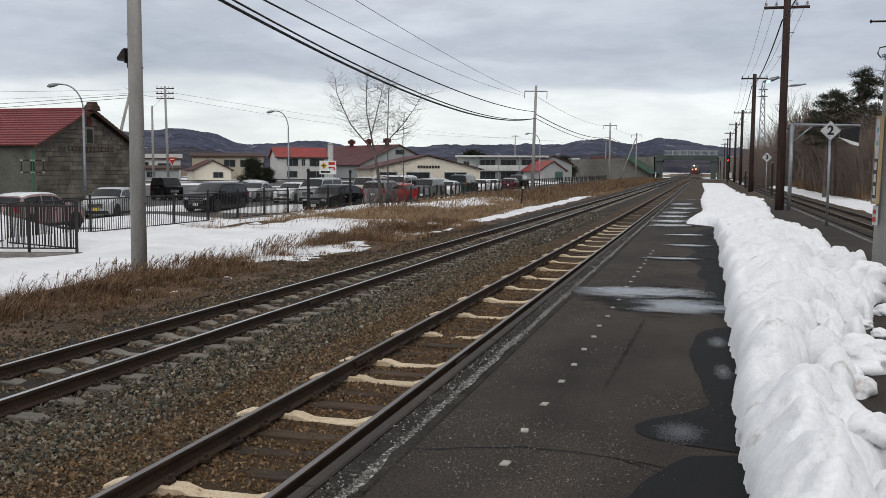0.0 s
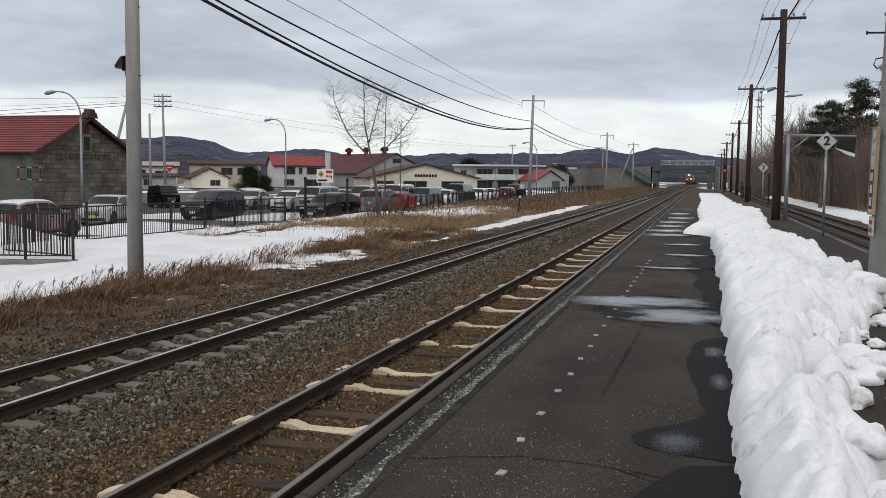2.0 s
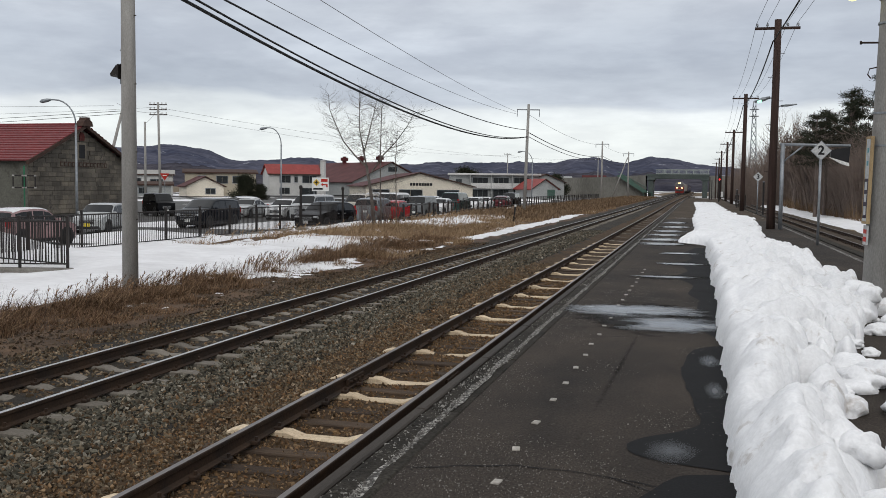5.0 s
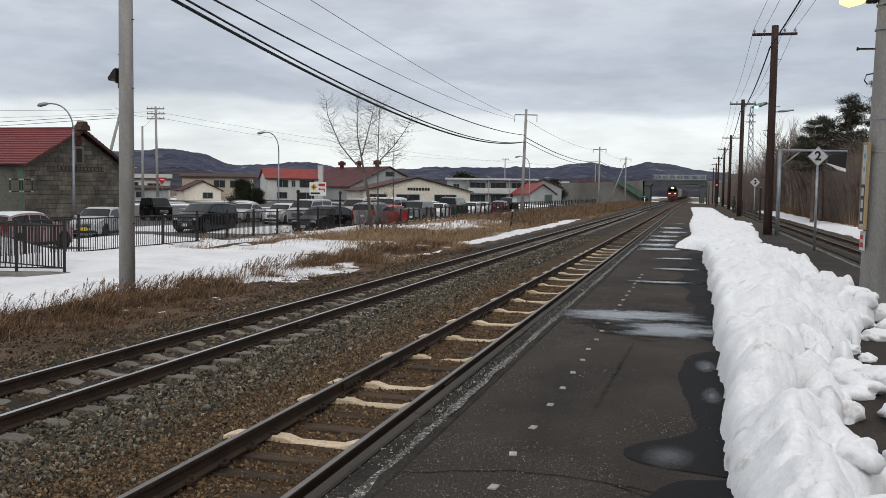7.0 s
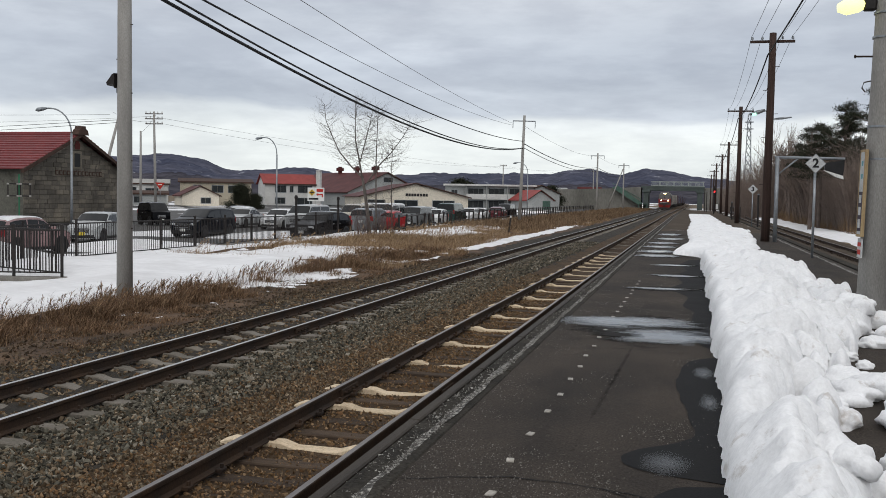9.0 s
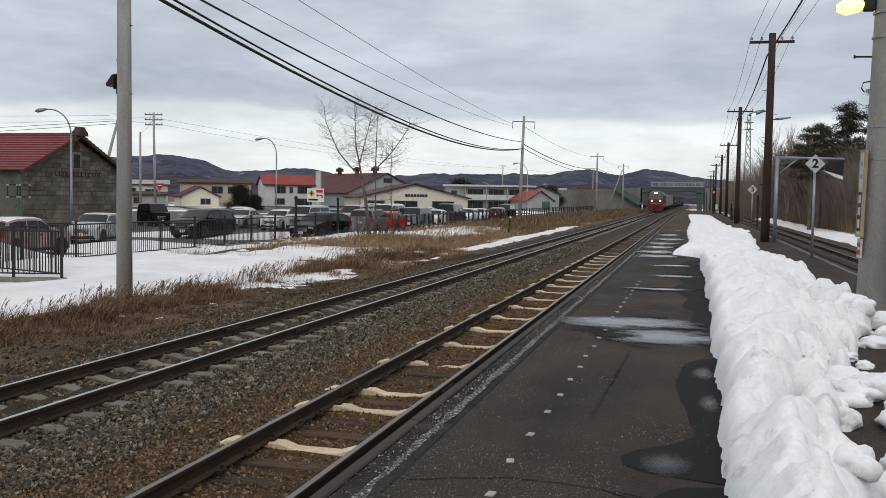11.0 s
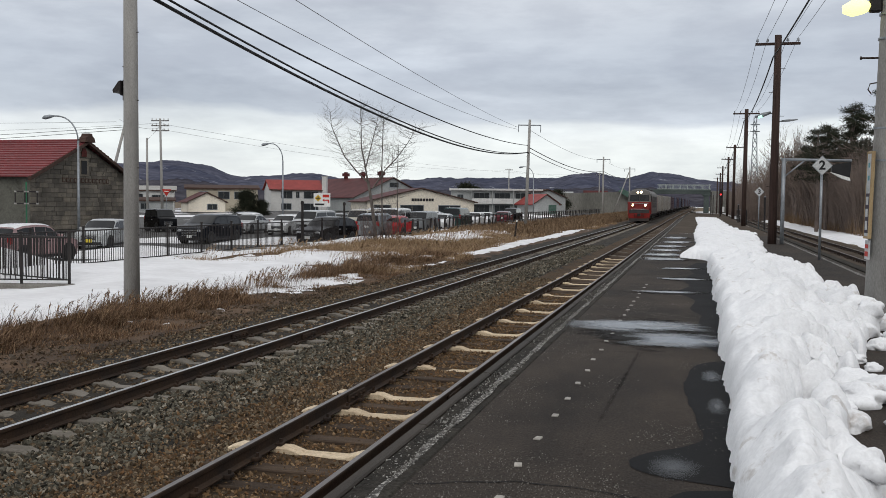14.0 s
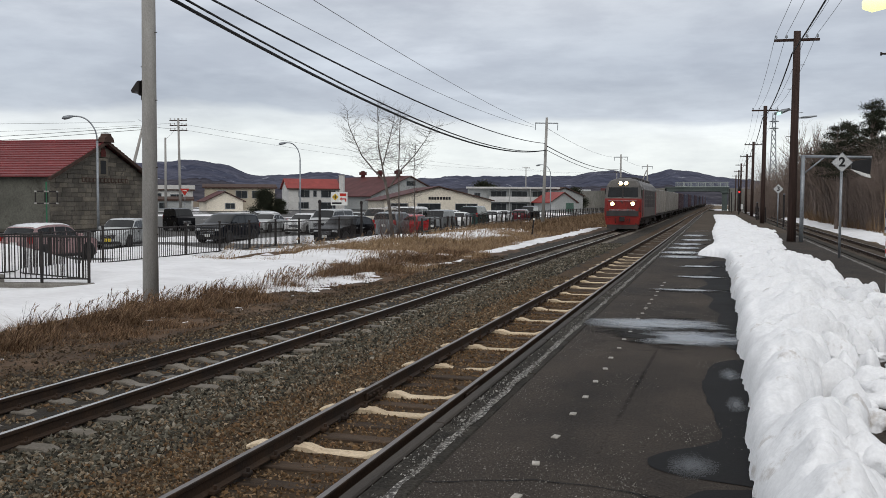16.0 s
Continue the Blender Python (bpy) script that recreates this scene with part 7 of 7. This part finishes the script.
def pine(seed, h, low=0.40, n_per=110, needle=0.022, pads=(0.27, 0.12)):
    """Trunk and a crown of many small needle clumps on bare limbs."""
    rng = random.Random(seed)
    nr = np.random.default_rng(seed)
    s = Shape()
    s.tube([(0, 0, -0.3), (0.1, 0, h * 0.4), (-0.1, 0.1, h * 0.75), (0, 0, h)], [h * 0.02, h * 0.016, h * 0.010, 0.02], 7)
    tips = []
    for k in range(24):
        z = h * (low + (0.98 - low) * k / 24)
        a, ln = rng.uniform(0, 6.28), h * 0.42 * (1.06 - z / h) ** 0.7 * rng.uniform(0.35, 1.2)
        q = Vector((math.cos(a), math.sin(a), rng.uniform(0.0, 0.4)))
        p0 = Vector((0, 0, z))
        p1, p2 = p0 + q * ln * 0.5, p0 + q * ln + Vector((0, 0, 0.15 * ln))
        s.tube([tuple(p0), tuple(p1), tuple(p2)], [0.055, 0.04, 0.015], 4, False)
        for m_ in range(4):
            f_ = rng.uniform(0.45, 1.05)
            tips.append(p0.lerp(p2, f_) + Vector((rng.uniform(-1, 1), rng.uniform(-1, 1), rng.uniform(0.0, 0.6))) * 0.28)
    c = np.repeat(np.array([t[:] for t in tips]), n_per, 0)
    n = len(c)
    off = nr.normal(0, 1, (n, 3)) * np.array([pads[0], pads[0], pads[1]])
    c = c + off
    d = nr.normal(0, 1, (n, 3)) + off * 3
    d /= np.linalg.norm(d, axis=1)[:, None]
    w = np.cross(d, nr.normal(0, 1, (n, 3)))
    w /= np.linalg.norm(w, axis=1)[:, None]
    ln = nr.uniform(0.10, 0.22, n)[:, None]
    v = np.stack([c - w * needle, c + w * needle, c + d * ln], 1).reshape(-1, 3)
    f = (np.arange(n)[:, None] * 3 + np.arange(3)).tolist()
    return mesh_of("trunk", s.v, s.f, M_WOODS), mesh_of("crown", v.tolist(), f, M_NEEDLE)


PINES = [pine(3, 9.5, 0.46, 95, 0.020, (0.20, 0.09)), pine(8, 8.5, 0.46, 95, 0.020, (0.20, 0.09))]
for k, (x, y, sc, a) in enumerate(((10.4, 92, 1.0, 0), (13.2, 92, 1.36, 120), (15.8, 90, 1.30, 200), (11.9, 98, 1.2, 60), (17.8, 96, 1.42, 300), (14.6, 99, 1.25, 20))):
    t = thing("pine_tree", "dark pine with ragged open crown at the wood's edge", "tree", pose(x, y, -0.3, 0, 0, a), "pines at the wood's edge")
    for nm, me in zip(("trunk", "crown"), PINES[k % 2]):
        link(nm, me, t).scale = (sc, sc, sc)
BUSH = pine(5, 4.2, 0.12, 200, 0.05, (0.36, 0.3))
for x, y, sc in ((-73.5, 146.2, 0.9), (-71.2, 147, 0.6), (-56.5, 232, 1.5), (-37.5, 262, 1.3), (-54.5, 233, 1.35)):
    t = thing("evergreen_tree", "dark dense evergreen beside the houses", "tree", pose(x, y, -0.8, 0, 0, x * 7), "evergreens in the town")
    for nm, me in zip(("trunk", "crown"), BUSH):
        link(nm, me, t).scale = (sc * 1.25, sc * 1.25, sc * 1.15)


def grass(name, n, seed, where, height, material, label, width=0.004, lean=0.45, wind=0.0):
    rng = np.random.default_rng(seed)
    x, y, k = where(rng, n)
    n = len(x)
    z = ground_z(x, y)
    hh = height * k * rng.uniform(0.45, 1.15, n)
    a = rng.uniform(0, 2 * math.pi, n)
    bend = np.stack([np.cos(a), np.sin(a)], 1) * (hh * np.abs(rng.normal(0, lean, n)))[:, None] + np.stack([hh * wind * 0.5, hh * wind], 1)
    side = np.stack([-np.sin(a), np.cos(a), 0 * a], 1) * (width * (1 + y * 0.03))[:, None]
    b = np.stack([x, y, z], 1)
    m = b + np.stack([bend[:, 0] * 0.3, bend[:, 1] * 0.3, hh * 0.55], 1)
    t = b + np.stack([bend[:, 0], bend[:, 1], hh], 1)
    v = np.stack([b - side, b + side, m + side * 0.8, m - side * 0.8, t], 1).reshape(-1, 3)
    i = np.arange(n) * 5
    f = np.stack([i, i + 1, i + 2, i + 3], 1).tolist() + np.stack([i + 3, i + 2, i + 4], 1).tolist()
    return tagged(new(name, mesh_of(name, v.tolist(), f, material)), label, "grass", kind="stuff")


def near_strip(rng, n):
    y = 8 + 34 * rng.random(n) ** 1.3
    x = -9.35 - 2.75 * rng.random(n) + 0.35 * np.sin(y * 0.55)
    d = fbm(x * 0.9, y * 0.7, 4, 71)
    full = np.clip((-9.3 - x) / 1.6, 0, 1) * np.clip((x + 12.3) / 0.4, 0, 1)
    keep = d + 0.10 + 0.50 * full - 0.2 * (y > 32) - 0.22 * ((y > 22) & (y < 29.5) & (x < -9.9)) > rng.random(n) * 0.6
    return x[keep], y[keep], (0.35 + 1.5 * np.clip(fbm(x[keep] * 2.4, y[keep] * 1.9, 3, 72) + 0.22, 0, 1)) * np.clip((-9.2 - x[keep]) / 1.9, 0.2, 1)


def straw_field(rng, n):
    y = 29.5 + 90 * rng.random(n) ** 1.45
    x = -9.5 - 8.5 * rng.random(n)
    d = fbm(x * 0.45, y * 0.28, 4, 73)
    keep = (d + 0.16 - 0.3 * ((x < -14) & (y < 36)) > rng.random(n) * 0.6) | ((y > 37) & (y < 62) & (rng.random(n) < 0.55))
    keep &= ~((y > 41) & (y < 92) & (x > -10.6))
    return x[keep], y[keep], 0.45 + 0.9 * np.clip(d[keep] + 0.3, 0, 1)


def far_verge(rng, n):
    y = 70 + 190 * rng.random(n) ** 1.2
    x = np.where(y < 92, -10.6, -10.2) - 7.8 * rng.random(n)
    return x, y, np.ones(n) * 0.9


grass("dead_grass", 120000, 1, near_strip, 0.30, M_GRASS, "flattened reddish-brown dead grass along the track", 0.0038, 1.0, 0.28)
grass("straw_grass", 120000, 2, straw_field, 0.33, M_STRAW, "pale straw-coloured grass through the snow", 0.0036, 0.95, 0.35)
grass("verge_grass", 34000, 3, far_verge, 0.65, M_REED, "tall dry grass beside the distant line", 0.005, 0.65)


def plumes(n, seed, y0, y1, x0, x1, height):
    """Leaning grass stems with a loose seed head of short blades."""
    rng = np.random.default_rng(seed)
    verts, faces = [], []
    for k in range(n):
        y = y0 + (y1 - y0) * rng.random()
        x = x0 + (x1 - x0) * rng.random() - 0.2 * math.sin(y * 0.8)
        if fbm(np.array([x * 0.8]), np.array([y * 0.9]), 3, 77)[0] < rng.uniform(-0.25, 0.15):
            continue
        z = float(ground_z(np.array([x]), np.array([y]))[0])
        h = height * rng.uniform(0.55, 1.25)
        a = rng.normal(0.9, 0.7)
        d = np.array([math.cos(a), math.sin(a), 0.0])
        u = np.array([-d[1], d[0], 0.0]) * 0.0042 * (1 + y * 0.02)
        lean = abs(rng.normal(0.45, 0.2))

        def at(f):
            return np.array([x, y, z]) + d * (h * lean * f * f) + np.array([0, 0, h * (f - 0.12 * f ** 4)])
        for f0, f1 in ((0, 0.4), (0.4, 0.75), (0.75, 1.0)):
            p, q, i = at(f0), at(f1), len(verts)
            verts += [p - u, p + u, q + u * 0.7, q - u * 0.7]
            faces.append((i, i + 1, i + 2, i + 3))
        for j in range(rng.integers(7, 15)):
            f = rng.uniform(0.62, 1.0)
            p, i = at(f), len(verts)
            tip = p + (d * rng.uniform(0.2, 0.9) + rng.normal(0, 0.35, 3) + np.array([0, 0, 0.45])) * 0.085 * h / 0.5
            verts += [p - u * 1.2, p + u * 1.2, (p + tip) / 2 + u * 1.6, tip]
            faces.append((i, i + 1, i + 2, i + 3))
    return [tuple(map(float, v)) for v in verts], faces


v, f = plumes(2300, 4, 10, 36, -10.6, -12.3, 0.42)
tagged(new("weed_stems", mesh_of("weed_stems", v, f, M_GRASS)), "dead weeds with seed heads leaning over the snow's edge", "grass", kind="stuff")
v, f = plumes(1500, 5, 30, 62, -10.5, -18.0, 0.6)
tagged(new("weed_stems", mesh_of("weed_stems", v, f, M_STRAW)), "dry seed-headed weeds standing out of thin snow", "grass", kind="stuff")

rng = random.Random(21)
s = Shape()
for k in range(120):
    y = 10 + 27 * rng.random()
    x = -11.0 - 1.0 * rng.random() - 0.25 * math.sin(y * 0.9)
    z = float(ground_z(np.array([x]), np.array([y]))[0])
    limbs(s, (x, y, z), (rng.uniform(-0.2, 0.6), rng.uniform(-0.1, 0.7), 1), rng.uniform(0.16, 0.3), 0.006, 2, rng, 0.45, 0.6, 4, (2, 4))
tagged(new("dead_weeds", mesh_of("dead_weeds", s.v, s.f, M_TWIG)), "branching dark dead weeds at the snow's edge", "grass", kind="stuff")

# ---------- freight train ----------
M_LRED = mat("locomotive_red", (0.24, 0.022, 0.018), (0.15, 0.018, 0.015), 0.45, moving=True, scale=1.2, fine=14, bump=0.05, spots=((0.035, 0.022, 0.020), 1.6, 0.42))
M_LGREY = mat("locomotive_grey", (0.125, 0.115, 0.105), (0.085, 0.08, 0.075), 0.5, moving=True, scale=0.8, fine=10, bump=0.05)
M_LDARK = mat("locomotive_dark_grey", (0.055, 0.05, 0.05), (0.035, 0.032, 0.032), 0.6, moving=True, bump=0.05)
M_FRAME = mat("wagon_frame", (0.028, 0.026, 0.026), (0.045, 0.035, 0.03), 0.8, moving=True, bump=0.1)
M_CGREY = mat("grey_container", (0.34, 0.33, 0.31), (0.16, 0.145, 0.13), 0.6, moving=True, scale=0.9, fine=8, bump=0.05, vary=0.15, stretch=(1, 3.0, 0.5), spots=((0.10, 0.06, 0.04), 2.2, 0.36))
M_CPURP = mat("purple_brown_container", (0.060, 0.035, 0.045), (0.045, 0.028, 0.036), 0.6, moving=True, scale=0.8, fine=8, bump=0.05, vary=0.3)
M_CBLUE = mat("blue_grey_container", (0.07, 0.075, 0.11), (0.05, 0.055, 0.085), 0.6, moving=True, scale=0.8, fine=8, bump=0.05, vary=0.2)
GLOW_H = glow_mat("lit_headlight", (1.0, 0.72, 0.36), 9.0)


def bogie(parent, y, r=0.43):
    b = part("bogie", Shape().box(-1.12, -0.98, y - 1.5, y + 1.5, 0.38, 0.72, 0.05).box(0.98, 1.12, y - 1.5, y + 1.5, 0.38, 0.72, 0.05).box(-1.0, 1.0, y - 0.3, y + 0.3, 0.45, 0.8, 0.05), M_FRAME, parent)
    for dy in (-0.95, 0.95):
        s = Shape()
        for sx in (-1, 1):
            s.disc((sx * 0.566, y + dy, r), 0, 0.0, r, -0.065, 0.065, 20).disc((sx * 0.52, y + dy, r), 0, 0.0, r + 0.028, -0.012, 0.012, 20)
        s.tube([(-0.7, y + dy, r), (0.7, y + dy, r)], 0.07, 8)
        part("wheelset", s, M_FRAME, b)
    return b


def locomotive():
    """Local y: 0 at the front face, positive towards the tail."""
    t = thing("locomotive", "red and grey diesel freight locomotive with lit headlights", "locomotive")
    L = 19.2
    # tapered cab nose and long hood of one width
    part("skirt", Shape().add([(-1.25, 0.06, 0.42), (1.25, 0.06, 0.42), (1.40, 0.02, 1.0), (-1.40, 0.02, 1.0), (-1.25, 0.9, 0.42), (1.25, 0.9, 0.42), (1.40, 0.9, 1.0), (-1.40, 0.9, 1.0)],
                              [(0, 1, 2, 3), (5, 4, 7, 6), (4, 0, 3, 7), (1, 5, 6, 2), (3, 2, 6, 7), (4, 5, 1, 0)]), M_LRED, t)
    s = Shape()
    ring = []
    for z, hw, y in ((0.98, 1.42, 0.0), (1.55, 1.44, -0.02), (2.28, 1.44, 0.02), (2.36, 1.43, 0.06)):
        ring.append([(-hw, 2.9, z), (-hw, y + 0.28, z), (-hw + 0.22, y + 0.03, z), (0, y, z), (hw - 0.22, y + 0.03, z), (hw, y + 0.28, z), (hw, 2.9, z)])
    v = [p for r_ in ring for p in r_]
    f = [(i * 7 + k, i * 7 + k + 1, (i + 1) * 7 + k + 1, (i + 1) * 7 + k) for i in range(3) for k in range(6)]
    s.add(v, f + [tuple(range(21, 28))])
    part("cab_front", s, M_LRED, t, "bright red cab front")
    s = Shape()
    ring = []
    for z, hw, y in ((2.36, 1.42, 0.07), (2.42, 1.42, 0.10), (3.20, 1.34, 0.42), (3.30, 1.32, 0.44), (3.62, 1.12, 0.66), (3.80, 0.75, 1.0), (3.86, 0.3, 1.3)):
        ring.append([(-hw, 3.0, z), (-hw, y + 0.25, z), (-hw + 0.2, y + 0.03, z), (0, y, z), (hw - 0.2, y + 0.03, z), (hw, y + 0.25, z), (hw, 3.0, z)])
    v = [p for r_ in ring for p in r_]
    f = [(i * 7 + k, i * 7 + k + 1, (i + 1) * 7 + k + 1, (i + 1) * 7 + k) for i in range(6) for k in range(6)]
    part("cab_upper", s.add(v, f + [tuple(range(42, 49))]), M_LGREY, t, "grey cab roof", smooth=False)
    for x0, x1 in ((-1.18, -0.05), (0.05, 1.18)):
        part("windscreen", Shape().add([(x0, 0.115, 2.46), (x1, 0.115, 2.46), (x1 * 0.96, 0.405, 3.17), (x0 * 0.96, 0.405, 3.17), (x0, 0.2, 2.46), (x1, 0.2, 2.46), (x1 * 0.96, 0.5, 3.17), (x0 * 0.96, 0.5, 3.17)],
                                       [(0, 1, 2, 3), (4, 7, 6, 5), (0, 4, 5, 1), (3, 2, 6, 7), (0, 3, 7, 4), (1, 5, 6, 2)]), M_GLASS, t)
    part("pillar", Shape().box(-0.05, 0.05, 0.08, 0.4, 2.4, 3.2), M_LDARK, t)
    for x in (-0.78, 0.78):
        h_ = part("headlight", Shape().disc((x, -0.06, 1.98), 1, 0.11, 0.17, -0.04, 0.1, 18), M_LDARK, t)
        part("lens", Shape().disc((x, -0.07, 1.98), 1, 0, 0.155, -0.03, 0.05, 16), GLOW_H, h_)
        part("tail_lamp", Shape().disc((x, -0.04, 1.62), 1, 0, 0.07, -0.03, 0.05, 12), M_TAIL, t)
    for x in (-0.21, 0.21):
        h_ = part("headlight", Shape().disc((x, 0.5, 3.46), 1, 0.11, 0.17, -0.14, 0.12, 18), M_LDARK, t)
        part("lens", Shape().disc((x, 0.46, 3.46), 1, 0, 0.155, -0.10, 0.0, 16), GLOW_H, h_)
    part("dark_band", Shape().box(-1.25, 1.25, -0.03, -0.004, 1.08, 1.46, 0.008), M_LDARK, t)
    part("grey_band", Shape().box(-1.0, 1.0, -0.035, -0.018, 1.50, 1.56), M_CHROME, t)
    part("nose_handrail", Shape().tube([(-1.1, -0.07, 2.18), (1.1, -0.07, 2.18)], 0.02, 6), M_CHROME, t)
    part("snow_plough", Shape().prism([(-0.12, 0.12), (0.5, 0.12), (0.5, 0.55), (0.12, 0.55)], 0, -1.2, 1.2), M_FRAME, t)
    part("coupler", Shape().box(-0.16, 0.16, -0.42, 0.2, 0.76, 1.0, 0.04).box(-0.2, 0.2, -0.46, -0.22, 0.7, 1.05, 0.04), M_FRAME, t)
    for x in (-0.55, 0.55):
        part("hose", Shape().tube([(x, -0.02, 0.92), (x, -0.12, 0.7), (x * 0.9, -0.05, 0.55)], 0.03, 6), M_TYRE, t)
    # long body
    body = part("body", Shape().prism([(-1.42, 1.0), (1.42, 1.0), (1.42, 3.05), (1.28, 3.42), (0.9, 3.72), (-0.9, 3.72), (-1.28, 3.42), (-1.42, 3.05)], 1, 2.9, L), M_LGREY, t, "grey body side")
    part("red_stripe", Shape().box(-1.432, 1.432, 0.4, 3.0, 1.0, 1.5).box(-1.43, 1.43, 2.2, 2.9, 1.0, 3.0), M_LRED, t)
    part("red_tail", Shape().box(-1.43, 1.43, L - 1.1, L + 0.02, 1.0, 3.0), M_LRED, t)
    for y in (4.0, 6.2, 8.4, 10.6, 12.8, 15.0):
        for sx in (-1, 1):
            g = part("grille", Shape().box(sx * 1.40, sx * 1.435, y, y + 1.7, 1.7, 3.0, 0.01), M_LDARK, body)
            part("louvre", Shape().box(sx * 1.43, sx * 1.45, y + 0.05, y + 1.65, 2.3, 2.36).box(sx * 1.43, sx * 1.45, y + 0.05, y + 1.65, 2.0, 2.06).box(sx * 1.43, sx * 1.45, y + 0.05, y + 1.65, 2.6, 2.66), M_LGREY, g)
    for sx in (-1, 1):
        part("cab_door", Shape().box(sx * 1.415, sx * 1.445, 1.25, 1.95, 1.05, 3.0, 0.01), M_LDARK, t)
        part("side_window", Shape().box(sx * 1.40, sx * 1.44, 0.62, 1.15, 2.45, 3.05, 0.01), M_GLASS, t)
        part("running_rail", Shape().tube([(sx * 1.4, 0.5, 0.95), (sx * 1.4, L - 0.4, 0.95)], 0.04, 5), M_FRAME, t)
    for y in (4.5, 7.5, 11.0, 14.5, 17.2):
        part("roof_box", Shape().box(-0.8, 0.8, y, y + 1.8, 3.70, 3.98, 0.06), M_LDARK, t)
    part("frame", Shape().box(-1.3, 1.3, 0.4, L, 0.72, 1.0, 0.03), M_FRAME, t)
    part("fuel_tank", Shape().box(-1.25, 1.25, 7.6, 11.4, 0.3, 0.8, 0.08), M_FRAME, t)
    for y in (3.0, 9.6 - 3.2, 9.6 + 3.2, 16.2):
        bogie(t, y)
    for o in t.children_recursive:
        for v_ in o.data.vertices:
            if v_.co.z > 0.85:
                v_.co.z = 0.85 + (v_.co.z - 0.85) * 1.09
    return t


def container(parent, y, ln, material):
    c = part("container", Shape().box(-1.225, 1.225, y, y + ln, 1.04, 3.54, 0.03), material, parent)
    s = Shape()
    n = int(ln / 0.3)
    for k in range(n):
        yy = y + 0.12 + k * (ln - 0.24) / n
        for sx in (-1, 1):
            s.box(sx * 1.22, sx * 1.262, yy, yy + 0.12, 1.16, 3.42)
    tagged(part("ribs", s, material, c), kind="stuff")
    for sx in (-1, 1):
        part("corner_post", Shape().box(sx * 1.25, sx * 1.1, y - 0.01, y + 0.12, 1.03, 3.55), material, c)


def wagon(material, name_label, n):
    t = thing("freight_wagon", name_label, "freight wagon", None, "wagons of the freight train")
    part("frame", Shape().box(-1.2, 1.2, 0.25, 19.9, 0.78, 1.03, 0.03).box(-0.3, 0.3, 0, 20.2, 0.7, 0.95), M_FRAME, t)
    for k in range(n):
        container(t, 0.45 + k * 19.4 / n, 19.4 / n - 0.12, material)
    bogie(t, 3.2)
    bogie(t, 17.0)
    return t


TRAIN = [(locomotive(), 0.0)]
kinds = [(M_CGREY, "flat wagon loaded with ribbed grey containers", 2)] * 3 + [(M_CPURP, "flat wagon loaded with dark purple-brown containers", 5), (M_CBLUE, "flat wagon loaded with blue-grey containers", 5)] * 6
firsts = {}
for k, kind in enumerate(kinds):
    if kind not in firsts:
        firsts[kind] = wagon(*kind)
        w = firsts[kind]
    else:
        w = copy_thing(firsts[kind], pose(0, 0, 0))
    TRAIN.append((w, 19.9 + 20.4 * k))


def motions():
    """The freight train comes down the far track; the place of its nose at each time."""
    for vehicle, back in TRAIN:
        rows_t = []
        for k in range(17):
            y = 75.7 + 22.5 * (16 - k) + back
            rows_t.append((float(k), pose(FAR_C + float(bend(y)), y, float(climb(y)))))
        walk(vehicle, rows_t)


motions()
